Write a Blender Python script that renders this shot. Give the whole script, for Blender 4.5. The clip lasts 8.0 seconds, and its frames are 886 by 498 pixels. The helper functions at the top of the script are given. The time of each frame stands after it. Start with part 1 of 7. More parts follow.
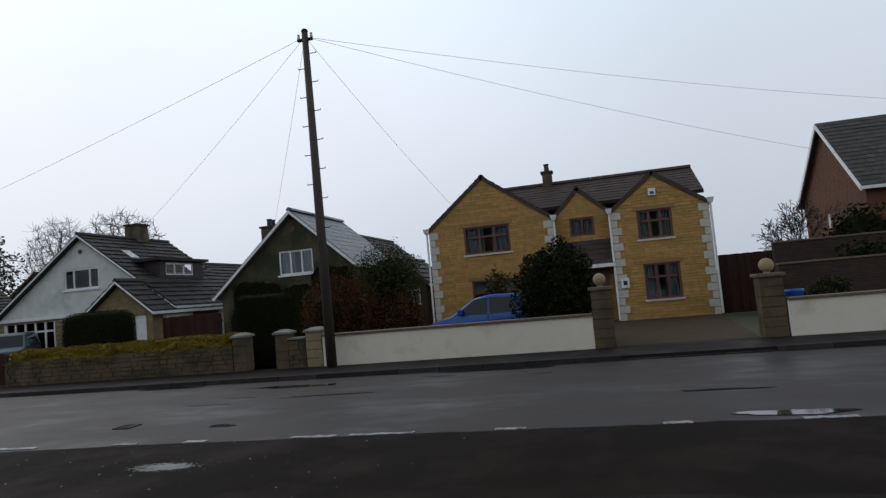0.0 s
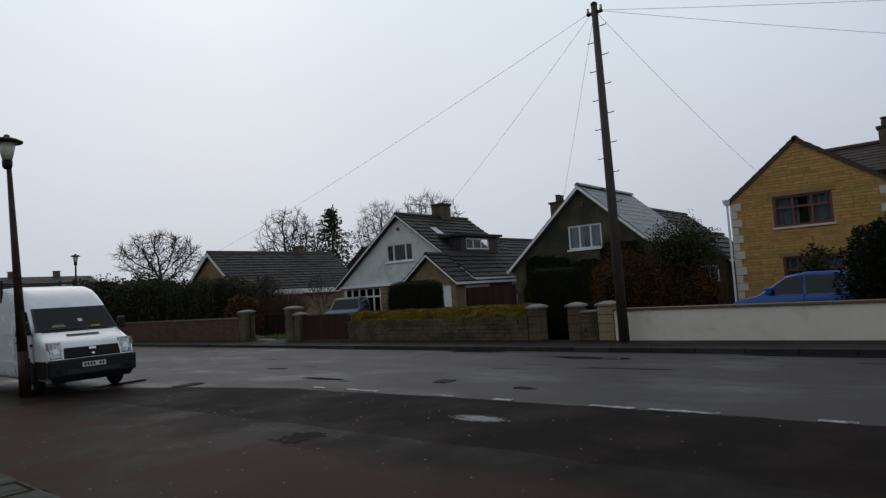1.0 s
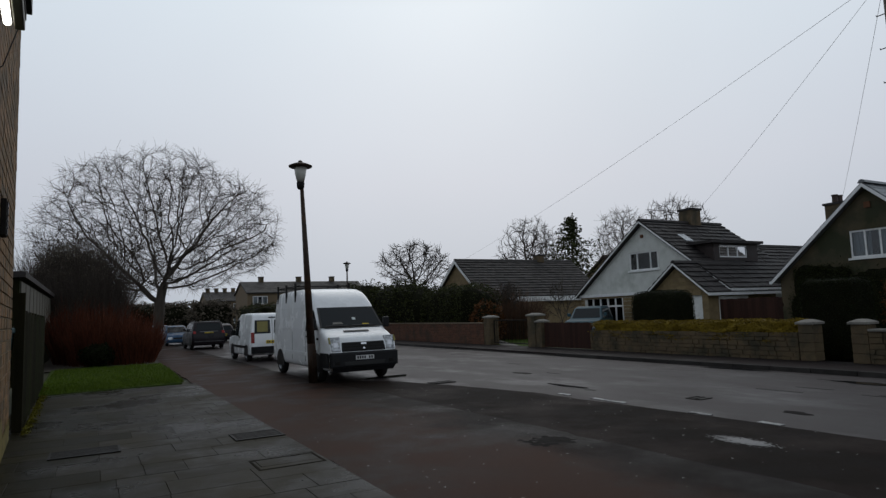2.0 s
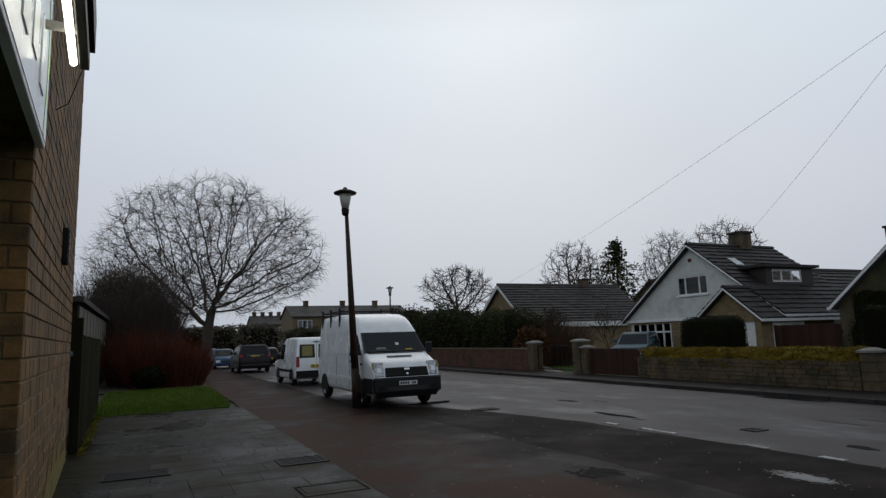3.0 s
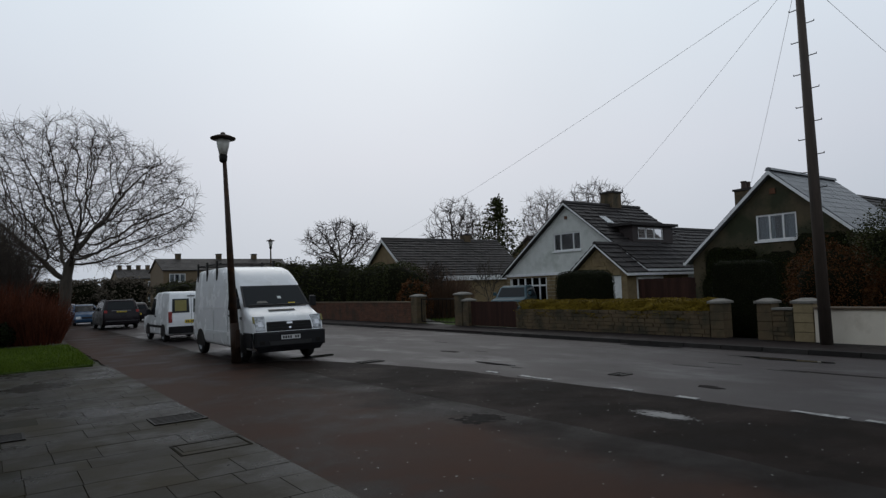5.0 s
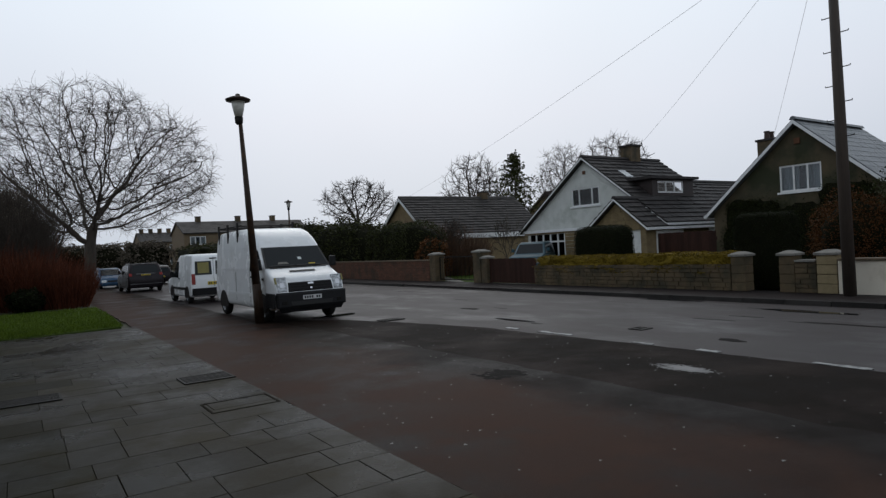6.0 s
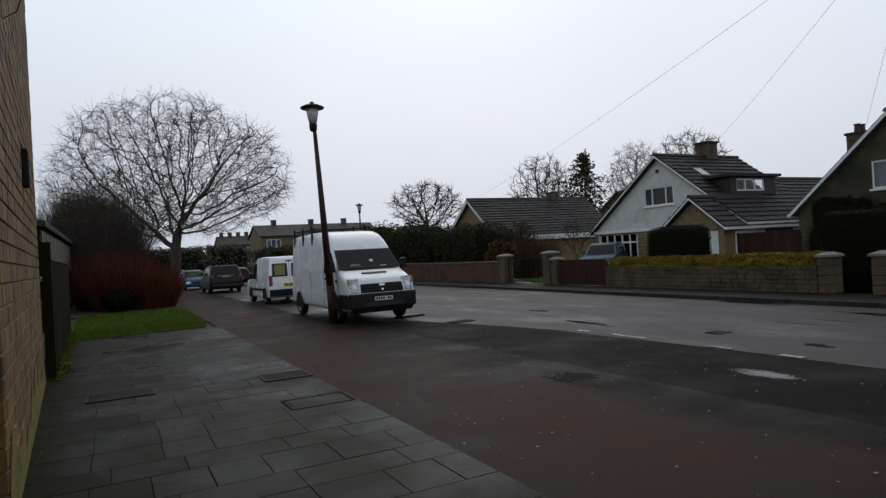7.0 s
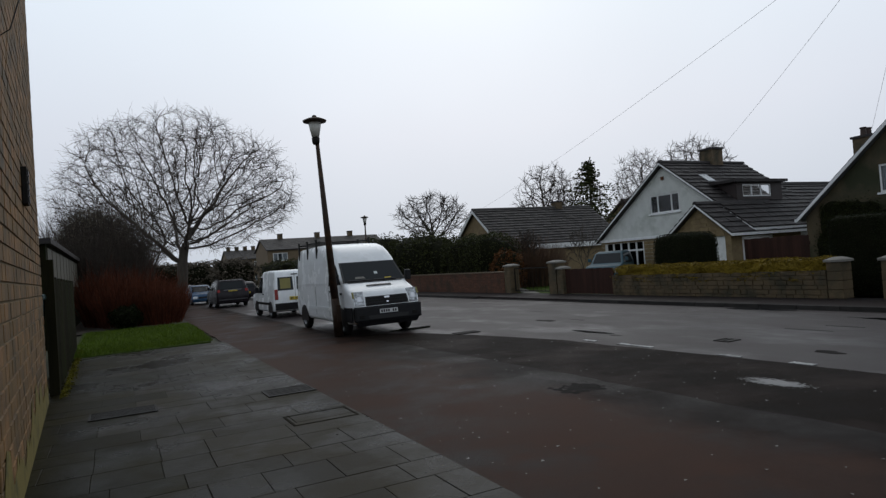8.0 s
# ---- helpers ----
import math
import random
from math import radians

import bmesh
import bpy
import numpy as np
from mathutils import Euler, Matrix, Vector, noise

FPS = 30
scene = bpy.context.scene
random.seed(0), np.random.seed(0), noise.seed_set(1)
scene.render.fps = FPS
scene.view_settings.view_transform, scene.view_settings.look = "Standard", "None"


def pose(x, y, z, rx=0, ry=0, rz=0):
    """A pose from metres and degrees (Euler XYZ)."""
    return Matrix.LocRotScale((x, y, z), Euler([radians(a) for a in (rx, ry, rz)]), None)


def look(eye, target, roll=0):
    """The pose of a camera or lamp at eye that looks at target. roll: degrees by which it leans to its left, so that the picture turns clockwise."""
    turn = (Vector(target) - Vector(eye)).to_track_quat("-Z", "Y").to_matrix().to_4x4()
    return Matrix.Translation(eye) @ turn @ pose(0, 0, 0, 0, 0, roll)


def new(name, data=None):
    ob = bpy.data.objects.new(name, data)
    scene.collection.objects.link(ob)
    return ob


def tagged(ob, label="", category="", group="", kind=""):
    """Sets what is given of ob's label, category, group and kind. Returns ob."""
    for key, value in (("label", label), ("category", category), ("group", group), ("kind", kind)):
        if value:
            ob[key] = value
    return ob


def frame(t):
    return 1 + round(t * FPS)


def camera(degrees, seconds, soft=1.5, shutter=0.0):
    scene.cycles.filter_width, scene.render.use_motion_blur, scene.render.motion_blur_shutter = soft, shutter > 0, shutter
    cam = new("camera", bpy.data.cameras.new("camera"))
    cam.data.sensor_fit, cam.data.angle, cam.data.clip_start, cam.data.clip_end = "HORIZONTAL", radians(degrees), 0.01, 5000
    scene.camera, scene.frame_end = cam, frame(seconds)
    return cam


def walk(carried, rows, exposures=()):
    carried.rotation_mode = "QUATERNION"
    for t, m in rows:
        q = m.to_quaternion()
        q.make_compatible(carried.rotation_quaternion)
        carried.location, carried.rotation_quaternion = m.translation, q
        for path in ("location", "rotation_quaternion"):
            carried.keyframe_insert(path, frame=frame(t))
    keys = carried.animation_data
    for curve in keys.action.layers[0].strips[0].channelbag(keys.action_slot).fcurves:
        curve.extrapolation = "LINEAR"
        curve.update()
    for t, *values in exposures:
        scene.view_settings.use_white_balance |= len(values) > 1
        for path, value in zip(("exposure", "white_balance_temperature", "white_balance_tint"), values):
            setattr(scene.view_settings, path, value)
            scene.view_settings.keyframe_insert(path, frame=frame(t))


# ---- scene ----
cam = camera(70.4, 8.0, soft=1.35)
PATH = [
    (0.0, pose(0.397, -0.058, 1.800, 94.12, 5.11, -76.03)),
    (0.5, pose(0.300, -0.061, 1.786, 94.05, 2.72, -61.29)),
    (1.0, pose(0.115, -0.009, 1.792, 93.82, 3.76, -50.42)),
    (1.5, pose(-0.004, 0.017, 1.791, 94.82, 3.20, -36.09)),
    (2.0, pose(-0.033, 0.018, 1.762, 95.72, 2.09, -28.98)),
    (2.2, pose(-0.035, 0.020, 1.765, 96.3, 2.0, -26.65)),
    (3.3, pose(-0.055, 0.030, 1.810, 99.0, 2.0, -25.2)),
    (3.5, pose(-0.058, 0.037, 1.816, 100.01, 2.03, -27.96)),
    (4.0, pose(-0.031, 0.158, 1.804, 102.08, 1.86, -31.13)),
    (4.5, pose(-0.049, 0.162, 1.764, 97.38, 1.79, -34.30)),
    (4.7, pose(-0.050, 0.164, 1.766, 95.8, 1.9, -35.15)),
    (5.8, pose(-0.075, 0.178, 1.778, 89.5, 2.35, -35.0)),
    (6.0, pose(-0.079, 0.180, 1.780, 89.78, 2.97, -34.15)),
    (6.5, pose(-0.122, 0.150, 1.777, 90.57, 3.29, -30.70)),
    (7.0, pose(-0.147, 0.124, 1.795, 90.25, 3.25, -27.94)),
    (7.5, pose(-0.122, 0.169, 1.779, 90.25, 3.75, -26.17)),
    (8.0, pose(-0.057, 0.165, 1.797, 91.28, 4.18, -27.32)),
]
walk(cam, PATH, ((0.0, 0.15), (0.5, -0.06), (1.0, -0.16), (2.0, -0.24), (3.5, -0.25), (4.5, -0.24), (6.0, 0.05), (8.0, 0.03)))

# ---------------------------------------------------------------- sky and light
SUN_EL, SUN_AZ = radians(34), radians(32)
world = bpy.data.worlds.new("overcast_sky")
scene.world = world
world.use_nodes = True
wn, wl = world.node_tree.nodes, world.node_tree.links
wn.clear()
w_out = wn.new("ShaderNodeOutputWorld")
w_bg = wn.new("ShaderNodeBackground")
w_sky = wn.new("ShaderNodeTexSky")
w_sky.sky_type, w_sky.sun_disc = "NISHITA", False
w_sky.sun_elevation, w_sky.sun_rotation = SUN_EL, SUN_AZ
w_sky.dust_density, w_sky.air_density = 4.0, 1.0
w_tc = wn.new("ShaderNodeTexCoord")
w_sep = wn.new("ShaderNodeSeparateXYZ")
w_ramp = wn.new("ShaderNodeValToRGB")
els = w_ramp.color_ramp.elements
els[0].position, els[0].color = 0.0, (5.1, 5.5, 6.2, 1)
els[1].position, els[1].color = 1.0, (3.0, 3.3, 3.7, 1)
e = els.new(0.2); e.color = (6.1, 6.4, 7.15, 1)
e = els.new(0.45); e.color = (6.75, 7.5, 8.35, 1)
e = els.new(0.7); e.color = (4.2, 4.6, 5.1, 1)
# the cloud is brighter round the hidden sun
w_dot = wn.new("ShaderNodeVectorMath"); w_dot.operation = "DOT_PRODUCT"
w_dot.inputs[1].default_value = (math.sin(SUN_AZ) * math.cos(SUN_EL), math.cos(SUN_AZ) * math.cos(SUN_EL), math.sin(SUN_EL))
w_glow = wn.new("ShaderNodeMapRange"); w_glow.interpolation_type = "SMOOTHSTEP"
w_glow.inputs["From Min"].default_value, w_glow.inputs["From Max"].default_value = 0.35, 1.0
w_glow.inputs["To Min"].default_value, w_glow.inputs["To Max"].default_value = 1.0, 1.31
w_gm = wn.new("ShaderNodeMath"); w_gm.operation = "MULTIPLY"
w_noise = wn.new("ShaderNodeTexNoise")
w_noise.inputs["Scale"].default_value = 2.2
w_noise.inputs["Detail"].default_value = 3.0
w_noise.inputs["Roughness"].default_value = 0.45
w_mr = wn.new("ShaderNodeMapRange")
w_mr.inputs["To Min"].default_value, w_mr.inputs["To Max"].default_value = 0.93, 1.07
w_mul = wn.new("ShaderNodeMix"); w_mul.data_type, w_mul.blend_type = "RGBA", "MULTIPLY"
w_mul.inputs["Factor"].default_value = 1.0
w_mix = wn.new("ShaderNodeMix"); w_mix.data_type = "RGBA"
w_mix.inputs["Factor"].default_value = 0.97
wl.new(w_tc.outputs["Generated"], w_sep.inputs[0])
wl.new(w_tc.outputs["Generated"], w_noise.inputs["Vector"])
wl.new(w_sep.outputs["Z"], w_ramp.inputs["Fac"])
wl.new(w_noise.outputs["Fac"], w_mr.inputs["Value"])
wl.new(w_ramp.outputs["Color"], w_mul.inputs["A"])
wl.new(w_tc.outputs["Generated"], w_dot.inputs[0])
wl.new(w_dot.outputs["Value"], w_glow.inputs["Value"])
wl.new(w_glow.outputs["Result"], w_gm.inputs[0]); wl.new(w_mr.outputs["Result"], w_gm.inputs[1])
wl.new(w_gm.outputs[0], w_mul.inputs["B"])
wl.new(w_sky.outputs["Color"], w_mix.inputs["A"])
# cooler cloud away from the bright part
w_n2 = wn.new("ShaderNodeMapRange")
w_n2.inputs["From Min"].default_value, w_n2.inputs["From Max"].default_value = 0.55, 1.0
w_r2 = wn.new("ShaderNodeValToRGB")
w_r2.color_ramp.elements[0].position, w_r2.color_ramp.elements[0].color = 0.05, (0.968, 0.996, 1.012, 1)
w_r2.color_ramp.elements[1].position, w_r2.color_ramp.elements[1].color = 0.9, (1.0, 0.997, 0.98, 1)
w_t2 = wn.new("ShaderNodeMix"); w_t2.data_type, w_t2.blend_type = "RGBA", "MULTIPLY"
w_t2.inputs["Factor"].default_value = 1.0
wl.new(w_dot.outputs["Value"], w_n2.inputs["Value"])
wl.new(w_n2.outputs["Result"], w_r2.inputs["Fac"])
wl.new(w_mul.outputs["Result"], w_t2.inputs["A"])
wl.new(w_r2.outputs["Color"], w_t2.inputs["B"])
wl.new(w_t2.outputs["Result"], w_mix.inputs["B"])
wl.new(w_mix.outputs["Result"], w_bg.inputs["Color"])
w_bg.inputs["Strength"].default_value = 0.094
wl.new(w_bg.outputs[0], w_out.inputs[0])

sun_data = bpy.data.lights.new("sun", "SUN")
sun_data.energy, sun_data.angle, sun_data.color = 0.35, radians(40), (1.0, 0.97, 0.93)
sun = new("sun", sun_data)
sun.matrix_world = look((20 * math.sin(SUN_AZ), 20 * math.cos(SUN_AZ), 18), (0, 0, 0))


# ---------------------------------------------------------------- materials
def mat(name, a, b, rough=0.7, scale=6.0, fine=60.0, bump=0.25, metal=0.0, island=0.0, obj=0.0, spec=0.5,
        stain=None, stain_scale=0.8, stain_at=0.55, rough_var=0.15, stretch=(1, 1, 1), coat=0.0, stain_rough=None, hue=0.0):
    """Two-scale mottled surface between colours a and b, with grain relief and optional stains."""
    m = bpy.data.materials.new(name)
    m.use_nodes = True
    n, l = m.node_tree.nodes, m.node_tree.links
    bs = n["Principled BSDF"]
    tc = n.new("ShaderNodeTexCoord")
    geo = n.new("ShaderNodeNewGeometry")
    mp = n.new("ShaderNodeMapping")
    mp.inputs["Scale"].default_value = stretch
    l.new(geo.outputs["Position"], mp.inputs["Vector"])
    n1 = n.new("ShaderNodeTexNoise"); n1.inputs["Scale"].default_value = scale; n1.inputs["Detail"].default_value = 4
    n2 = n.new("ShaderNodeTexNoise"); n2.inputs["Scale"].default_value = fine; n2.inputs["Detail"].default_value = 3
    l.new(mp.outputs[0], n1.inputs["Vector"]); l.new(mp.outputs[0], n2.inputs["Vector"])
    add = n.new("ShaderNodeMath"); add.operation = "MULTIPLY_ADD"
    l.new(n2.outputs["Fac"], add.inputs[0]); add.inputs[1].default_value = 0.5
    l.new(n1.outputs["Fac"], add.inputs[2])
    mr = n.new("ShaderNodeMapRange")
    mr.inputs["From Min"].default_value, mr.inputs["From Max"].default_value = 0.45, 1.05
    l.new(add.outputs[0], mr.inputs["Value"])
    mix = n.new("ShaderNodeMix"); mix.data_type = "RGBA"
    mix.inputs["A"].default_value, mix.inputs["B"].default_value = (*a, 1), (*b, 1)
    l.new(mr.outputs[0], mix.inputs["Factor"])
    col = mix.outputs["Result"]
    if island or obj:
        rnd = geo.outputs["Random Per Island"]
        if obj:
            oi = n.new("ShaderNodeObjectInfo"); rnd = oi.outputs["Random"]
        v = n.new("ShaderNodeMapRange")
        k = island or obj
        v.inputs["To Min"].default_value, v.inputs["To Max"].default_value = 1 - k, 1 + k
        l.new(rnd, v.inputs["Value"])
        hs = n.new("ShaderNodeHueSaturation")
        l.new(v.outputs[0], hs.inputs["Value"])
        if hue:
            hv = n.new("ShaderNodeMapRange")
            hv.inputs["To Min"].default_value, hv.inputs["To Max"].default_value = 0.5 + hue, 0.5 - hue
            l.new(rnd, hv.inputs["Value"]); l.new(hv.outputs[0], hs.inputs["Hue"])
        l.new(col, hs.inputs["Color"])
        col = hs.outputs["Color"]
    rr = n.new("ShaderNodeMapRange")
    rr.inputs["To Min"].default_value, rr.inputs["To Max"].default_value = max(0.02, rough - rough_var), min(1, rough + rough_var)
    l.new(n1.outputs["Fac"], rr.inputs["Value"])
    rgh = rr.outputs[0]
    if stain:
        n3 = n.new("ShaderNodeTexNoise"); n3.inputs["Scale"].default_value = stain_scale; n3.inputs["Detail"].default_value = 5
        n3.inputs["Roughness"].default_value = 0.62
        l.new(mp.outputs[0], n3.inputs["Vector"])
        sr = n.new("ShaderNodeMapRange")
        sr.inputs["From Min"].default_value, sr.inputs["From Max"].default_value = stain_at - 0.06, stain_at + 0.12
        l.new(n3.outputs["Fac"], sr.inputs["Value"])
        sm = n.new("ShaderNodeMix"); sm.data_type = "RGBA"
        sm.inputs["B"].default_value = (*stain, 1)
        l.new(sr.outputs[0], sm.inputs["Factor"]); l.new(col, sm.inputs["A"])
        col = sm.outputs["Result"]
        if stain_rough is not None:
            rm = n.new("ShaderNodeMix")
            l.new(sr.outputs[0], rm.inputs["Factor"]); l.new(rgh, rm.inputs["A"]); rm.inputs["B"].default_value = stain_rough
            rgh = rm.outputs["Result"]
    l.new(col, bs.inputs["Base Color"])
    l.new(rgh, bs.inputs["Roughness"])
    bs.inputs["Metallic"].default_value = metal
    bs.inputs["Specular IOR Level"].default_value = spec
    bs.inputs["Coat Weight"].default_value = coat
    if bump:
        bp = n.new("ShaderNodeBump")
        bp.inputs["Strength"].default_value, bp.inputs["Distance"].default_value = bump, 0.01
        l.new(add.outputs[0], bp.inputs["Height"]); l.new(bp.outputs[0], bs.inputs["Normal"])
    return m


def glass_mat(name, tint, rough=0.04, spec=0.6):
    m = bpy.data.materials.new(name)
    m.use_nodes = True
    bs = m.node_tree.nodes["Principled BSDF"]
    bs.inputs["Base Color"].default_value = (*tint, 1)
    bs.inputs["Roughness"].default_value = rough
    bs.inputs["Specular IOR Level"].default_value = spec
    return m


def glow_mat(name, colour, strength):
    m = bpy.data.materials.new(name)
    m.use_nodes = True
    bs = m.node_tree.nodes["Principled BSDF"]
    bs.inputs["Base Color"].default_value = (*colour, 1)
    bs.inputs["Emission Color"].default_value = (*colour, 1)
    bs.inputs["Emission Strength"].default_value = strength
    return m


M = {}
M["road"] = mat("wet_road_asphalt", (0.0270, 0.0205, 0.0200), (0.0500, 0.0395, 0.0385), 0.55, 1.2, 90, 0.35, spec=0.16, stain=(0.035, 0.0285, 0.0282), stain_scale=0.5, stain_at=0.56, stain_rough=0.30, stretch=(1, 0.45, 1))
M["newtar"] = mat("dark_new_asphalt", (0.0100, 0.0076, 0.0062), (0.0205, 0.0156, 0.0130), 0.62, 1.5, 110, 0.5, spec=0.015, stain=(0.023, 0.0150, 0.0118), stain_scale=0.6, stain_at=0.52, stain_rough=0.5)
M["redtar"] = mat("reddish_footway_asphalt", (0.036, 0.0182, 0.0124), (0.068, 0.036, 0.0254), 0.54, 0.9, 110, 0.5, spec=0.022, stain=(0.0190, 0.0122, 0.0097), stain_scale=0.6, stain_at=0.53, stain_rough=0.36)


def worn_edge(m, x0, x1, colour):
    """Lets a surface break up into another colour along an uneven line near x0 to x1."""
    n, l = m.node_tree.nodes, m.node_tree.links
    bs = n["Principled BSDF"]
    src = bs.inputs["Base Color"].links[0].from_socket
    geo = n.new("ShaderNodeNewGeometry")
    sep = n.new("ShaderNodeSeparateXYZ")
    l.new(geo.outputs["Position"], sep.inputs[0])
    no = n.new("ShaderNodeTexNoise")
    no.inputs["Scale"].default_value, no.inputs["Detail"].default_value, no.inputs["Roughness"].default_value = 0.55, 7, 0.6
    l.new(geo.outputs["Position"], no.inputs["Vector"])
    ad = n.new("ShaderNodeMath"); ad.operation = "MULTIPLY_ADD"
    ad.inputs[1].default_value = 3.0
    l.new(no.outputs["Fac"], ad.inputs[0]); l.new(sep.outputs["X"], ad.inputs[2])
    mr = n.new("ShaderNodeMapRange"); mr.interpolation_type = "SMOOTHSTEP"
    mr.inputs["From Min"].default_value, mr.inputs["From Max"].default_value = x0 + 1.5, x1 + 1.5
    l.new(ad.outputs[0], mr.inputs["Value"])
    mx = n.new("ShaderNodeMix"); mx.data_type = "RGBA"
    mx.inputs["B"].default_value = (*colour, 1)
    l.new(mr.outputs[0], mx.inputs["Factor"]); l.new(src, mx.inputs["A"]); l.new(mx.outputs["Result"], bs.inputs["Base Color"])


worn_edge(M["redtar"], 4.2, 5.5, (0.0142, 0.0106, 0.0087))
M["slab"] = mat("wet_concrete_slab", (0.0100, 0.0083, 0.0036), (0.038, 0.0302, 0.0150), 0.46, 1.3, 70, 0.4, obj=0.22, spec=0.04, stain=(0.0105, 0.0090, 0.0045), stain_scale=0.5, stain_at=0.51, stain_rough=0.17, rough_var=0.2)
M["slab_moss"] = mat("mossy_concrete_slab", (0.0088, 0.0078, 0.0028), (0.032, 0.0265, 0.0110), 0.5, 1.3, 70, 0.4, obj=0.22, spec=0.03, stain=(0.0080, 0.0076, 0.0026), stain_scale=0.5, stain_at=0.51, stain_rough=0.22)
M["joint"] = mat("damp_joint_sand", (0.0075, 0.0064, 0.0034), (0.021, 0.0172, 0.0095), 0.7, 3, 80, 0.4, spec=0.02)
M["farpave"] = mat("far_pavement_asphalt", (0.017, 0.0132, 0.0128), (0.033, 0.0255, 0.0245), 0.7, 1.3, 90, 0.4, stain=(0.022, 0.019, 0.0185), stain_scale=0.7, stain_rough=0.5, spec=0.07)
M["kerb"] = mat("granite_kerb", (0.02, 0.018, 0.017), (0.045, 0.041, 0.038), 0.7, 3, 60, 0.4, obj=0.25, spec=0.1)
M["soil"] = mat("damp_soil", (0.025, 0.019, 0.014), (0.06, 0.045, 0.032), 0.9, 2, 40, 0.8)
M["field"] = mat("garden_ground", (0.030, 0.035, 0.016), (0.07, 0.07, 0.035), 0.9, 0.6, 20, 0.6)
M["grass"] = mat("grass_blades", (0.06, 0.105, 0.007), (0.13, 0.19, 0.016), 0.7, 3, 40, 0.0, island=0.35, spec=0.15)
M["turf"] = mat("turf", (0.032, 0.055, 0.006), (0.06, 0.095, 0.012), 0.9, 4, 60, 0.8, spec=0.1)
M["paint_line"] = mat("worn_white_road_paint", (0.16, 0.16, 0.16), (0.46, 0.46, 0.45), 0.55, 9, 60, 0.3, stain=(0.045, 0.042, 0.043), stain_scale=6, stain_at=0.52)
M["puddle"] = mat("standing_water", (0.02, 0.02, 0.022), (0.03, 0.03, 0.03), 0.05, 2, 10, 0.02, rough_var=0.03)
M["tarstain"] = mat("dark_tar_stain", (0.0055, 0.0044, 0.0038), (0.0125, 0.0098, 0.0083), 0.6, 6, 60, 0.4, spec=0.02)
M["pale_patch"] = mat("pale_washed_patch", (0.05, 0.048, 0.047), (0.20, 0.196, 0.19), 0.4, 9, 50, 0.3)
M["iron"] = mat("wet_cast_iron", (0.008, 0.0072, 0.0068), (0.022, 0.02, 0.018), 0.6, 10, 90, 0.4, metal=0.1, spec=0.15)
M["brick"] = mat("yellow_brown_brick", (0.098, 0.050, 0.0125), (0.215, 0.117, 0.035), 0.82, 7, 70, 0.5, obj=0.36, hue=0.008, stain=(0.052, 0.034, 0.012), stain_scale=2.2, stain_at=0.55)
M["brick_s"] = mat("yellow_brown_brick_upper", (0.098, 0.050, 0.0125), (0.215, 0.117, 0.035), 0.82, 7, 70, 0.5, island=0.36, hue=0.008, stain=(0.052, 0.034, 0.012), stain_scale=2.2, stain_at=0.55)
M["mortar"] = mat("sandy_mortar", (0.085, 0.062, 0.027), (0.15, 0.112, 0.052), 0.9, 8, 90, 0.4)
M["algae"] = mat("green_algae_film", (0.12, 0.092, 0.011), (0.20, 0.15, 0.026), 0.85, 3, 50, 0.5, stain=(0.055, 0.05, 0.009), stain_scale=3)
M["cotswold"] = mat("yellow_cotswold_stone", (0.33, 0.18, 0.048), (0.47, 0.285, 0.092), 0.85, 5, 40, 0.4, island=0.2, hue=0.012)
M["cots_mortar"] = mat("stone_mortar", (0.27, 0.165, 0.058), (0.36, 0.235, 0.09), 0.9, 5, 40, 0.3)
M["quoin"] = mat("pale_quoin_stone", (0.46, 0.43, 0.36), (0.62, 0.58, 0.50), 0.8, 6, 50, 0.3, island=0.15)
M["greystone"] = mat("weathered_garden_stone", (0.068, 0.047, 0.025), (0.155, 0.107, 0.057), 0.88, 2.2, 45, 0.6, island=0.09, hue=0.01, stain=(0.042, 0.035, 0.019), stain_scale=1.3, stain_at=0.50)
M["tanblock"] = mat("tan_reconstituted_block", (0.25, 0.19, 0.10), (0.38, 0.30, 0.17), 0.85, 5, 45, 0.4, island=0.2)
M["capstone"] = mat("pale_cap_stone", (0.14, 0.13, 0.115), (0.27, 0.255, 0.225), 0.8, 6, 50, 0.4)
M["redbrick"] = mat("dark_red_brick", (0.082, 0.034, 0.018), (0.135, 0.060, 0.034), 0.85, 5, 60, 0.4, island=0.2, stain=(0.05, 0.030, 0.018), stain_scale=1.2, stain_at=0.55)
M["darkbrick"] = mat("sooty_brown_brick", (0.028, 0.016, 0.011), (0.052, 0.031, 0.022), 0.88, 5, 60, 0.4, island=0.2)
M["orangebrick"] = mat("orange_red_brick", (0.092, 0.036, 0.015), (0.14, 0.058, 0.027), 0.85, 5, 60, 0.4, island=0.1)
M["render"] = mat("white_painted_render", (0.76, 0.68, 0.56), (0.84, 0.77, 0.65), 0.8, 2.5, 60, 0.25, stain=(0.60, 0.53, 0.41), stain_scale=1.2, stain_at=0.6)
M["houserender"] = mat("offwhite_house_render", (0.50, 0.51, 0.48), (0.64, 0.65, 0.62), 0.85, 2.5, 50, 0.3, stain=(0.42, 0.44, 0.40), stain_scale=0.9, stain_at=0.58)
M["coping"] = mat("brown_coping", (0.10, 0.07, 0.045), (0.19, 0.14, 0.09), 0.75, 6, 50, 0.4)
M["lintel"] = mat("tan_stone_lintel", (0.22, 0.12, 0.045), (0.32, 0.19, 0.075), 0.85, 5, 50, 0.3)
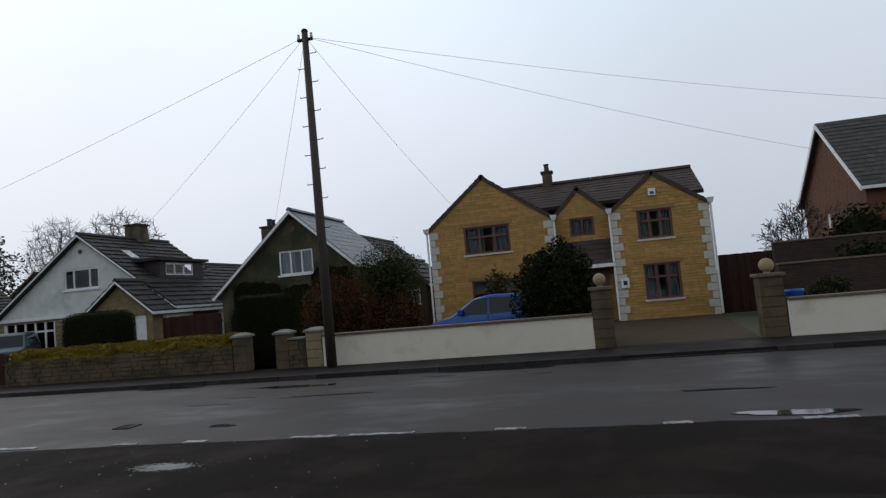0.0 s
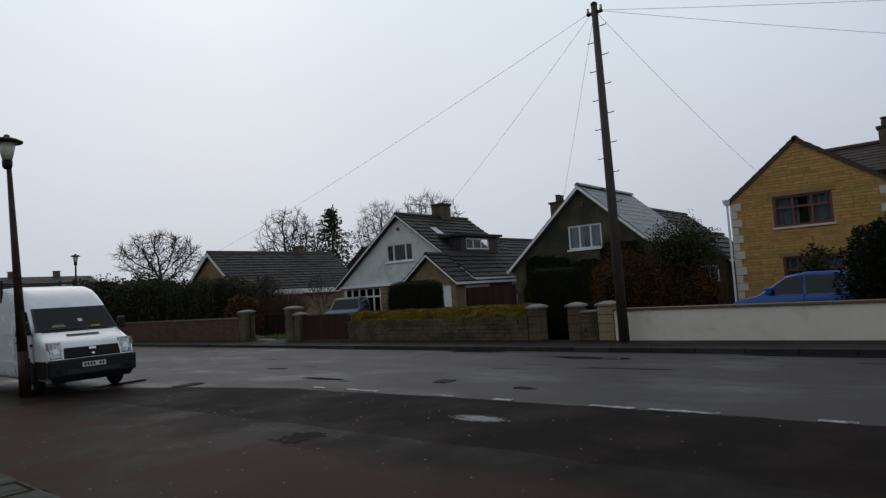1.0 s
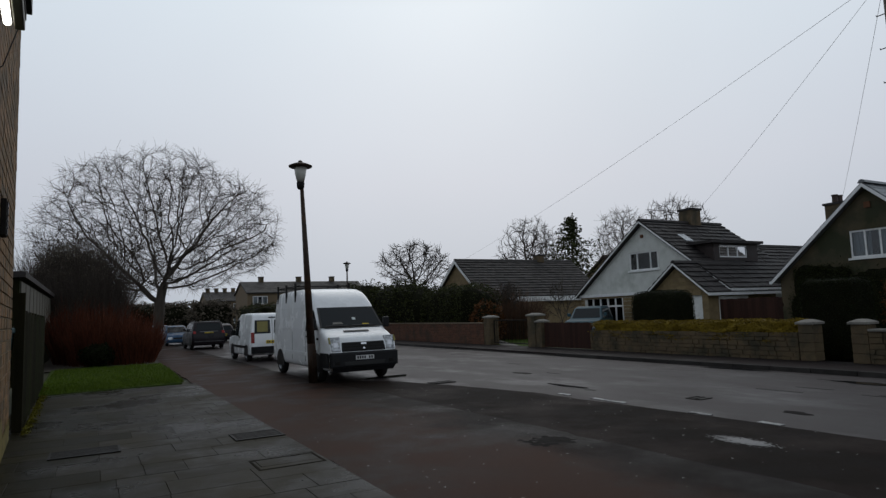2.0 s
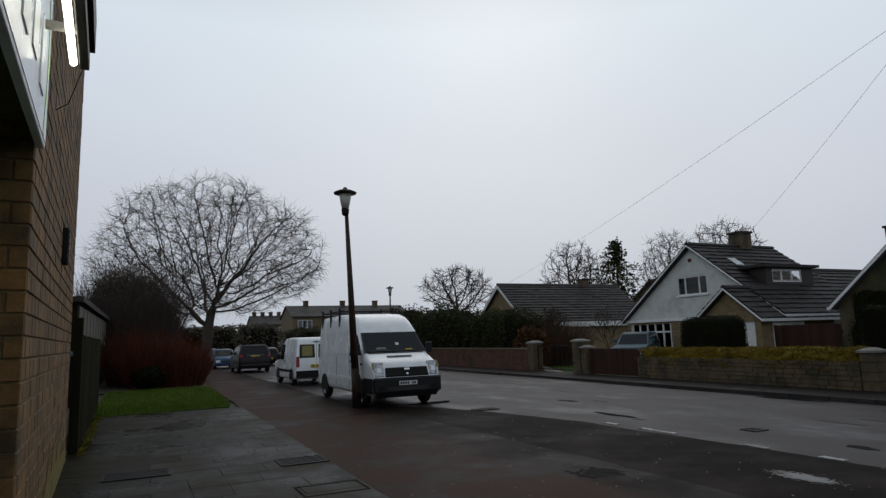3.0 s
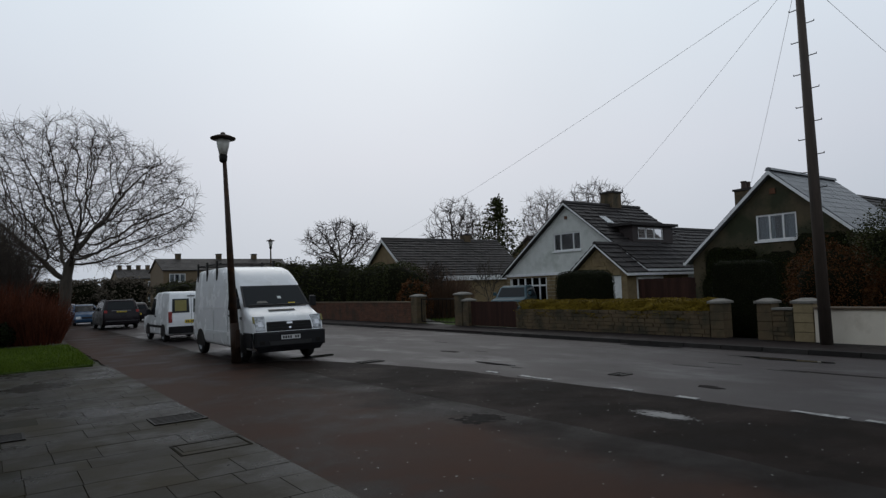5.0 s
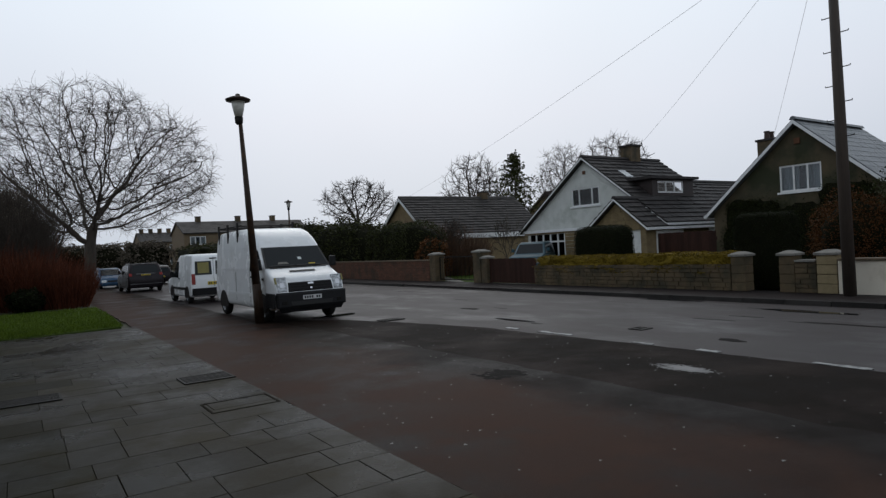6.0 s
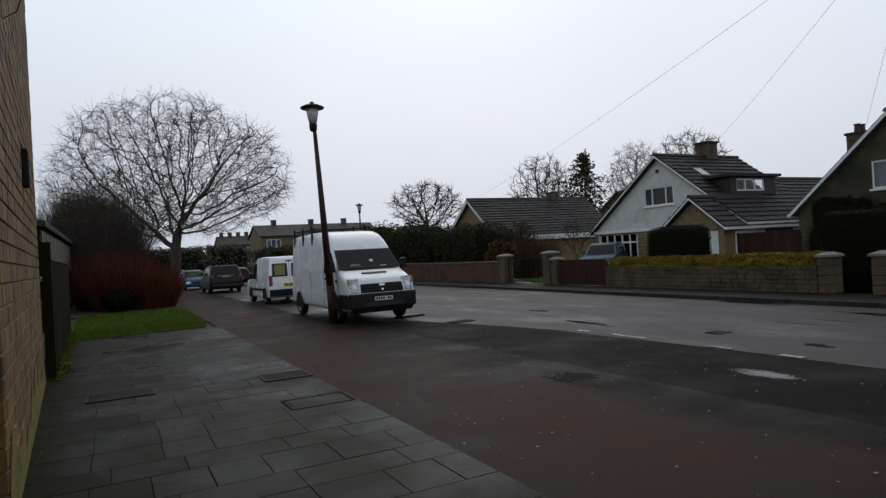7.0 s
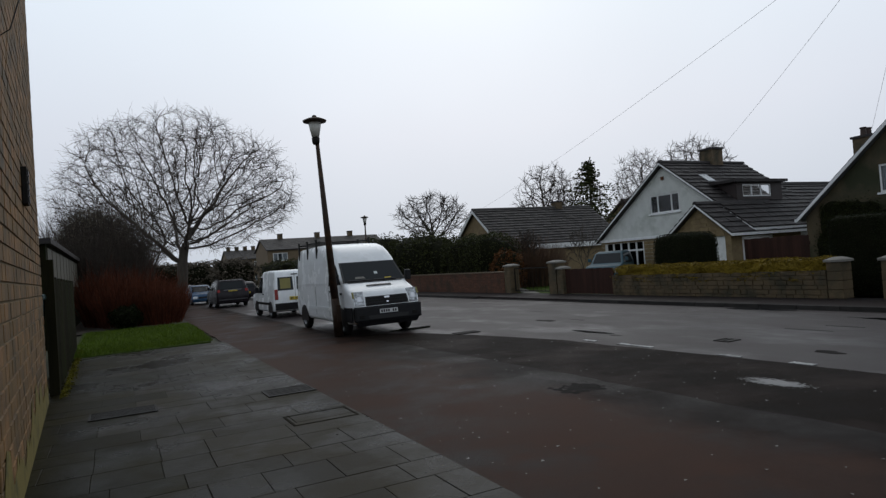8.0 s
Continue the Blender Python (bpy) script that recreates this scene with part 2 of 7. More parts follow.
M["brownwall"] = mat("brown_house_stone", (0.046, 0.036, 0.020), (0.100, 0.076, 0.042), 0.9, 1.6, 40, 0.5, island=0.08, stain=(0.026, 0.029, 0.011), stain_scale=0.6, stain_at=0.48)
M["buffwall"] = mat("buff_stone", (0.15, 0.105, 0.053), (0.25, 0.185, 0.096), 0.88, 4, 40, 0.4, island=0.1)
M["tile_dark"] = mat("dark_concrete_roof_tile", (0.02, 0.017, 0.0165), (0.042, 0.036, 0.035), 0.65, 3, 50, 0.3, island=0.28, spec=0.25)
M["tile_grey"] = mat("grey_roof_tile", (0.04, 0.036, 0.034), (0.075, 0.068, 0.064), 0.65, 3, 50, 0.3, island=0.22, spec=0.25)
M["tile_red"] = mat("brown_red_roof_tile", (0.04, 0.027, 0.023), (0.07, 0.047, 0.04), 0.65, 3, 50, 0.3, island=0.2, spec=0.25)
M["slate"] = mat("wet_grey_slate", (0.075, 0.08, 0.087), (0.13, 0.138, 0.148), 0.42, 3, 50, 0.15, island=0.12, spec=0.5)
M["white"] = mat("white_gloss_trim", (0.66, 0.67, 0.67), (0.80, 0.80, 0.79), 0.4, 5, 50, 0.05, stain=(0.5, 0.5, 0.46), stain_scale=3, stain_at=0.64)
M["wood_red"] = mat("red_brown_window_wood", (0.085, 0.028, 0.018), (0.15, 0.055, 0.035), 0.5, 10, 60, 0.15)
M["wood_dark"] = mat("dark_stained_timber", (0.024, 0.01, 0.007), (0.052, 0.023, 0.016), 0.65, 8, 60, 0.35, obj=0.25, stretch=(1, 1, 0.15), spec=0.15)
M["fence"] = mat("weathered_fence_board", (0.010, 0.009, 0.0045), (0.027, 0.024, 0.0125), 0.85, 8, 60, 0.4, obj=0.3, stretch=(1, 1, 0.12), stain=(0.022, 0.03, 0.008), stain_scale=2, spec=0.04)
M["pole"] = mat("creosoted_pole", (0.030, 0.022, 0.017), (0.075, 0.055, 0.042), 0.75, 9, 60, 0.5, stretch=(1, 1, 0.08))
M["lamppost"] = mat("brown_painted_steel", (0.022, 0.014, 0.010), (0.055, 0.033, 0.022), 0.5, 6, 60, 0.25, stain=(0.09, 0.045, 0.02), stain_scale=4, stain_at=0.62, spec=0.2)
M["opal"] = mat("dull_opal_plastic", (0.42, 0.42, 0.38), (0.58, 0.57, 0.52), 0.35, 6, 40, 0.03)
M["curtain"] = mat("net_curtain", (0.30, 0.32, 0.33), (0.48, 0.50, 0.51), 0.9, 3, 30, 0.1, stretch=(1, 6, 0.3))
M["batten"] = mat("olive_grey_batten", (0.05, 0.046, 0.032), (0.09, 0.083, 0.06), 0.6, 6, 40, 0.1)
# darkness of unlit rooms, painted as a near-black colour
M["dark_room"] = mat("unlit_room_dark", (0.012, 0.013, 0.015), (0.03, 0.03, 0.032), 0.8, 2, 10, 0)
M["cargls"] = glass_mat("car_glass", (0.012, 0.015, 0.017), rough=0.10, spec=0.3)
M["bark"] = mat("grey_brown_bark", (0.036, 0.028, 0.02), (0.085, 0.069, 0.052), 0.9, 5, 40, 0.8, stretch=(1, 1, 0.3))
M["twig"] = mat("bare_twig", (0.032, 0.024, 0.018), (0.062, 0.047, 0.036), 0.9, 3, 20, 0)
M["twig_grey"] = mat("grey_twig", (0.04, 0.033, 0.029), (0.072, 0.06, 0.052), 0.9, 3, 20, 0)
M["redstem"] = mat("red_dogwood_stem", (0.052, 0.016, 0.009), (0.115, 0.036, 0.018), 0.7, 3, 20, 0, island=0.5, spec=0.08)
M["brownstem"] = mat("russet_shrub_stem", (0.060, 0.030, 0.016), (0.12, 0.062, 0.032), 0.8, 3, 20, 0, island=0.3)
M["leaf_dark"] = mat("dark_evergreen_leaf", (0.007, 0.0105, 0.004), (0.018, 0.024, 0.008), 0.6, 3, 20, 0, island=0.4, spec=0.06)
M["leaf_mid"] = mat("evergreen_leaf", (0.022, 0.026, 0.008), (0.05, 0.054, 0.018), 0.6, 3, 20, 0, island=0.4, spec=0.08)
M["leaf_yel"] = mat("golden_hedge_leaf", (0.095, 0.066, 0.008), (0.21, 0.145, 0.017), 0.7, 3, 20, 0, island=0.5, spec=0.1)
M["leaf_moss"] = mat("yellow_green_moss", (0.075, 0.070, 0.008), (0.16, 0.14, 0.018), 0.8, 3, 20, 0, island=0.4, spec=0.05)
M["leaf_rus"] = mat("russet_leaf", (0.055, 0.023, 0.008), (0.12, 0.05, 0.018), 0.7, 3, 20, 0, island=0.4, spec=0.08)
M["leaf_ivy"] = mat("ivy_leaf", (0.014, 0.018, 0.006), (0.03, 0.034, 0.011), 0.6, 3, 20, 0, island=0.4, spec=0.06)
# near-black fill: shade between the leaves put into the colour
M["core"] = mat("inner_shade_dark", (0.007, 0.008, 0.004), (0.016, 0.016, 0.008), 0.95, 4, 30, 0, spec=0.05)
M["vanwhite"] = mat("white_van_paint", (0.88, 0.9, 0.92), (0.93, 0.945, 0.955), 0.25, 2, 30, 0, coat=0.4, stain=(0.78, 0.79, 0.79), stain_scale=1.3, stain_at=0.6)
M["carpetrol"] = mat("petrol_blue_car_paint", (0.035, 0.075, 0.095), (0.05, 0.10, 0.125), 0.5, 2, 30, 0, spec=0.12)
M["carblue"] = mat("bright_blue_car_paint", (0.003, 0.060, 0.31), (0.006, 0.085, 0.39), 0.22, 2, 30, 0, coat=0.2, spec=0.4)
M["carteal"] = mat("dull_blue_car_paint", (0.03, 0.075, 0.15), (0.05, 0.11, 0.2), 0.3, 2, 30, 0, coat=0.08, spec=0.3)
M["carsilver"] = mat("silver_blue_car_paint", (0.26, 0.33, 0.38), (0.36, 0.44, 0.49), 0.28, 2, 30, 0, coat=0.08, spec=0.3)
M["cardark"] = mat("dark_plum_grey_car_paint", (0.013, 0.010, 0.012), (0.022, 0.017, 0.020), 0.3, 2, 30, 0, spec=0.2)
M["plastic"] = mat("black_bumper_plastic", (0.008, 0.008, 0.009), (0.016, 0.016, 0.018), 0.5, 6, 60, 0.1, spec=0.25)
M["rubber"] = mat("tyre_rubber", (0.010, 0.010, 0.010), (0.022, 0.021, 0.020), 0.8, 8, 60, 0.2)
M["rim"] = mat("dull_steel_rim", (0.16, 0.165, 0.17), (0.30, 0.30, 0.31), 0.4, 8, 60, 0.05, metal=0.7)
M["headlamp"] = mat("headlamp_lens", (0.05, 0.052, 0.055), (0.72, 0.74, 0.76), 0.1, 16, 40, 0, metal=0.5)
M["redlens"] = mat("red_tail_lens", (0.20, 0.008, 0.006), (0.32, 0.015, 0.01), 0.2, 6, 30, 0)
M["plate_y"] = mat("yellow_number_plate", (0.55, 0.40, 0.02), (0.65, 0.48, 0.03), 0.4, 6, 30, 0)
M["plate_w"] = mat("white_number_plate", (0.60, 0.60, 0.60), (0.7, 0.7, 0.7), 0.4, 6, 30, 0)
M["plate_y2"] = mat("dull_yellow_panel", (0.22, 0.19, 0.05), (0.30, 0.26, 0.08), 0.5, 6, 30, 0)
M["ink"] = mat("black_print", (0.01, 0.01, 0.01), (0.015, 0.015, 0.015), 0.5, 6, 30, 0)
M["chrome"] = mat("chrome", (0.5, 0.5, 0.52), (0.6, 0.6, 0.62), 0.15, 6, 30, 0, metal=1.0)
M["cable"] = mat("black_cable", (0.03, 0.03, 0.032), (0.05, 0.05, 0.05), 0.6, 6, 30, 0)
M["sign_face"] = mat("pale_sign_panel", (0.42, 0.46, 0.52), (0.50, 0.54, 0.60), 0.25, 2, 20, 0)
M["sign_letter"] = mat("pale_grey_lettering", (0.62, 0.66, 0.66), (0.7, 0.74, 0.72), 0.3, 2, 20, 0)
M["sign_green"] = mat("lime_green_stripe", (0.33, 0.55, 0.12), (0.42, 0.66, 0.18), 0.3, 2, 20, 0)
M["poster"] = mat("green_window_poster", (0.02, 0.16, 0.05), (0.05, 0.28, 0.09), 0.4, 2, 20, 0)
M["tube"] = glow_mat("fluorescent_tube", (1.0, 0.97, 0.84), 7.0)
M["maroon"] = mat("maroon_fascia_board", (0.02, 0.012, 0.011), (0.036, 0.022, 0.019), 0.6, 5, 40, 0.1)
M["bin"] = mat("dark_teal_plastic", (0.012, 0.04, 0.045), (0.02, 0.06, 0.065), 0.5, 5, 40, 0.1)
M["terracewall"] = mat("far_terrace_brick", (0.125, 0.088, 0.052), (0.18, 0.132, 0.08), 0.9, 4, 40, 0.3)
M["stone_joint"] = mat("weathered_stone_joint", (0.058, 0.041, 0.023), (0.125, 0.088, 0.049), 0.9, 4, 60, 0.4, stain=(0.040, 0.034, 0.019), stain_scale=1.3, stain_at=0.50)
# brown foliage, its colour raised towards grey to paint distance haze
M["leaf_brown"] = mat("haze_lightened_brown_leaf", (0.085, 0.072, 0.055), (0.15, 0.125, 0.096), 0.9, 3, 20, 0, island=0.4, spec=0.1)
M["drive"] = mat("gravelly_driveway", (0.048, 0.034, 0.022), (0.095, 0.070, 0.046), 0.8, 2, 60, 0.6, spec=0.1)


# ---------------------------------------------------------------- mesh building
U = 1.15  # metres to a unit of the plan


def place(x, y, z, rx=0, ry=0, rz=0):
    return pose(x * U, y * U, z * U, rx, ry, rz)


class MB:
    """Collects vertices and faces of one mesh, in plan units; k turns them into metres."""
    k = U

    def __init__(self):
        self.v, self.f = [], []

    def poly(self, pts):
        i = len(self.v)
        self.v += [tuple(p) for p in pts]
        self.f.append(tuple(range(i, i + len(pts))))

    def solid(self, a, b):
        """Closed prism between two matching outlines."""
        n, i = len(a), len(self.v)
        self.v += [tuple(p) for p in a] + [tuple(p) for p in b]
        self.f.append(tuple(range(i + n - 1, i - 1, -1)))
        self.f.append(tuple(range(i + n, i + 2 * n)))
        for k in range(n):
            q = (k + 1) % n
            self.f.append((i + k, i + q, i + n + q, i + n + k))
        return self

    def box(self, x0, x1, y0, y1, z0, z1):
        a = [(x0, y0, z0), (x1, y0, z0), (x1, y1, z0), (x0, y1, z0)]
        return self.solid(a, [(p[0], p[1], z1) for p in a])

    def tube(self, pts, radii, k=6, cap=True):
        """Tapered tube along a polyline."""
        base = len(self.v)
        n = len(pts)
        for j, (p, r) in enumerate(zip(pts, radii)):
            d = Vector(pts[min(j + 1, n - 1)]) - Vector(pts[max(j - 1, 0)])
            d.normalize()
            s = d.cross(Vector((0, 0, 1)) if abs(d.z) < 0.95 else Vector((1, 0, 0))).normalized()
            u = s.cross(d)
            for q in range(k):
                a = 2 * math.pi * q / k
                o = (s * math.cos(a) + u * math.sin(a)) * r
                self.v.append((p[0] + o.x, p[1] + o.y, p[2] + o.z))
        for j in range(n - 1):
            for q in range(k):
                a, b = base + j * k + q, base + j * k + (q + 1) % k
                self.f.append((a, b, b + k, a + k))
        if cap:
            self.f.append(tuple(base + q for q in range(k - 1, -1, -1)))
            self.f.append(tuple(base + (n - 1) * k + q for q in range(k)))
        return self

    def lathe(self, prof, cx=0.0, cy=0.0, k=20):
        """Turned shape from (radius, height) pairs."""
        base = len(self.v)
        for r, z in prof:
            for q in range(k):
                a = 2 * math.pi * q / k
                self.v.append((cx + r * math.cos(a), cy + r * math.sin(a), z))
        for j in range(len(prof) - 1):
            for q in range(k):
                a, b = base + j * k + q, base + j * k + (q + 1) % k
                self.f.append((a, b, b + k, a + k))
        self.f.append(tuple(base + q for q in range(k - 1, -1, -1)))
        self.f.append(tuple(base + (len(prof) - 1) * k + q for q in range(k)))
        return self

    def weld(self):
        """Joins corners that coincide."""
        index, keep, remap = {}, [], []
        for p in self.v:
            key = tuple(round(c, 4) for c in p)
            if key not in index:
                index[key] = len(keep)
                keep.append(p)
            remap.append(index[key])
        self.v, self.f = keep, [tuple(remap[i] for i in f) for f in self.f]
        return self

    def mesh(self, name, material, smooth=False):
        me = bpy.data.meshes.new(name)
        me.from_pydata([(x * MB.k, y * MB.k, z * MB.k) for x, y, z in self.v], [], self.f)
        me.materials.append(material)
        if smooth:
            me.polygons.foreach_set("use_smooth", [True] * len(me.polygons))
        me.update()
        return me


def thing(name, label, category, at=(0, 0, 0), rz=0.0, group="", kind=""):
    ob = new(name)
    ob.empty_display_size = 0.2
    ob.matrix_world = place(*at, 0, 0, rz)
    return tagged(ob, label, category, group, kind)


def part(name, mb, material, parent=None, label="", smooth=False, bevel=0.0, kind=""):
    """One mesh object, under a thing or a part (in its local space)."""
    ob = new(name, mb.mesh(name, material, smooth))
    if parent is not None:
        ob.parent = parent
    if bevel:
        bv = ob.modifiers.new("bevel", "BEVEL")
        bv.width, bv.segments, bv.limit_method = bevel, 2, "ANGLE"
    return tagged(ob, label, kind=kind)


def struct(name, mb, material, label, category, smooth=False):
    return tagged(part(name, mb, material, None, "", smooth), label, category, kind="structure")


def facing_x(x0):
    """Facade that looks towards -x: u along y, v up, w outwards."""
    return lambda u, v, w: (x0 - w, u, v)


def facing_y(y0):
    """Facade that looks towards -y: u along x."""
    return lambda u, v, w: (u, y0 - w, v)


def spans(v, left, right, holes, margin=0.0):
    """Free stretches of the row at height v between left(v) and right(v)."""
    out = [(left(v), right(v))]
    for a, b, c, d in holes:
        if c - margin < v < d + margin:
            nxt = []
            for s, t in out:
                if b <= s or a >= t:
                    nxt.append((s, t))
                else:
                    if a > s: nxt.append((s, a))
                    if b < t: nxt.append((b, t))
            out = nxt
    return [(s, t) for s, t in out if t - s > 0.02]


def wall(mb, at, left, right, cuts, holes, thick):
    """Solid wall with openings; left(v), right(v) give its outline, cuts its bands."""
    vs = sorted({*cuts, *[h[2] for h in holes], *[h[3] for h in holes]})
    for a, b in zip(vs, vs[1:]):
        mid = (a + b) / 2
        for s, t in spans(mid, left, right, holes):
            ls = (left(a), left(b)) if abs(s - left(mid)) < 1e-6 else (s, s)
            rs = (right(a), right(b)) if abs(t - right(mid)) < 1e-6 else (t, t)
            o = [(ls[0], a), (rs[0], a), (rs[1], b), (ls[1], b)]
            mb.solid([at(u, v, 0) for u, v in o], [at(u, v, -thick) for u, v in o])
    return mb.weld()


def blocks(rng, at, left, right, v0, v1, bu, bv, joint, holes, proud, vary=0.0):
    """Courses of single blocks, as (mesh builder) joined."""
    mb = MB()
    for s, t, a, b in block_list(rng, left, right, v0, v1, bu, bv, joint, holes, vary):
        block(mb, at, s, t, a, b, proud * rng.uniform(0.6, 1.3))
    return mb


def block_list(rng, left, right, v0, v1, bu, bv, joint, holes, vary=0.0):
    v, row = v0, 0
    while v < v1 - 0.4 * bv:
        h = bv * (1 + vary * rng.uniform(-1, 1))
        top = min(v + h - joint, v1)
        for s, t in spans(v + h / 2, left, right, holes):
            u = s - (bu * 0.5 if row % 2 else 0) * (1 if not vary else rng.uniform(0.2, 1))
            while u < t:
                w = bu * (1 + vary * 1.4 * rng.uniform(-1, 1))
                a, b = max(u, s), min(u + w - joint, t)
                if b - a > 0.02:
                    yield a, b, v, top
                u += w
        v += h
        row += 1


def block(mb, at, s, t, a, b, d):
    e = min(0.006, (b - a) * 0.15)
    lo = [(s, a), (t, a), (t, b), (s, b)]
    hi = [(s + e, a + e), (t - e, a + e), (t - e, b - e), (s + e, b - e)]
    i = len(mb.v)
    mb.v += [at(u, v, 0) for u, v in lo] + [at(u, v, d) for u, v in hi]
    mb.f += [(i + 4, i + 5, i + 6, i + 7)] + [(i + k, i + (k + 1) % 4, i + 4 + (k + 1) % 4, i + 4 + k) for k in range(4)]


def tiled(rng, e0, e1, r0, r1, course=0.32, tile=0.33, lift=0.06):
    """Roof slope of single overlapping tiles, from the eave e0-e1 to the ridge r0-r1."""
    mb = MB()
    e0, e1, r0, r1 = (Vector(p) for p in (e0, e1, r0, r1))
    nrm = (e1 - e0).cross(r0 - e0).normalized()
    if nrm.z < 0:
        nrm = -nrm
    n = max(2, round(((r0 + r1) / 2 - (e0 + e1) / 2).length / course))
    mb.solid([e0, e1, r1, r0], [p - nrm * 0.12 for p in (e0, e1, r1, r0)])
    for i in range(n):
        a, b = i / n, min(1.0, (i + 1.25) / n)
        la, lb = e0.lerp(r0, a), e0.lerp(r0, b)
        ra, rb = e1.lerp(r1, a), e1.lerp(r1, b)
        k = max(1, round((ra - la).length / tile))
        off = 0.5 / k if i % 2 else 0
        cuts = [0] + [min(1, j / k + off) for j in range(0 if off else 1, k)] + [1]
        for s, t in zip(cuts, cuts[1:]):
            if t - s < 0.2 / k:
                continue
            g = 0.006 / max(0.1, (ra - la).length)
            up = nrm * (lift * rng.uniform(0.8, 1.2))
            p = [la.lerp(ra, s + g), la.lerp(ra, t - g), lb.lerp(rb, t - g), lb.lerp(rb, s + g)]
            q = [p[0] + up, p[1] + up, p[2] + nrm * 0.008, p[3] + nrm * 0.008]
            j = len(mb.v)
            mb.v += [tuple(c) for c in (*p[:2], *q)]
            mb.f += [(j + 2, j + 3, j + 4, j + 5), (j, j + 1, j + 3, j + 2), (j, j + 2, j + 5), (j + 1, j + 4, j + 3)]
    return mb


# ---------------------------------------------------------------- ground
def sheet(outline, z, depth=0.02):
    mb = MB()
    return mb.solid([(x, y, z - depth) for x, y in outline], [(x, y, z) for x, y in outline])


def ragged(outline, amp, step=0.22, seed=0.0):
    """Outline with worn, wavering edges near the shop."""
    out = []
    for k, (x, y) in enumerate(outline):
        x2, y2 = outline[(k + 1) % len(outline)]
        n = max(1, int(abs(y2 - y) / step)) if abs(y2 - y) > abs(x2 - x) or abs(y) < 20 else 1
        if abs(y2 - y) > 40:
            n = 90
        for q in range(n):
            f = q / n
            yy = y + (y2 - y) * f
            xx = x + (x2 - x) * f
            w = amp * (noise.noise(Vector((yy * 1.3, seed, 0))) + .7 * noise.noise(Vector((yy * 4.1, seed, 5)))) if -15 < yy < 25 else 0
            out.append((xx + w, yy))
    return out


gm = MB()
gm.poly([(-1500, -1500, -0.03), (1500, -1500, -0.03), (1500, 1500, -0.03), (-1500, 1500, -0.03)])
struct("ground", gm, M["field"], "open damp ground that runs to the horizon", "ground")
struct("road", sheet([(4.5, -60), (12.9, -60), (12.9, 140), (9.5, 190), (2, 190), (4.6, 140), (4.6, 60), (4.55, 14)], 0.0), M["road"], "wet grey asphalt road with worn patches", "road")
struct("layby", sheet(ragged([(3.4, -60), (7.45, -60), (7.45, -10), (7.36, 2), (7.22, 6.5), (7.04, 9.4), (6.6, 11.3), (6.05, 13.2), (5.3, 14.1), (4.45, 14.25), (3.5, 11.0)], .06, seed=3.3), 0.006), M["newtar"], "dark newer asphalt surface along the shop front", "road")
struct("footway", sheet(ragged([(2.19, -60), (5.1, -60), (5.1, -10), (5.1, 3), (5.0, 8), (4.9, 11.5), (4.75, 14.2), (4.62, 16), (4.62, 60), (3.0, 140), (2.25, 140), (2.2, 25), (2.15, 16.9), (2.19, -10)], .07, seed=8.1), 0.012), M["redtar"], "reddish worn asphalt footway beside the slabs", "pavement")
struct("bedding", sheet([(-0.6, -20), (2.19, -20), (2.16, 16.65), (-1.3, 16.65), (-1.2, 4)], 0.010), M["joint"], "damp sand between the paving slabs", "pavement")
struct("pavement_far", sheet([(13.02, -60), (14.85, -60), (14.85, 140), (13.02, 140)], 0.08, 0.1), M["farpave"], "dark asphalt pavement along the garden walls", "pavement")
struct("driveway", sheet([(14.85, -3.3), (24.2, -4.1), (24.2, 6.5), (14.85, 6.3)], 0.02), M["drive"], "pale brown driveway in front of the house", "driveway")

# kerb stones, dropped at the drives
kerb_mb = MB().solid([(0, 0.005, -0.05), (0.13, 0.005, -0.05), (0.13, 0.905, -0.05), (0, 0.905, -0.05)],
                     [(0.025, 0.012, 0.095), (0.13, 0.012, 0.095), (0.13, 0.898, 0.095), (0.025, 0.898, 0.095)])
kerb_me = kerb_mb.mesh("kerb_stone", M["kerb"])
kerb = tagged(new("kerb"), "grey stone kerb along the far pavement", "kerb", kind="structure")
for i in range(70):
    y = -24 + i * 0.91
    k = new("kerb_stone", kerb_me)
    k.parent = kerb
    low = -3.4 < y < -0.9 or 15.4 < y < 21.8
    k.matrix_basis = place(12.9, y, -0.075 if low else 0.0)

# paving slabs, laid in rows across the pavement
slabs = tagged(new("slab_paving"), "wet grey concrete slab paving by the shop wall", "pavement", kind="structure")
rng = random.Random(3)
shapes = {}


def slab_mesh(w, h, m="slab"):
    key = (round(w, 3), round(h, 3), m)
    if key not in shapes:
        g, b = 0.0016, 0.004
        o = [(g, g), (w - g, g), (w - g, h - g), (g, h - g)]
        p = [(g + b, g + b), (w - g - b, g + b), (w - g - b, h - g - b), (g + b, h - g - b)]
        mb = MB()
        mb.v = [(x, y, -0.03) for x, y in o] + [(x, y, 0.0125) for x, y in o] + [(x, y, 0.016) for x, y in p]
        mb.f = [(8, 9, 10, 11)] + [(k, (k + 1) % 4, 4 + (k + 1) % 4, 4 + k) for k in range(4)] + [(4 + k, 4 + (k + 1) % 4, 8 + (k + 1) % 4, 8 + k) for k in range(4)]
        shapes[key] = mb.mesh("slab", M[m])
    return shapes[key]


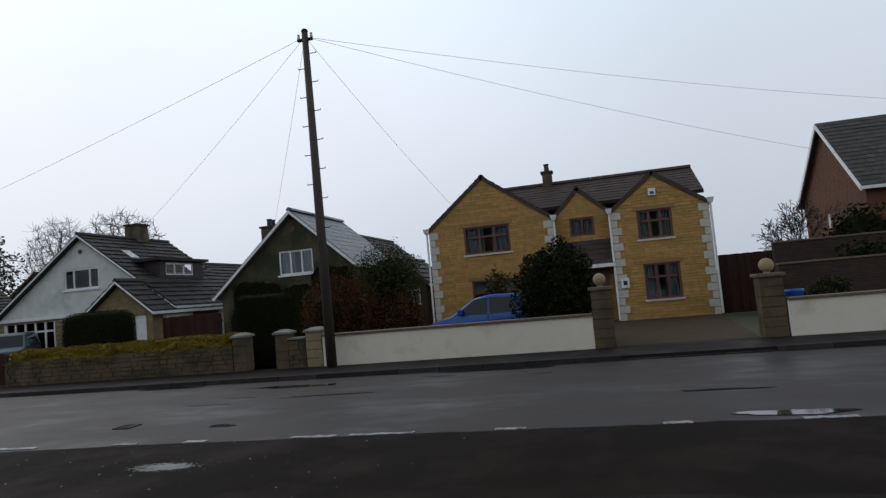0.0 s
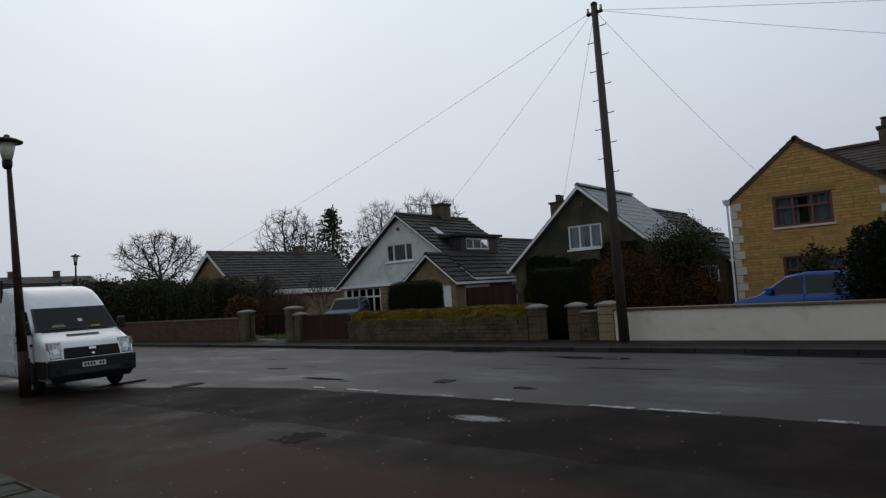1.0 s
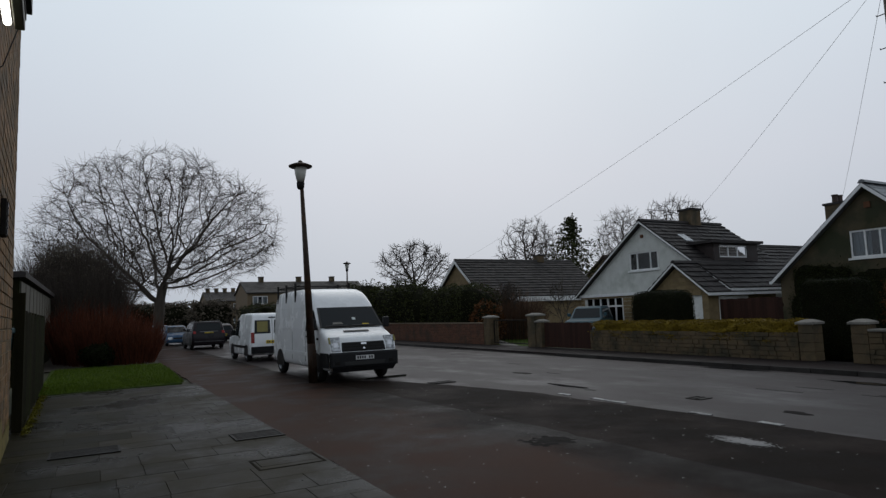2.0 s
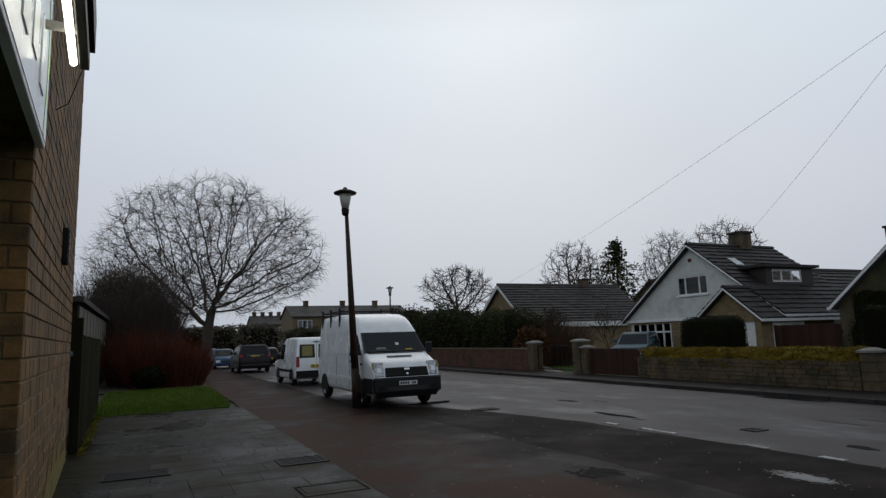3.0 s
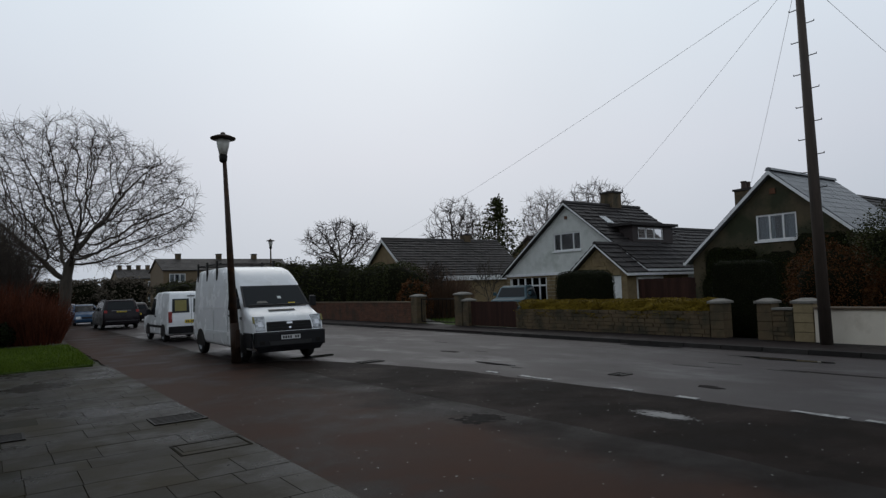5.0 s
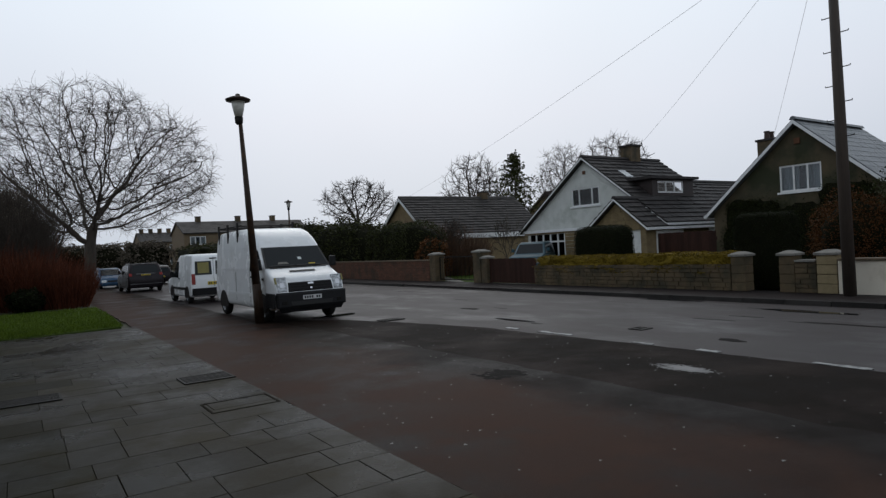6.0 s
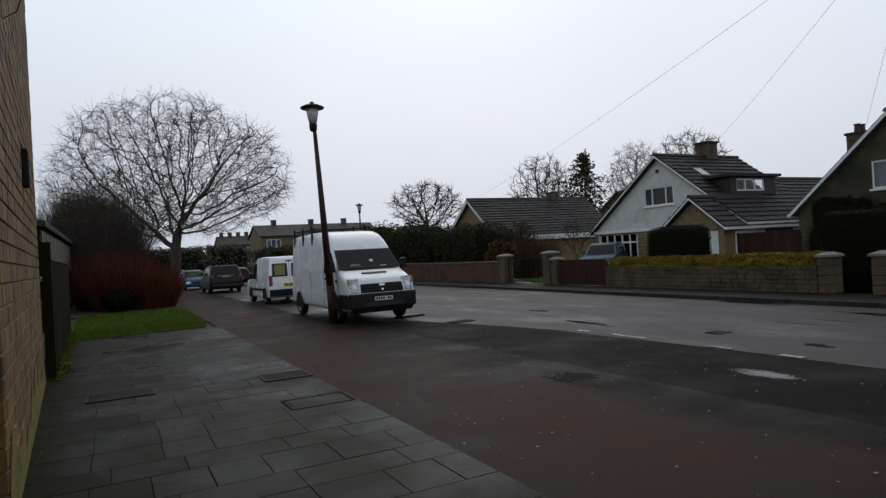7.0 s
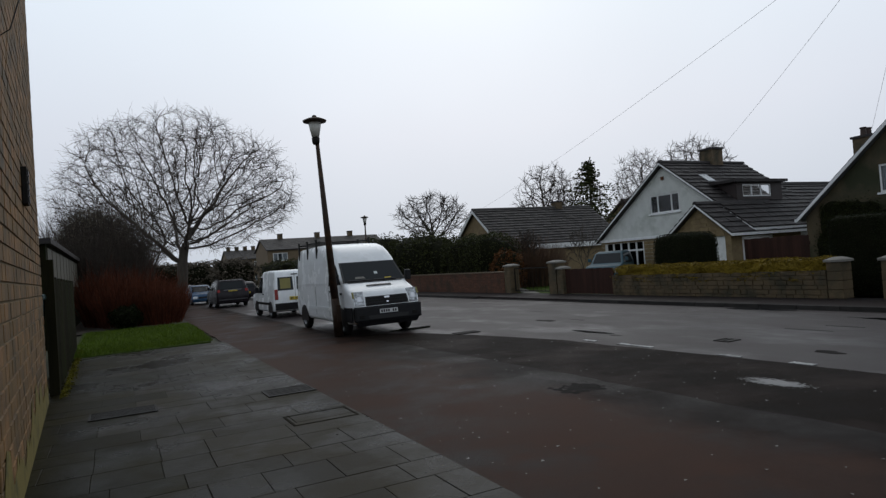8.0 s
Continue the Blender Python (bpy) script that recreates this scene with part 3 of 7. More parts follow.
y, row = -4.0, 0
while y < 16.4:
    h = rng.choice((0.53, 0.53, 0.4)) if y < 13 else 0.39
    h = min(h, 16.65 - y)
    x0 = -1.13 if y > 4.5 else -0.72
    x = x0
    first = 0.4 if row % 2 else 0.79
    while x < 2.17:
        w = first if x == x0 else rng.choice((0.79, 0.79, 0.53, 0.4) if h > 0.5 else (0.53, 0.79))
        w = min(w, 2.19 - x)
        if 2.19 - x - w < 0.2:
            w = 2.19 - x
        s = new("slab", slab_mesh(w, h, "slab_moss" if x + w * .5 < .1 + .3 * rng.uniform(-1, 1) else "slab"))
        s.parent = slabs
        s.matrix_basis = place(x, y, rng.uniform(-0.001, 0.0015), rng.uniform(-0.08, 0.08), rng.uniform(-0.08, 0.08), 0)
        x += w
    y += h
    row += 1

# white line segments and covers in the road
for i, (y0, ln) in enumerate([(8.75, 0.30), (7.45, 0.75), (5.9, 0.35), (4.9, 0.30), (3.15, 0.60), (2.2, 0.8), (0.9, 0.35), (-0.85, 0.3), (-2.4, 0.5), (-4.5, 0.6), (-7, 0.6)]):
    mb = MB()
    r2 = random.Random(i)
    n = 9
    a = [(7.38 - .02 * max(0, y0 - 1) + r2.uniform(-.012, .012), y0 + ln * k / n) for k in range(n + 1)]
    b = [(7.48 - .02 * max(0, y0 - 1) + r2.uniform(-.018, .018), y0 + ln * k / n) for k in range(n, -1, -1)]
    tagged(part("road_marking", sheet([*b[::-1], *a[::-1]][::-1], 0.011, 0.008), M["paint_line"]), "short worn white dash painted on asphalt", "road marking", "dashes along the road", "structure")


def blob(cx, cy, rx, ry, seed, z, k=26):
    r2 = random.Random(seed)
    ph = [r2.uniform(0, 6.28) for _ in range(4)]
    out = []
    for q in range(k):
        a = 2 * math.pi * q / k
        f = 1 + 0.16 * math.sin(2 * a + ph[0]) + 0.13 * math.sin(3 * a + ph[1]) + 0.09 * math.sin(5 * a + ph[2]) + 0.06 * math.sin(9 * a + ph[3])
        out.append((cx + rx * f * math.cos(a), cy + ry * f * math.sin(a)))
    return sheet(out, z, 0.004)


for i, (cx, cy, rx, ry) in enumerate([(7.72, -1.9, 0.14, 0.5), (6.3, 14.3, 0.5, 0.25), (11.9, 6.0, 0.15, 0.8), (12.7, 2.0, 0.12, 1.3), (12.7, 9.5, 0.1, 0.9), (8.1, 9.8, 0.09, 0.5)]):
    tagged(part("puddle", blob(cx, cy, rx, ry, i, 0.009), M["puddle"]), "thin puddle of rain water on the asphalt", "puddle", kind="structure")
r4 = random.Random(23)
wash = MB()
for k in range(300):
    f = r4.gauss(0, 1)
    cx, cy = 6.20 + r4.gauss(0, .08), 4.60 + .19 * f
    far = math.hypot((cx - 6.2) / .08, f)
    s = max(.25, 1.5 - .5 * far)
    rx, ry, ph = s * r4.uniform(.008, .03), s * r4.uniform(.02, .07), r4.uniform(0, 3)
    wash.poly([(cx + rx * r4.uniform(.6, 1.2) * math.cos(q * .7854 + ph), cy + ry * r4.uniform(.6, 1.2) * math.sin(q * .7854 + ph), .0085 + k * .00001) for q in range(8)])
tagged(part("worn_patch", wash, M["pale_patch"]), "pale washed-out streaks on the dark asphalt", "stain", kind="structure")
spots = [(9.0, 12.5, 0.12, 0.30, "tarstain"), (8.3, 5.3, 0.10, 0.2, "tarstain"), (9.3, -1.5, 0.06, 0.6, "tarstain"), (10.6, 4.6, 0.05, 0.7, "tarstain")]
sm = MB()
for k in range(150):
    cx, cy = 4.60 + r4.gauss(0, .11), 5.92 + r4.gauss(0, .10)
    rr, ph = r4.uniform(.012, .06), r4.uniform(0, 3)
    sm.poly([(cx + rr * r4.uniform(.6, 1.2) * math.cos(q * .7854 + ph), cy + rr * r4.uniform(.6, 1.2) * math.sin(q * .7854 + ph), .0135 + k * .00001) for q in range(8)])
tagged(part("dark_smear", sm, M["tarstain"]), "dark ragged smear on the worn footway", "stain", kind="structure")
r3 = random.Random(17)
for _ in range(18):
    spots.append((r3.uniform(7.9, 12.4), r3.uniform(-4, 30), r3.uniform(.02, .06), r3.uniform(.08, .35), "iron"))
for i, (cx, cy, rx, ry, m) in enumerate(spots):
    tagged(part("patch_repair", blob(cx, cy, rx, ry, 30 + i, 0.004), M[m]), "dark sunken repair in the road surface", "stain", kind="structure")


def cover(name, x, y, w, h, z, label, slats):
    t = thing(name, label, "drain cover", (x, y, z))
    part("frame", MB().box(0, w, 0, 0.025, 0, .012).box(0, w, h - .025, h, 0, .012).box(0, .025, .025, h - .025, 0, .012).box(w - .025, w, .025, h - .025, 0, .012), M["iron" if slats else "joint"], t)
    part("tray", MB().box(.026, w - .026, .026, h - .026, 0, .003), M["joint"], t)
    for k in range(slats):
        yy = .03 + (h - .06) * k / slats
        part("bar", MB().box(.026, w - .026, yy, yy + (h - .06) / slats * .55, .003, .011), M["iron"], t)


cover("drain_cover", 1.56, 8.34, 0.62, 0.50, 0.017, "dark iron inspection cover set in wet slabs", 5)
cover("drain_cover", -0.46, 8.62, 0.75, 0.45, 0.017, "long iron grating set in wet slabs", 7)
cover("drain_cover", 1.45, 6.60, 0.70, 0.50, 0.008, "recessed slab-filled inspection cover", 0)
cover("gully_grate", 6.35, 12.05, 0.55, 0.30, 0.008, "iron road gully grate in the asphalt", 6)
cover("gully_grate", 8.35, 6.9, 0.30, 0.28, 0.002, "small iron valve cover in the road", 2)

# fallen specks of litter and blossom on the asphalt
speck = MB()
r2 = random.Random(8)
for _ in range(240):
    x, y, s = r2.uniform(2.3, 7.2), r2.uniform(1.5, 12), r2.uniform(0.006, 0.02)
    a = r2.uniform(0, 6.28)
    speck.poly([(x + s * math.cos(a + q * 2.1), y + s * math.sin(a + q * 2.1), 0.018 + 0.004 * (q == 0)) for q in range(3)])
tagged(part("litter", speck, M["pale_patch"]), "small pale scraps scattered on the wet asphalt", "litter", kind="stuff")


# ---------------------------------------------------------------- windows, doors, houses
def window(parent, at, u0, u1, v0, v1, frame_m, mullions=(0.5,), transom=None, depth=0.10, sill=None, fw=0.06, blind=0.0, name="window", curtains=True):
    """Framed window in an opening: bars, panes, sill, curtains behind, and a dark sheet in place of the unlit room."""
    w = new(name)
    w.parent = parent
    out = []
    fr = MB()

    def bar(a, b, c, d, near=-0.03, far=-0.09):
        o = [(a, c), (b, c), (b, d), (a, d)]
        fr.solid([at(u, v, near) for u, v in o], [at(u, v, far) for u, v in o])
    bar(u0, u0 + fw, v0, v1); bar(u1 - fw, u1, v0, v1)
    bar(u0 + fw, u1 - fw, v0, v0 + fw); bar(u0 + fw, u1 - fw, v1 - fw, v1)
    xs = [u0 + fw] + [u0 + (u1 - u0) * m for m in mullions] + [u1 - fw]
    for m in xs[1:-1]:
        bar(m - fw / 2, m + fw / 2, v0 + fw, v1 - fw)
    rows = [v0 + fw, v1 - fw]
    if transom:
        t = v0 + (v1 - v0) * transom
        rows = [v0 + fw, t, v1 - fw]
        for a, b in zip(xs, xs[1:]):
            bar(a + fw / 2, b - fw / 2, t - fw / 2, t + fw / 2)
    part("frame", fr, frame_m, w)
    for a, b in zip(xs, xs[1:]):
        for c, d in zip(rows, rows[1:]):
            g = MB()
            o = [(a, c), (b, c), (b, d), (a, d)]
            g.solid([at(u, v, -0.055) for u, v in o], [at(u, v, -0.065) for u, v in o])
            part("pane", g, M["glass_t"], w)
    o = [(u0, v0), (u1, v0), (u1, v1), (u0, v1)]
    # sheet added behind the panes, coloured dark for the room's shade
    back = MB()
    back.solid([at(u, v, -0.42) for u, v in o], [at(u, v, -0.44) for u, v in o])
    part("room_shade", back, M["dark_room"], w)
    if curtains:
        for a, b in ((u0, u0 + (u1 - u0) * 0.42), (u1 - (u1 - u0) * 0.42, u1)):
            cu = MB()
            n = 10
            for k in range(n):
                p, q = a + (b - a) * k / n, a + (b - a) * (k + 1) / n
                d0, d1 = -0.2 - 0.03 * (k % 2), -0.2 - 0.03 * ((k + 1) % 2)
                cu.poly([at(p, v0, d0), at(q, v0, d1), at(q, v1, d1), at(p, v1, d0)])
            part("curtain", cu, M["curtain"], w)
    if blind:
        bl = MB()
        c = v1 - (v1 - v0) * blind
        o = [(u0, c), (u1, c), (u1, v1), (u0, v1)]
        bl.solid([at(u, v, -0.14) for u, v in o], [at(u, v, -0.15) for u, v in o])
        part("blind", bl, M["curtain"], w)
    if sill:
        s = MB()
        o = [(u0 - 0.06, v0 - 0.07), (u1 + 0.06, v0 - 0.07), (u1 + 0.06, v0 - 0.003), (u0 - 0.06, v0 - 0.003)]
        s.solid([at(u, v, 0.07) for u, v in o], [at(u, v, -0.09) for u, v in o])
        part("sill", s, sill, w)
    return w


def thin_glass(name):
    m = bpy.data.materials.new(name)
    m.use_nodes = True
    n, l = m.node_tree.nodes, m.node_tree.links
    n.clear()
    o = n.new("ShaderNodeOutputMaterial")
    mx = n.new("ShaderNodeMixShader")
    fr = n.new("ShaderNodeFresnel"); fr.inputs["IOR"].default_value = 1.55
    tr = n.new("ShaderNodeBsdfTransparent"); tr.inputs["Color"].default_value = (0.78, 0.82, 0.84, 1)
    gl = n.new("ShaderNodeBsdfGlossy"); gl.inputs["Roughness"].default_value = 0.03
    l.new(fr.outputs[0], mx.inputs[0]); l.new(tr.outputs[0], mx.inputs[1]); l.new(gl.outputs[0], mx.inputs[2])
    l.new(mx.outputs[0], o.inputs[0])
    return m


M["glass_t"] = thin_glass("clear_window_pane")


def chimney(parent, x0, x1, y0, y1, z0, z1, m, pots=1, cap=True):
    c = part("chimney", MB().box(x0, x1, y0, y1, z0, z1), m, parent)
    if cap:
        part("chimney_cap", MB().box(x0 - .06, x1 + .06, y0 - .06, y1 + .06, z1, z1 + .09), M["tile_dark"], c)
    for k in range(pots):
        cx = x0 + (x1 - x0) * (k + 0.5) / pots
        part("chimney_pot", MB().lathe([(.12, z1 + .09), (.10, z1 + .36), (.13, z1 + .38), (.13, z1 + .42), (.08, z1 + .42)], cx, (y0 + y1) / 2, 10), M["tile_red"], c)
    return c


def ridge_caps(parent, p, q, m, step=0.45):
    mb = MB()
    p, q = Vector(p), Vector(q)
    n = max(1, round((q - p).length / step))
    side = (q - p).cross(Vector((0, 0, 1))).normalized()
    for k in range(n):
        a, b = p.lerp(q, k / n + 0.01 / n), p.lerp(q, (k + 0.99) / n)
        ring = lambda c: [c - side * .13 - Vector((0, 0, .05)), c - side * .07 + Vector((0, 0, .05)), c + Vector((0, 0, .075)), c + side * .07 + Vector((0, 0, .05)), c + side * .13 - Vector((0, 0, .05))]
        mb.solid(ring(a), ring(b))
    part("ridge_tiles", mb, m, parent)


def barge(parent, at, u0, v0, u1, v1, w=0.2, out=0.22, thick=0.05):
    """Sloping board along a gable edge."""
    mb = MB()
    o = [(u0, v0 - w), (u1, v1 - w), (u1, v1), (u0, v0)]
    mb.solid([at(u, v, out) for u, v in o], [at(u, v, out - thick) for u, v in o])
    return part("bargeboard", mb, M["white"], parent)


def gable_house(name, label, x0, x1, yl, yr, ze_l, ze_r, yp, zp, wall_m, block_m, tile_m, holes, seed, bu=0.4, bv=0.2, over=0.25, z0=0.0, board=0.2, tile=0.33, course=0.34, vary=0.25, lift=0.06):
    """House whose gable faces -x; yl > yr are its sides, (yp, zp) the ridge."""
    t = thing(name, label, "house")
    rg = random.Random(seed)
    at = facing_x(x0)

    def lo(v):
        return yr if v <= ze_r else yr + (yp - yr) * (v - ze_r) / (zp - ze_r)

    def hi(v):
        return yl if v <= ze_l else yl + (yp - yl) * (v - ze_l) / (zp - ze_l)
    cuts = [z0, ze_l, ze_r, zp - 0.01]
    part("front_wall", wall(MB(), at, lo, hi, cuts, holes, 0.28), wall_m, t)
    if block_m:
        part("stonework", blocks(rg, at, lo, hi, z0, zp - 0.15, bu, bv, 0.012, holes, 0.018, vary), block_m, t, kind="stuff")
    body = MB()
    body.box(x0 + .28, x1, yr, yr + .28, z0, ze_r)
    part("side_wall", body, wall_m, t)
    body = MB()
    body.box(x0 + .28, x1, yl - .28, yl, z0, ze_l)
    part("side_wall", body, wall_m, t)
    bk = MB()
    o = [(yr + .28, z0), (yl - .28, z0), (yl - .28, ze_l), (yp, zp - .1), (yr + .28, ze_r)]
    bk.solid([(x1 - .28, u, v) for u, v in o], [(x1, u, v) for u, v in o])
    part("back_wall", bk, wall_m, t)
    sr = (zp - ze_r) / (yp - yr)
    sl = (zp - ze_l) / (yl - yp)
    xa, xb = x0 - over, x1 + 0.1
    ea = (yr - .22, ze_r - .22 * sr + .1)
    eb = (yl + .22, ze_l - .22 * sl + .1)
    part("roof_slope", tiled(rg, (xa, ea[0], ea[1]), (xb, ea[0], ea[1]), (xa, yp, zp + .1), (xb, yp, zp + .1), course, tile, lift), tile_m, t)
    part("roof_slope", tiled(rg, (xb, eb[0], eb[1]), (xa, eb[0], eb[1]), (xb, yp, zp + .1), (xa, yp, zp + .1), course, tile, lift), tile_m, t)
    ridge_caps(t, (xa, yp, zp + .14), (xb, yp, zp + .14), tile_m)
    if board:
        barge(t, at, ea[0], ea[1] - .03, yp, zp + .08, board, out=over + .02)
        barge(t, at, yp, zp + .08, eb[0], eb[1] - .03, board, out=over + .02)
    gut = MB().box(xa, xb, ea[0] - .08, ea[0] + .02, ea[1] - .13, ea[1] - .02)
    part("gutter", gut, M["white"], t)
    gut = MB().box(xa, xb, eb[0] - .02, eb[0] + .08, eb[1] - .13, eb[1] - .02)
    part("gutter", gut, M["white"], t)
    return t, at


# --- white rendered house with garage wing and dormer
wh_holes = [(20.7, 22.5, 3.18, 4.06), (23.1, 25.8, 0.6, 1.98)]
wh, wh_at = gable_house("house", "white rendered gabled house with dark tiled roof", 23.0, 28.6, 26.1, 17.05, 2.15, 2.15, 21.5, 5.43, M["houserender"], None, M["tile_dark"], wh_holes, 1, board=0.08)
window(wh, wh_at, 20.7, 22.5, 3.18, 4.06, M["white"], (0.27, 0.73), sill=M["white"])
window(wh, wh_at, 23.1, 25.8, 0.6, 1.98, M["white"], (0.2, 0.4, 0.6, 0.8), 0.66, fw=.085)
part("stone_base", blocks(random.Random(4), facing_x(22.985), lambda v: 20.6, lambda v: 26.1, 0.0, 2.0, .4, .2, .012, [(23.05, 25.85, 0.55, 2.0)], .02, .2), M["buffwall"], wh, kind="stuff")
part("lintel_band", MB().box(22.9, 22.99, 20.5, 26.2, 2.0, 2.14), M["white"], wh)
chimney(wh, 26.15, 26.9, 21.25, 21.95, 4.9, 6.2, M["greystone"], 0)
sky_l = MB()
sl_w = (5.42 - 2.15) / (21.6 - 17.05)
for xx, yy in [(24.05, 19.9)]:
    a = lambda y: 2.15 + sl_w * (y - 17.05) + .2
    sky_l.solid([(xx, yy, a(yy)), (xx + .5, yy, a(yy)), (xx + .5, yy + .5, a(yy + .5)), (xx, yy + .5, a(yy + .5))],
                [(xx, yy, a(yy) + .05), (xx + .5, yy, a(yy) + .05), (xx + .5, yy + .5, a(yy + .5) + .05), (xx, yy + .5, a(yy + .5) + .05)])
part("skylight", sky_l, M["headlamp"], wh)
part("vent_disc", MB().box(22.95, 23.0, 21.5, 21.66, 4.72, 4.88), M["orangebrick"], wh)
# dormer on the roof slope
dm_at = facing_y(18.5)
part("dormer_cheek", MB().box(24.1, 24.2, 18.5, 20.2, 3.1, 4.16), M["maroon"], wh)
part("dormer_cheek", MB().box(27.1, 27.2, 18.5, 20.2, 3.1, 4.16), M["maroon"], wh)
part("dormer_front", wall(MB(), dm_at, lambda v: 24.2, lambda v: 27.1, [3.1, 4.16], [(24.5, 26.45, 3.52, 4.08)], 0.1), M["maroon"], wh)
part("dormer_roof", MB().box(23.8, 27.4, 18.3, 20.5, 4.16, 4.28), M["tile_dark"], wh)
window(wh, dm_at, 24.5, 26.45, 3.52, 4.08, M["white"], (0.33, 0.66), blind=0.9)
# garage wing
gw, gw_at = gable_house("garage", "buff stone garage wing with tiled gable roof", 21.6, 26.0, 19.95, 17.0, 2.0, 2.0, 18.45, 3.14, M["buffwall"], M["buffwall"], M["tile_dark"], [(17.3, 17.85, 0.0, 1.85)], 2, board=0.08)
part("door", MB().box(21.68, 21.73, 17.3, 17.85, 0.02, 1.83), M["white"], gw)
part("side_panel", MB().box(22.2, 24.0, 16.92, 16.99, 0.1, 1.75), M["white"], gw)
# lower roof behind
gable_house("rear_wing", "low rear wing with dark tiled roof", 28.75, 33.5, 23.0, 17.0, 2.2, 2.2, 20.0, 4.15, M["buffwall"], None, M["tile_dark"], [], 5, board=False)

# --- bungalow
bg, bg_at = gable_house("bungalow", "buff bungalow with grey tiled roof and chimney", 21.0, 30.6, 38.9, 32.7, 2.4, 2.4, 35.75, 4.78, M["buffwall"], None, M["tile_grey"], [], 6, course=.3, lift=.085)
chimney(bg, 27.5, 28.0, 35.5, 36.1, 4.5, 5.25, M["greystone"], 0)
part("fascia", MB().box(21, 30.6, 32.36, 32.42, 2.0, 2.3), M["white"], bg)
gable_house("far_house", "distant house with brown-red tiled roof", 40, 50, 46, 38, 3.2, 3.2, 42, 5.9, M["buffwall"], None, M["tile_red"], [], 7, board=False)

# --- brown stone house
br_holes = [(10.7, 12.15, 2.87, 3.82)]
br, br_at = gable_house("house", "brown stone gabled house with white bargeboards", 23.0, 28.0, 14.8, 8.97, 2.35, 3.1, 11.46, 5.3, M["brownwall"], None, M["slate"], br_holes, 8, board=0.13, lift=.018)
window(br, br_at, 10.7, 12.15, 2.87, 3.82, M["white"], (0.33, 0.66), sill=M["white"])
part("vent_disc", MB().box(22.95, 23.0, 11.36, 11.56, 4.55, 4.75), M["orangebrick"], br)
chimney(br, 26.6, 27.3, 14.2, 14.9, 3.0, 5.35, M["greystone"], 2)
gable_house("rear_wing", "lower rear wing with grey slate roof", 28.15, 35.4, 14.2, 8.95, 2.6, 2.6, 11.46, 4.75, M["brownwall"], None, M["tile_grey"], [], 9, board=False)
og, og_at = gable_house("outbuilding", "small stone outbuilding with a white window", 27.0, 31.0, 9.6, 7.3, 2.2, 2.2, 8.45, 3.2, M["brownwall"], None, M["tile_grey"], [(7.6, 8.3, 1.2, 1.9)], 10, board=False)
window(og, og_at, 7.6, 8.3, 1.2, 1.9, M["white"], (0.5,))

# --- yellow stone house with three gables
yh = thing("house", "yellow stone house with three gables and pale quoins", "house")


def gable_front(parent, x0, ya, yb, ze, yp, zp, holes, seed, quoin_l=True, quoin_r=True):
    rg = random.Random(seed)
    at = facing_x(x0)
    lo = lambda v: ya if v <= ze else ya + (yp - ya) * (v - ze) / (zp - ze)
    hi = lambda v: yb if v <= ze else yb + (yp - yb) * (v - ze) / (zp - ze)
    part("front_wall", wall(MB(), at, lo, hi, [0, ze, zp - .01], holes, 0.3), M["cots_mortar"], parent)
    q = 0.16
    part("stonework", blocks(rg, at, lo, hi, 0.0, zp - .1, 0.40, 0.105, 0.010, holes, 0.016, 0.25), M["cotswold"], parent, kind="stuff")
    v, k = 0.0, 0
    sides = ([1] if quoin_l else []) + ([0] if quoin_r else [])
    while v < ze - .15:
        w = 0.34 if k % 2 else 0.2
        for lf in sides:
            qb = MB()
            block(qb, at, *((yb - w, yb + .03) if lf else (ya - .03, ya + w)), v, v + .27, .05)
            part("quoin", qb, M["quoin"], parent)
        v += .285
        k += 1
    return at


y_at = gable_front(yh, 24.2, 1.42, 6.2, 4.12, 3.98, 5.95, [(3.06, 4.84, 2.98, 4.04), (2.9, 4.69, 0.75, 1.95)], 21)
gable_front(yh, 24.2, -4.08, -0.72, 4.05, -2.28, 5.3, [(-2.83, -1.62, 2.9, 3.96), (-2.92, -1.67, 0.71, 2.0)], 22)
m_at = gable_front(yh, 24.75, -0.72, 1.42, 4.1, 0.42, 5.12, [(-0.1, 0.82, 3.3, 4.0)], 23, False, False)
for a in ((3.06, 4.84, 2.98, 4.04), (2.9, 4.69, 0.75, 1.95), (-2.83, -1.62, 2.9, 3.96), (-2.92, -1.67, 0.71, 2.0)):
    window(yh, y_at, *a, M["wood_red"], (0.34, 0.66), 0.62, sill=M["quoin"], fw=.075)
    part("lintel", MB().box(24.15, 24.19, a[0] - .12, a[1] + .12, a[3], a[3] + .14), M["lintel"], yh)
window(yh, m_at, -0.1, 0.82, 3.3, 4.0, M["wood_red"], (0.5,), fw=.075)
part("side_wall", MB().box(24.5, 31, -4.08, -3.8, 0, 4.05), M["cots_mortar"], yh)
part("side_wall", MB().box(24.5, 31, 5.92, 6.2, 0, 4.1), M["cots_mortar"], yh)
part("back_wall", MB().box(31, 31.3, -4.08, 6.2, 0, 4.1), M["cots_mortar"], yh)
for a, b in ((1.42, 1.62), (-0.92, -0.72)):
    part("return_wall", MB().box(24.5, 24.75, a, b, 0, 4.1), M["cots_mortar"], yh)
rg = random.Random(24)
part("roof_slope", tiled(rg, (25.25, -4.18, 4.58), (25.25, 5.2, 4.58), (27.7, -4.18, 5.85), (27.7, 5.2, 5.85), .3, .3, .03), M["tile_red"], yh)
part("roof_slope", tiled(rg, (31.4, 5.2, 4.1), (31.4, -4.18, 4.1), (27.7, 5.2, 5.85), (27.7, -4.18, 5.85), .3, .3, .03), M["tile_red"], yh)
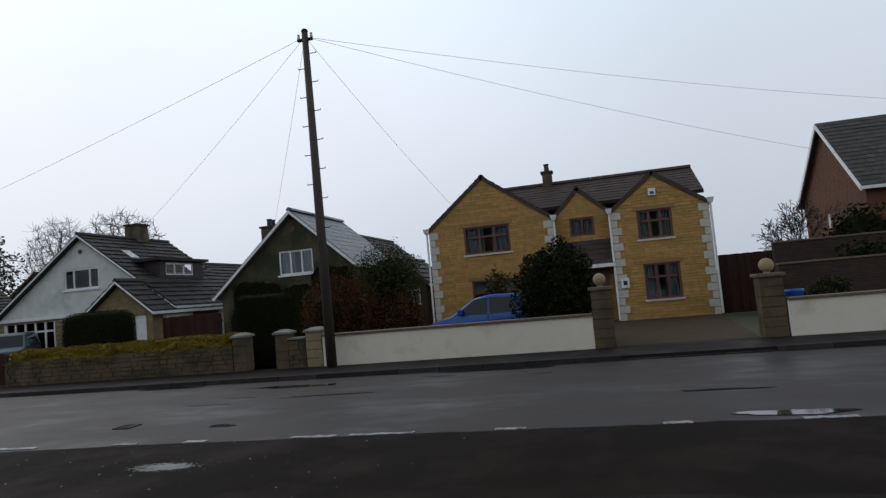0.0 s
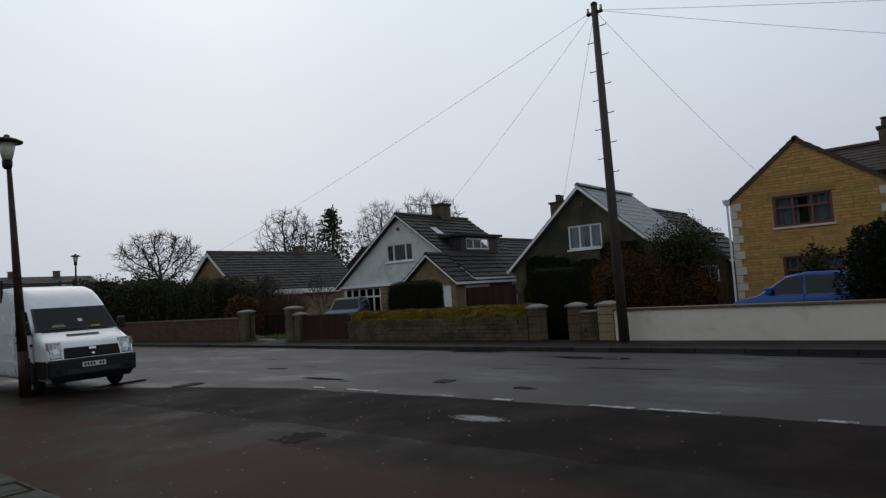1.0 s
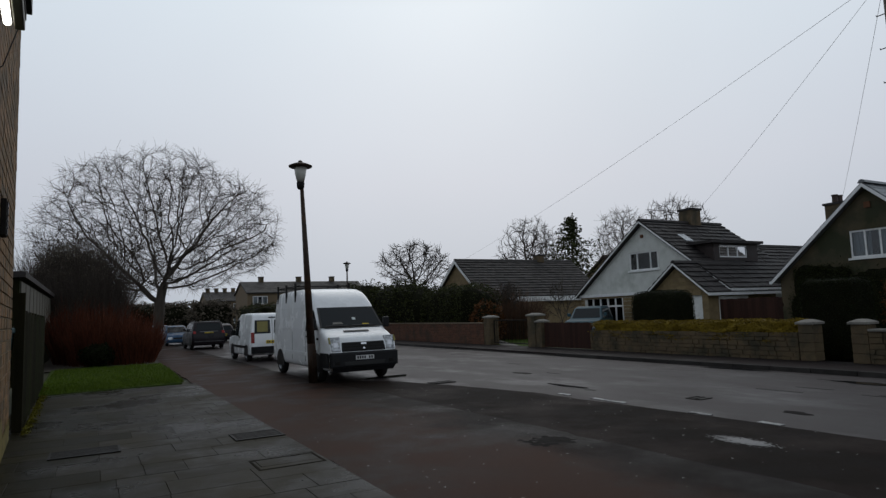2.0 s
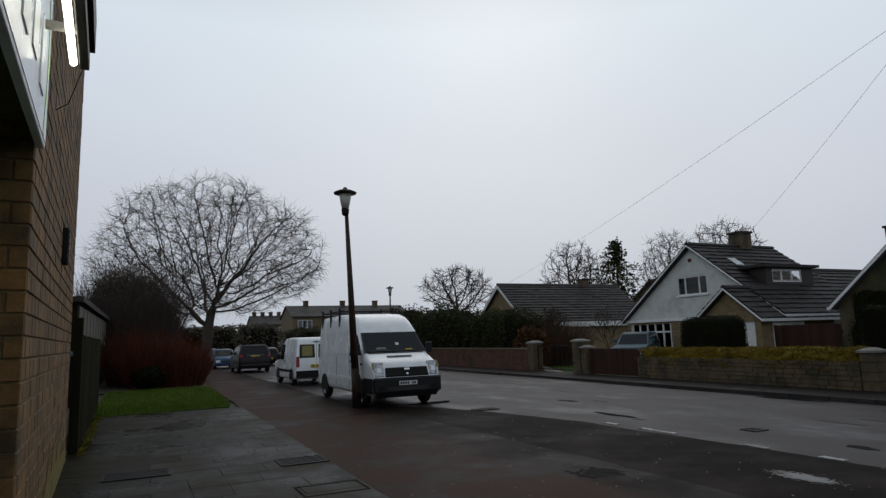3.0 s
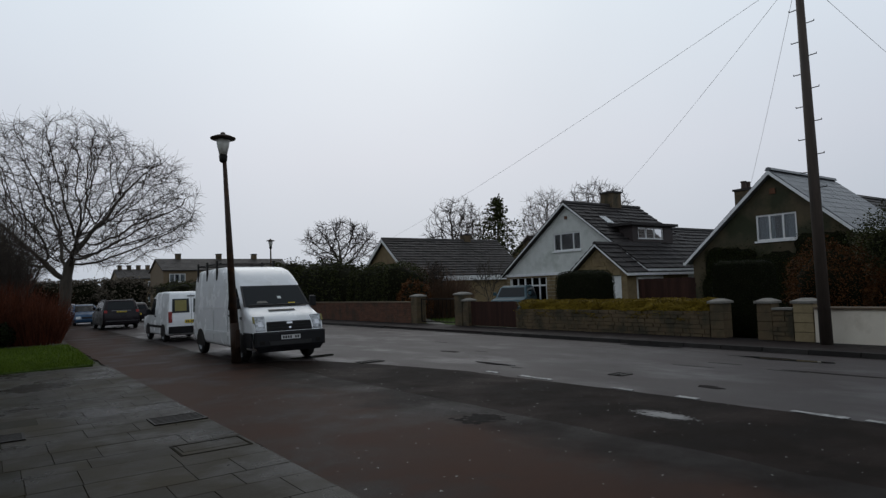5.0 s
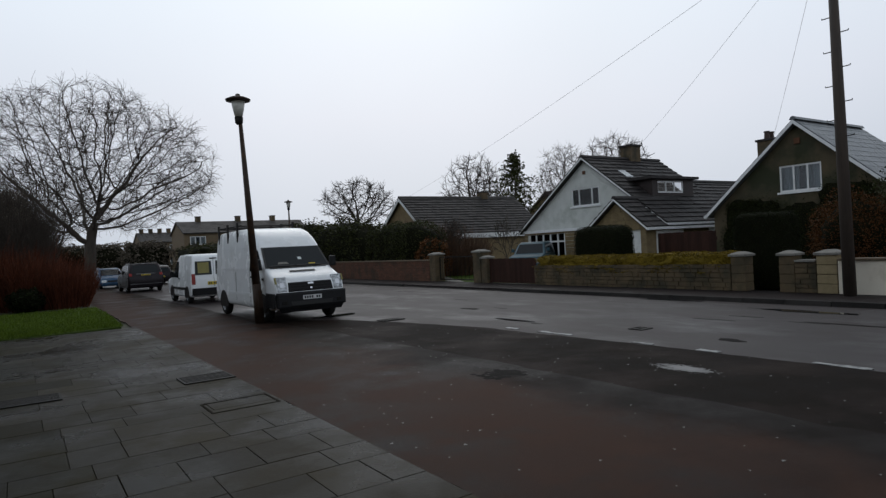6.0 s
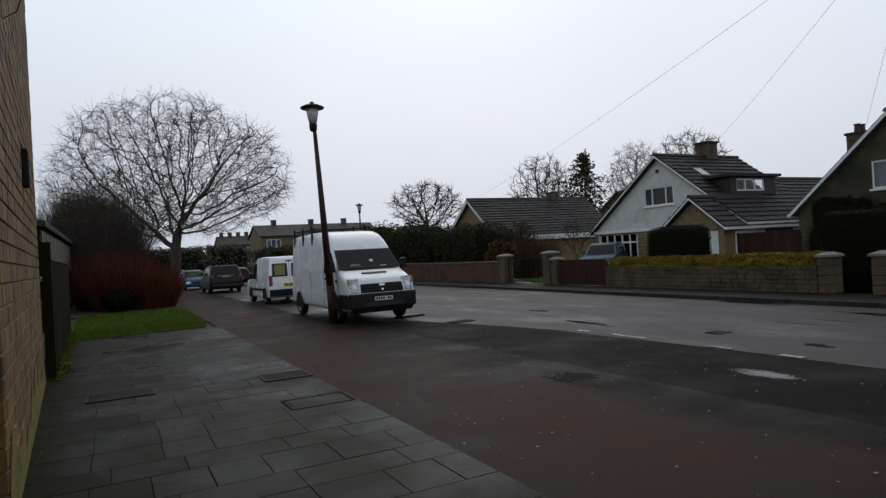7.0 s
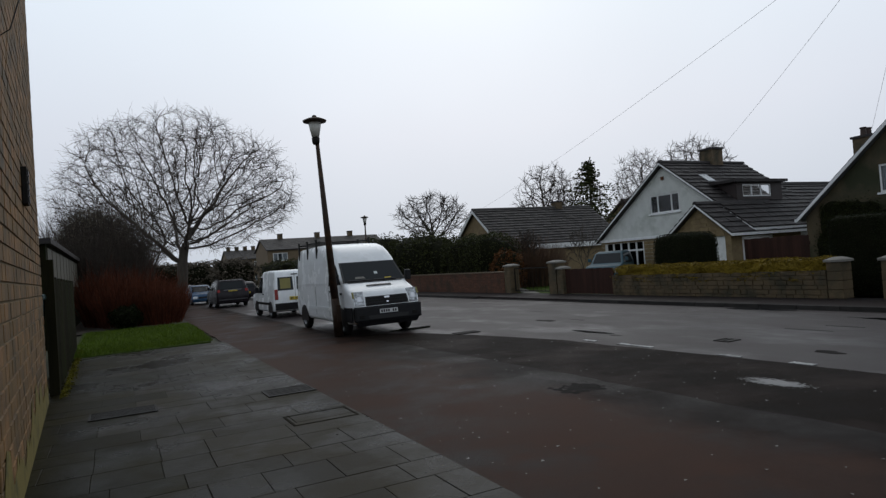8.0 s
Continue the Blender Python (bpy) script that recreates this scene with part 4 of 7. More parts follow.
ridge_caps(yh, (27.7, -4.18, 5.9), (27.7, 5.2, 5.9), M["tile_red"])
for ya, yb, yp, ze, zp, xa, xb in ((1.42, 6.2, 3.98, 4.12, 5.95, 24.13, 28.0), (-4.08, -.72, -2.28, 4.05, 5.3, 24.13, 26.8), (-.72, 1.42, .42, 4.1, 5.12, 24.68, 26.4)):
    s1, s2 = (zp - ze) / (yp - ya), (zp - ze) / (yb - yp)
    part("roof_slope", tiled(rg, (xa, ya - .14, ze - .14 * s1 + .045), (xb, ya - .14, ze - .14 * s1 + .045), (xa, yp, zp + .045), (xb, yp, zp + .045), .3, .3, .03), M["tile_red"], yh)
    part("roof_slope", tiled(rg, (xb, yb + .14, ze - .14 * s2 + .045), (xa, yb + .14, ze - .14 * s2 + .045), (xb, yp, zp + .045), (xa, yp, zp + .045), .3, .3, .03), M["tile_red"], yh)
    ridge_caps(yh, (xa + .12, yp, zp + .045), (xb, yp, zp + .045), M["tile_red"], .4)
chimney(yh, 27.5, 27.9, 1.45, 1.85, 5.7, 6.35, M["greystone"], 1)
part("porch_roof", tiled(rg, (24.1, -.7, 2.15), (24.1, 1.4, 2.15), (24.74, -.7, 3.1), (24.74, 1.4, 3.1), .25, .25, .03), M["tile_red"], yh)
part("porch_fascia", MB().box(24.04, 24.09, -.7, 1.4, 2.03, 2.16), M["white"], yh)
part("porch_door", MB().box(24.68, 24.73, -.45, .45, 0.02, 2.0), M["wood_red"], yh)
for yy in (6.3, 1.36, -.66, -4.15):
    d = MB().tube([(24.12, yy, 4.0), (24.12, yy, 0.05)], [.04, .04], 8)
    part("downpipe", d, M["white"], yh)
    part("hopper", MB().solid([(24.0, yy - .07, 3.95), (24.2, yy - .07, 3.95), (24.2, yy + .07, 3.95), (24.0, yy + .07, 3.95)],
                              [(23.95, yy - .12, 4.14), (24.2, yy - .12, 4.14), (24.2, yy + .12, 4.14), (23.95, yy + .12, 4.14)]), M["white"], yh)
part("alarm_box", MB().box(24.1, 24.18, -2.36, -2.1, 4.45, 4.72), M["white"], yh, "white alarm box", bevel=.02)
part("alarm_badge", MB().box(24.09, 24.099, -2.3, -2.16, 4.5, 4.6), M["carteal"], yh)
plq = part("wall_plaque", MB().box(24.1, 24.17, -1.12, -.84, 1.2, 1.56), M["white"], yh)
part("plaque_bar", MB().box(24.09, 24.099, -1.05, -.91, 1.3, 1.46), M["ink"], plq)

# --- orange brick house at the edge of view
oh = thing("house", "orange-red brick house with steep slate roof", "house")
o_g = [(26.4, 0.0), (33.4, 0.0), (33.4, 4.35), (29.9, 7.3), (26.4, 4.35)]
part("gable_wall", MB().solid([(x, -9.9, z) for x, z in o_g], [(x, -10.2, z) for x, z in o_g]), M["orangebrick"], oh)
o_left = lambda v: 26.4 if v <= 4.35 else 26.4 + 3.5 * (v - 4.35) / 2.95
o_right = lambda v: 33.4 if v <= 4.35 else 33.4 - 3.5 * (v - 4.35) / 2.95
part("brickwork", blocks(random.Random(31), lambda u, v, w: (u, -9.9 + w, v), o_left, o_right, 0.0, 7.1, .45, .15, .014, [(29.9, 30.5, 2.9, 3.8)], .012, .1), M["orangebrick"], oh, kind="stuff")
part("front_wall", MB().box(26.4, 26.7, -18, -10.2, 0, 4.35), M["orangebrick"], oh)
part("back_wall", MB().box(33.1, 33.4, -18, -10.2, 0, 4.35), M["orangebrick"], oh)
rg = random.Random(32)
part("roof_slope", tiled(rg, (26.1, -18.2, 4.15), (26.1, -9.65, 4.15), (29.9, -18.2, 7.38), (29.9, -9.65, 7.38), .3, .3, .03), M["tile_grey"], oh)
part("roof_slope", tiled(rg, (33.7, -9.65, 4.15), (33.7, -18.2, 4.15), (29.9, -9.65, 7.38), (29.9, -18.2, 7.38), .3, .3, .03), M["tile_grey"], oh)
for xe, sgn in ((26.1, -1), (33.7, 1)):
    b = [(xe, 3.95), (29.9, 7.15), (29.9, 7.36), (xe, 4.16)]
    part("bargeboard", MB().solid([(x, -9.62, z) for x, z in b], [(x, -9.67, z) for x, z in b]), M["white"], oh)
part("gutter", MB().box(25.98, 26.1, -18.2, -9.65, 4.0, 4.12), M["white"], oh)
part("wall_lamp", MB().box(30.0, 30.25, -9.88, -9.8, 2.9, 3.5), M["opal"], oh)

# ---------------------------------------------------------------- garden walls and gates along the far pavement
WX = 14.6


def pier(y0, w, z1, block_m, label, cap="slab", bv=0.22, x0=WX, core=None):
    """Square gate pier of courses of blocks with a stone cap."""
    t = thing("gate_pier", label, "gate pier", (x0, y0, 0.08), group="gate piers")
    h = z1 - 0.08
    n = max(2, round((h - 0.07) / bv))
    rg = random.Random(int(y0 * 100))
    for k in range(n):
        a, b = (h - .07) * k / n, (h - .07) * (k + 1) / n - .010
        e = rg.uniform(-.008, .008)
        part("block", MB().box(-.01 + e, w + .01 + e, 0, w, a, b), block_m, t, bevel=.012)
    part("core", MB().box(.012, w - .012, .012, w - .012, 0, h - .07), core or M["stone_joint"], t)
    c = MB()
    if cap == "slab":
        o = [(-.045, -.045), (w + .045, -.045), (w + .045, w + .045), (-.045, w + .045)]
        c.solid([(x, y, h - .07) for x, y in o], [(x, y, h - .02) for x, y in o])
        p = [(w * .3, w * .3), (w * .7, w * .3), (w * .7, w * .7), (w * .3, w * .7)]
        c.solid([(x, y, h - .019) for x, y in o], [(x, y, h + .045) for x, y in p])
        part("cap", c, M["capstone"], t)
    else:
        part("cap", MB().box(-.05, w + .05, -.05, w + .05, h - .07, h), M["coping"], t, bevel=.01)
        r = cap
        pr = [(.07, h), (.06, h + .02)] + [(r * math.sin(a), h + .02 + r - r * math.cos(a)) for a in [0.35 + 2.75 * q / 9 for q in range(10)]]
        part("ball_finial", MB().lathe(pr, w / 2, w / 2, 18), M["tanblock"], t, "round stone ball", smooth=True)
    return t


def stone_wall(name, label, y0, y1, z1, block_m, body_m, bu, bv, seed, coping=None, thick=0.24, x0=WX, vary=.3, as_parts=True):
    t = thing(name, label, "garden wall")
    part("body", MB().box(x0, x0 + thick, y0, y1, 0.05, z1), body_m, t)
    rg = random.Random(seed)
    if block_m:
        at = facing_x(x0)
        if as_parts:
            for a in block_list(rg, lambda v: y0, lambda v: y1, .08, z1, bu, bv, .012, [], vary):
                mb = MB()
                block(mb, at, *a, .02 * rg.uniform(.5, 1.5))
                part("stone", mb, block_m, t)
        else:
            part("brickwork", blocks(rg, at, lambda v: y0, lambda v: y1, .08, z1, bu, bv, .012, [], .012, vary), block_m, t, kind="stuff")
    if coping:
        n = max(1, round((y1 - y0) / .9))
        for k in range(n):
            a, b = y0 + (y1 - y0) * k / n, y0 + (y1 - y0) * (k + 1) / n - .006
            part("coping_stone", MB().box(x0 - .05, x0 + thick + .05, a, b, z1, z1 + .05), coping, t, bevel=.008)
    return t


stone_wall("garden_wall", "dark red brick garden wall beside a gate", 22.9, 37.5, 0.96, M["redbrick"], M["redbrick"], .225, .075, 41, M["coping"], vary=.02, as_parts=False)
stone_wall("garden_wall", "dark red brick garden wall running on past hedges", 37.5, 75.0, 1.0, None, M["redbrick"], .225, .075, 42, M["coping"])
pier(22.42, .45, 1.27, M["greystone"], "brown stone gate pier with a flat cap", bv=.2)
pier(19.30, .46, 1.32, M["greystone"], "brown stone gate pier beside a garden gate", bv=.2)
pier(18.90, .34, 1.08, M["greystone"], "small stone pier with a pyramid cap", bv=.2)
stone_wall("garden_wall", "low weathered stone wall under a golden hedge", 9.1, 16.25, 0.74, M["greystone"], M["stone_joint"], .30, .12, 43)
pier(8.72, .36, 1.0, M["greystone"], "grey stone pier with a pale pyramid cap", bv=.2)
pier(7.54, .35, 1.0, M["greystone"], "grey stone pier with a pale pyramid cap", bv=.2)
stone_wall("garden_wall", "short stub of stone wall with a pale coping", 7.07, 7.53, .78, M["greystone"], M["stone_joint"], .3, .12, 44, M["capstone"])
pier(6.64, .42, 1.0, M["tanblock"], "pier of tan blocks with a pale cap", bv=.2)
stone_wall("garden_wall", "white rendered garden wall with brown coping", 0.17, 6.62, .80, None, M["render"], 1, 1, 45, M["coping"])
pier(-.28, .44, 1.42, M["greystone"], "tall stone gate pier with a ball finial", cap=.14, bv=.22)
pier(-3.72, .46, 1.40, M["greystone"], "tall stone gate pier with a ball finial", cap=.15, bv=.22)
stone_wall("garden_wall", "white rendered garden wall beside the driveway", -16, -3.75, .82, None, M["render"], 1, 1, 46, M["coping"])


def board_gate(name, label, x, y0, y1, z0, z1, m, n):
    t = thing(name, label, "gate")
    for k in range(n):
        a, b = y0 + (y1 - y0) * k / n, y0 + (y1 - y0) * (k + 1) / n - .003
        part("board", MB().box(x, x + .022, a, b, z0, z1 - .03 * ((k * 7) % 3 == 0) * .3), m, t)
    for z in (z0 + .12 * (z1 - z0), z0 + .85 * (z1 - z0)):
        part("rail", MB().box(x + .023, x + .07, y0, y1, z - .05, z + .05), m, t)
    return t


board_gate("wooden_gate", "dark red-brown boarded wooden drive gate", WX + .1, 16.3, 18.86, .1, 1.0, M["wood_dark"], 18)
board_gate("wooden_gate", "tall dark red boarded gates beside the house", 24.6, -6.2, -4.2, -.01, 2.08, M["wood_dark"], 16)
board_gate("wooden_fence", "reddish brown boarded fence behind the hedge", 18.0, 11.6, 13.75, -.03, 1.62, M["wood_dark"], 17)
# metal garden gate
mg = thing("metal_gate", "dark thin metal garden gate between stone piers", "gate")
part("gate_frame", MB().box(WX + .2, WX + .23, 19.8, 22.4, .15, .19).box(WX + .2, WX + .23, 19.8, 22.4, 1.08, 1.12).box(WX + .2, WX + .23, 19.8, 19.84, .19, 1.08).box(WX + .2, WX + .23, 22.36, 22.4, .19, 1.08), M["iron"], mg)
for k in range(9):
    y = 20.05 + k * .27
    part("bar", MB().tube([(WX + .215, y, .19), (WX + .215, y, 1.08)], [.008, .008], 6), M["iron"], mg)
struct("garden_path", sheet([(14.85, 20.3), (20.5, 32), (20.5, 33), (14.85, 21.6)], 0.03), M["capstone"], "pale garden path behind the metal gate", "path")
struct("lawn", sheet([(14.86, 19.6), (22, 27.5), (22, 45), (14.86, 45)], 0.015), M["turf"], "front lawn of the bungalow", "lawn")
# stepped garden walls past the driveway
for i, (x, y0, y1, z) in enumerate([(19.5, -14, -4.9, 1.55), (22.5, -14, -5.6, 2.25)]):
    stone_wall("garden_wall", "brown brick terrace wall with pale coping stones", y0, y1, z, M["darkbrick"], M["darkbrick"], .225, .075, 60 + i, M["coping"], x0=x, vary=.02, as_parts=False)
tub = thing("water_tub", "bright blue plastic tub behind the wall", "tub", (15.6, -4.15, .02))
part("tub_body", MB().lathe([(.17, 0), (.2, .9), (.22, .92), (.22, .97), (.19, .97), (.17, .1)], 0, 0, 18), M["carblue"], tub, smooth=True)

# ---------------------------------------------------------------- telegraph pole, cables, street lamps
PX, PY = 14.28, 6.27
pole = thing("telegraph_pole", "tall dark creosoted telegraph pole with climbing steps", "telegraph pole", (PX, PY, .08))
PH = 8.2
lean = 0.05
part("shaft", MB().tube([(0, 0, 0), (-.01, lean * .5, PH * .5), (-.02, lean, PH)], [.125, .105, .075], 14), M["pole"], pole, smooth=True)
part("pole_cap", MB().lathe([(.085, PH), (.08, PH + .05), (.02, PH + .09)], -.02, lean, 12), M["iron"], pole)
for k in range(13):
    z = PH - .55 - k * .36
    sgn = 1 if k % 2 else -1
    y = lean * z / PH
    part("step_iron", MB().tube([(-.01, y + sgn * .09, z), (-.01, y + sgn * .25, z), (-.01, y + sgn * .25, z + .03)], [.011, .011, .011], 6), M["iron"], pole)
part("bracket", MB().box(-.06, .02, lean - .2, lean + .2, PH - .22, PH - .17), M["iron"], pole)
for s in (-.17, .17):
    part("insulator", MB().lathe([(.03, PH - .17), (.04, PH - .13), (.025, PH - .08), (.035, PH - .05), (.01, PH - .03)], -.02, lean + s, 10), M["opal"], pole)


def cable(a, b, sag, r=.0045):
    a, b = Vector(a), Vector(b)
    pts = []
    for k in range(25):
        s = k / 24
        p = a.lerp(b, s)
        pts.append((p.x, p.y, p.z - sag * 4 * s * (1 - s)))
    mb = MB().tube(pts, [r] * 25, 5)
    return tagged(part("overhead_cable", mb, M["cable"], smooth=True), "thin black overhead telephone cable from the pole", "cable", "cables from the pole")


TOP = (PX - .02, PY + lean, .08 + PH - .12)
for end, sag in (((21.0, 35.8, 4.7), .25), ((26.0, 21.3, 5.6), .15), ((26.9, 14.5, 5.0), .1), ((24.1, 5.2, 5.0), .1), ((26.2, -9.8, 5.2), .2), ((27.0, -13.5, 6.9), .25)):
    cable(TOP, end, sag)


def street_lamp(x, y, h, lean_x=0.0, label="brown tapered street lamp with disc top and opal lantern"):
    t = thing("street_lamp", label, "street lamp", (x, y, .01), group="street lamps")
    lx = lambda z: lean_x * z / h
    part("base_sleeve", MB().tube([(0, 0, 0), (lx(.9), 0, .9)], [.110, .098], 16), M["lamppost"], t, smooth=True)
    part("column", MB().tube([(lx(.9), 0, .9), (lx(h - .62), 0, h - .62)], [.094, .045], 14), M["lamppost"], t, smooth=True)
    cx = lx(h)
    part("collar", MB().lathe([(.055, h - .66), (.085, h - .62), (.095, h - .5), (.07, h - .48)], cx, 0, 16), M["iron"], t, smooth=True)
    part("lantern", MB().lathe([(.085, h - .48), (.125, h - .3), (.15, h - .14), (.12, h - .12)], cx, 0, 20), M["opal"], t, smooth=True)
    part("disc_top", MB().lathe([(.13, h - .13), (.27, h - .12), (.28, h - .09), (.17, h - .04), (.06, h - .02), (.05, h + .03), (.01, h + .05)], cx, 0, 24), M["lamppost"], t, smooth=True)
    part("access_door", MB().box(-.05, .05, -.118, -.1, .35, .75), M["lamppost"], t)
    return t


street_lamp(4.50, 14.56, 5.22, -0.24)
street_lamp(15.3, 41.2, 5.2)

# ---------------------------------------------------------------- shop building beside the camera
SX, S0, S1, SH = -1.01, 4.62, 10.55, 5.98
SHOP_TURN = pose(SX * U, S1 * U, 0, 0, 0, 2.85) @ pose(-SX * U, -S1 * U, 0)
shop = tagged(new("wall_shop"), "yellow-brown block wall of a shop building", "building", kind="structure")
part("core", MB().box(-6, SX - .012, S0, S1, 0, SH), M["mortar"], shop)
rg = random.Random(70)
bm_cache = {}


wall_at = lambda u, v, w: (SX - .012 + w, u, v)
rest = MB()
count = 0
for a, b, c, d in block_list(rg, lambda v: S0, lambda v: S1, 0.0, SH, .23, .138, .011, [(7.62, 7.84, 2.46, 2.84)]):
    p = rg.uniform(-.002, .003)
    if count < 300 and (a < 7.2 and c < 3.2):
        key = (round(b - a, 3), round(d - c, 3))
        if key not in bm_cache:
            mb = MB()
            block(mb, lambda u, v, w: (w, u, v), 0, b - a, 0, d - c, .012)
            bm_cache[key] = mb.mesh("brick", M["brick"])
        k = new("brick", bm_cache[key])
        k.parent = shop
        k.matrix_basis = place(SX - .012 + p, a, c)
        count += 1
    else:
        block(rest, wall_at, a, b, c, d, .012 + p)
part("brickwork", rest, M["brick_s"], shop, kind="stuff")
# bricks of the reveal, which look back along the street
for a, b, c, d in block_list(rg, lambda v: SX - .45, lambda v: SX, 0.0, 3.0, .23, .138, .011, []):
    rest = MB()
    block(rest, lambda u, v, w: (u, S0 - w, v), a, b, c, d, .012)
    part("brick", rest, M["brick"], shop)

ra = random.Random(5)
al = [(S0 + (S1 - S0) * q / 60, .16 + .75 * abs(noise.noise(Vector((q * .13, 0, 3)))) + .16 * ra.random()) for q in range(61)]
al = [(S0, 0.0)] + al + [(S1, 0.0)]
part("algae_film", MB().solid([(SX + .004, y, z) for y, z in al], [(SX + .006, y, z) for y, z in al]), M["algae"], shop, "yellow-green algae film at the foot of the wall")
part("roof_fascia", MB().box(-6, SX + .06, -8, S1 + .02, SH, SH + .60), M["maroon"], shop)
part("roof_gutter", MB().box(SX + .06, SX + .13, -8, S1 + .02, SH + .10, SH + .62), M["plastic"], shop)
part("upper_wall", MB().box(-6, SX - .012, -8, S0, 3.0, SH), M["mortar"], shop)
rest = MB()
for a, b, c, d in block_list(rg, lambda v: -2.0, lambda v: S0, 3.0, SH, .23, .138, .011, []):
    block(rest, wall_at, a, b, c, d, .012)
part("brickwork", rest, M["brick_s"], shop, kind="stuff")
# back of the shop, coloured dark like an unlit room
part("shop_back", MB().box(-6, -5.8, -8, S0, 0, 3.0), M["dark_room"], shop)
part("end_wall", MB().box(-6, SX, -8.2, -8, 0, SH), M["mortar"], shop)
vent = thing("wall_vent", "narrow black vent fixed to the brick wall", "vent")
part("vent_body", MB().box(SX, SX + .055, 7.62, 7.84, 2.46, 2.84), M["iron"], vent, bevel=.01)
for k in range(5):
    part("vent_slat", MB().box(SX + .055, SX + .063, 7.635, 7.825, 2.48 + k * .07, 2.53 + k * .07), M["plastic"], vent)
sf = tagged(new("shop_front"), "recessed shop window with green posters", "shop window", kind="structure")
part("window_pane", MB().box(SX - .46, SX - .45, -7.9, S0, .5, 2.95), M["glass_t"], sf)
part("stall_riser", MB().box(SX - .5, SX - .40, -7.9, S0, 0, .5), M["white"], sf)
part("mullion", MB().box(SX - .5, SX - .40, S0 - .06, S0 - .002, .5, 2.95), M["white"], sf)
part("mullion", MB().box(SX - .5, SX - .40, 2.6, 2.68, .5, 2.95), M["white"], sf)
part("window_poster", MB().box(SX - .44, SX - .436, 2.9, S0 - .1, 1.6, 2.7), M["poster"], sf, "green printed window poster")
for k in range(4):
    part("poster_bar", MB().box(SX - .435, SX - .432, 3.2, 4.3 - .15 * k, 1.75 + .2 * k, 1.85 + .2 * k), M["sign_letter"], sf)
sg = thing("shop_sign", "pale illuminated shop sign panel with a lime stripe", "shop sign")
part("sign_box", MB().box(SX, SX + .05, -7.5, 4.62, 2.84, 3.86), M["white"], sg, bevel=.01)
part("sign_panel", MB().box(SX + .05, SX + .054, -7.45, 4.59, 2.87, 3.83), M["sign_face"], sg)
stripe = [(4.46 + .08 * math.sin(math.pi * q / 10), 2.88 + .92 * q / 10) for q in range(11)]
part("green_stripe", MB().solid([(SX + .055, y - .07, z) for y, z in stripe] + [(SX + .055, y, z) for y, z in stripe[::-1]],
                                [(SX + .057, y - .07, z) for y, z in stripe] + [(SX + .057, y, z) for y, z in stripe[::-1]]), M["sign_green"], sg)
for k in range(7):
    y = 4.03 - k * .42
    part("letter_bar", MB().box(SX + .055, SX + .061, y, y + .22, 3.06 + .05 * (k % 2), 3.48 - .04 * (k % 3)), M["sign_letter"], sg)
lt = thing("sign_light", "fluorescent tube light on brackets over the shop sign", "strip light")
for y0, y1 in ((3.1, 4.5), (1.5, 2.9)):
    part("tube", MB().tube([(SX + .19, y0, 3.40), (SX + .19, y1, 3.40)], [.022, .022], 10), M["tube"], lt)
    part("batten", MB().box(SX + .225, SX + .28, y0 - .05, y1 + .05, 3.38, 3.46), M["batten"], lt, bevel=.01)
for y in (4.1, 3.1, 1.9):
    part("bracket", MB().box(SX + .05, SX + .25, y, y + .05, 3.44, 3.48), M["capstone"], lt)
part("cable", MB().tube([(SX + .25, 4.56, 3.42), (SX + .15, 4.9, 3.26), (SX + .05, 5.3, 3.34), (SX + .02, 5.7, 3.6)], [.004] * 4, 5), M["cable"], lt)
for ob in (shop, vent, sf, sg, lt):
    ob.matrix_basis = SHOP_TURN @ ob.matrix_basis

# boarded fence beyond the shop
bf = thing("board_fence", "weathered dark boarded fence with green algae", "fence")
part("post", MB().box(-1.04, -.91, 11.16, 11.29, 0, 2.04), M["fence"], bf, "tall end post")
me = MB().box(0, .02, 0, .118, 0, 1.72).mesh("board", M["fence"])
for k in range(62):
    o = new("board", me)
    o.parent = bf
    o.matrix_basis = place(-.955 - .012 * (k % 2) - .02 * k * .122, 11.3 + k * .122, .04 + .03 * math.sin(k * 2.3), rng.uniform(-.4, .4), 0, 0)
for z in (.4, 1.4):
    part("rail", MB().solid([(-1.03, 11.3, z), (-.98, 11.3, z), (-1.13, 18.8, z), (-1.18, 18.8, z)], [(-1.03, 11.3, z + .08), (-.98, 11.3, z + .08), (-1.13, 18.8, z + .08), (-1.18, 18.8, z + .08)]), M["fence"], bf)
for k in range(3):
    part("post", MB().box(-1.18 - .05 * k, -1.08 - .05 * k, 13.5 + k * 2.4, 13.6 + k * 2.4, 0, 1.8), M["fence"], bf)
bn = thing("wheeled_bin", "dark teal wheeled bin behind the fence post", "bin", (-1.32, 11.1, 0.0))
part("bin_body", MB().solid([(-.2, -.2, .05), (.2, -.2, .05), (.2, .2, .05), (-.2, .2, .05)], [(-.27, -.28, 1.45), (.27, -.28, 1.45), (.27, .28, 1.45), (-.27, .28, 1.45)]), M["bin"], bn, bevel=.02)
part("bin_lid", MB().box(-.3, .3, -.31, .31, 1.45, 1.53), M["bin"], bn, bevel=.02)
# long low building behind the fence
lb = thing("low_building", "long low building with a panelled upper wall", "building")
part("wall", MB().box(-6, -1.75, 20, 34, 0, 2.85), M["fence"], lb)
for k in range(10):
    part("panel", MB().box(-1.75, -1.71, 20.1 + k * 1.35, 21.3 + k * 1.35, 1.7, 2.75), M["batten"], lb)
part("roof", MB().box(-6.2, -1.6, 19.8, 34.2, 2.85, 3.0), M["tile_dark"], lb)

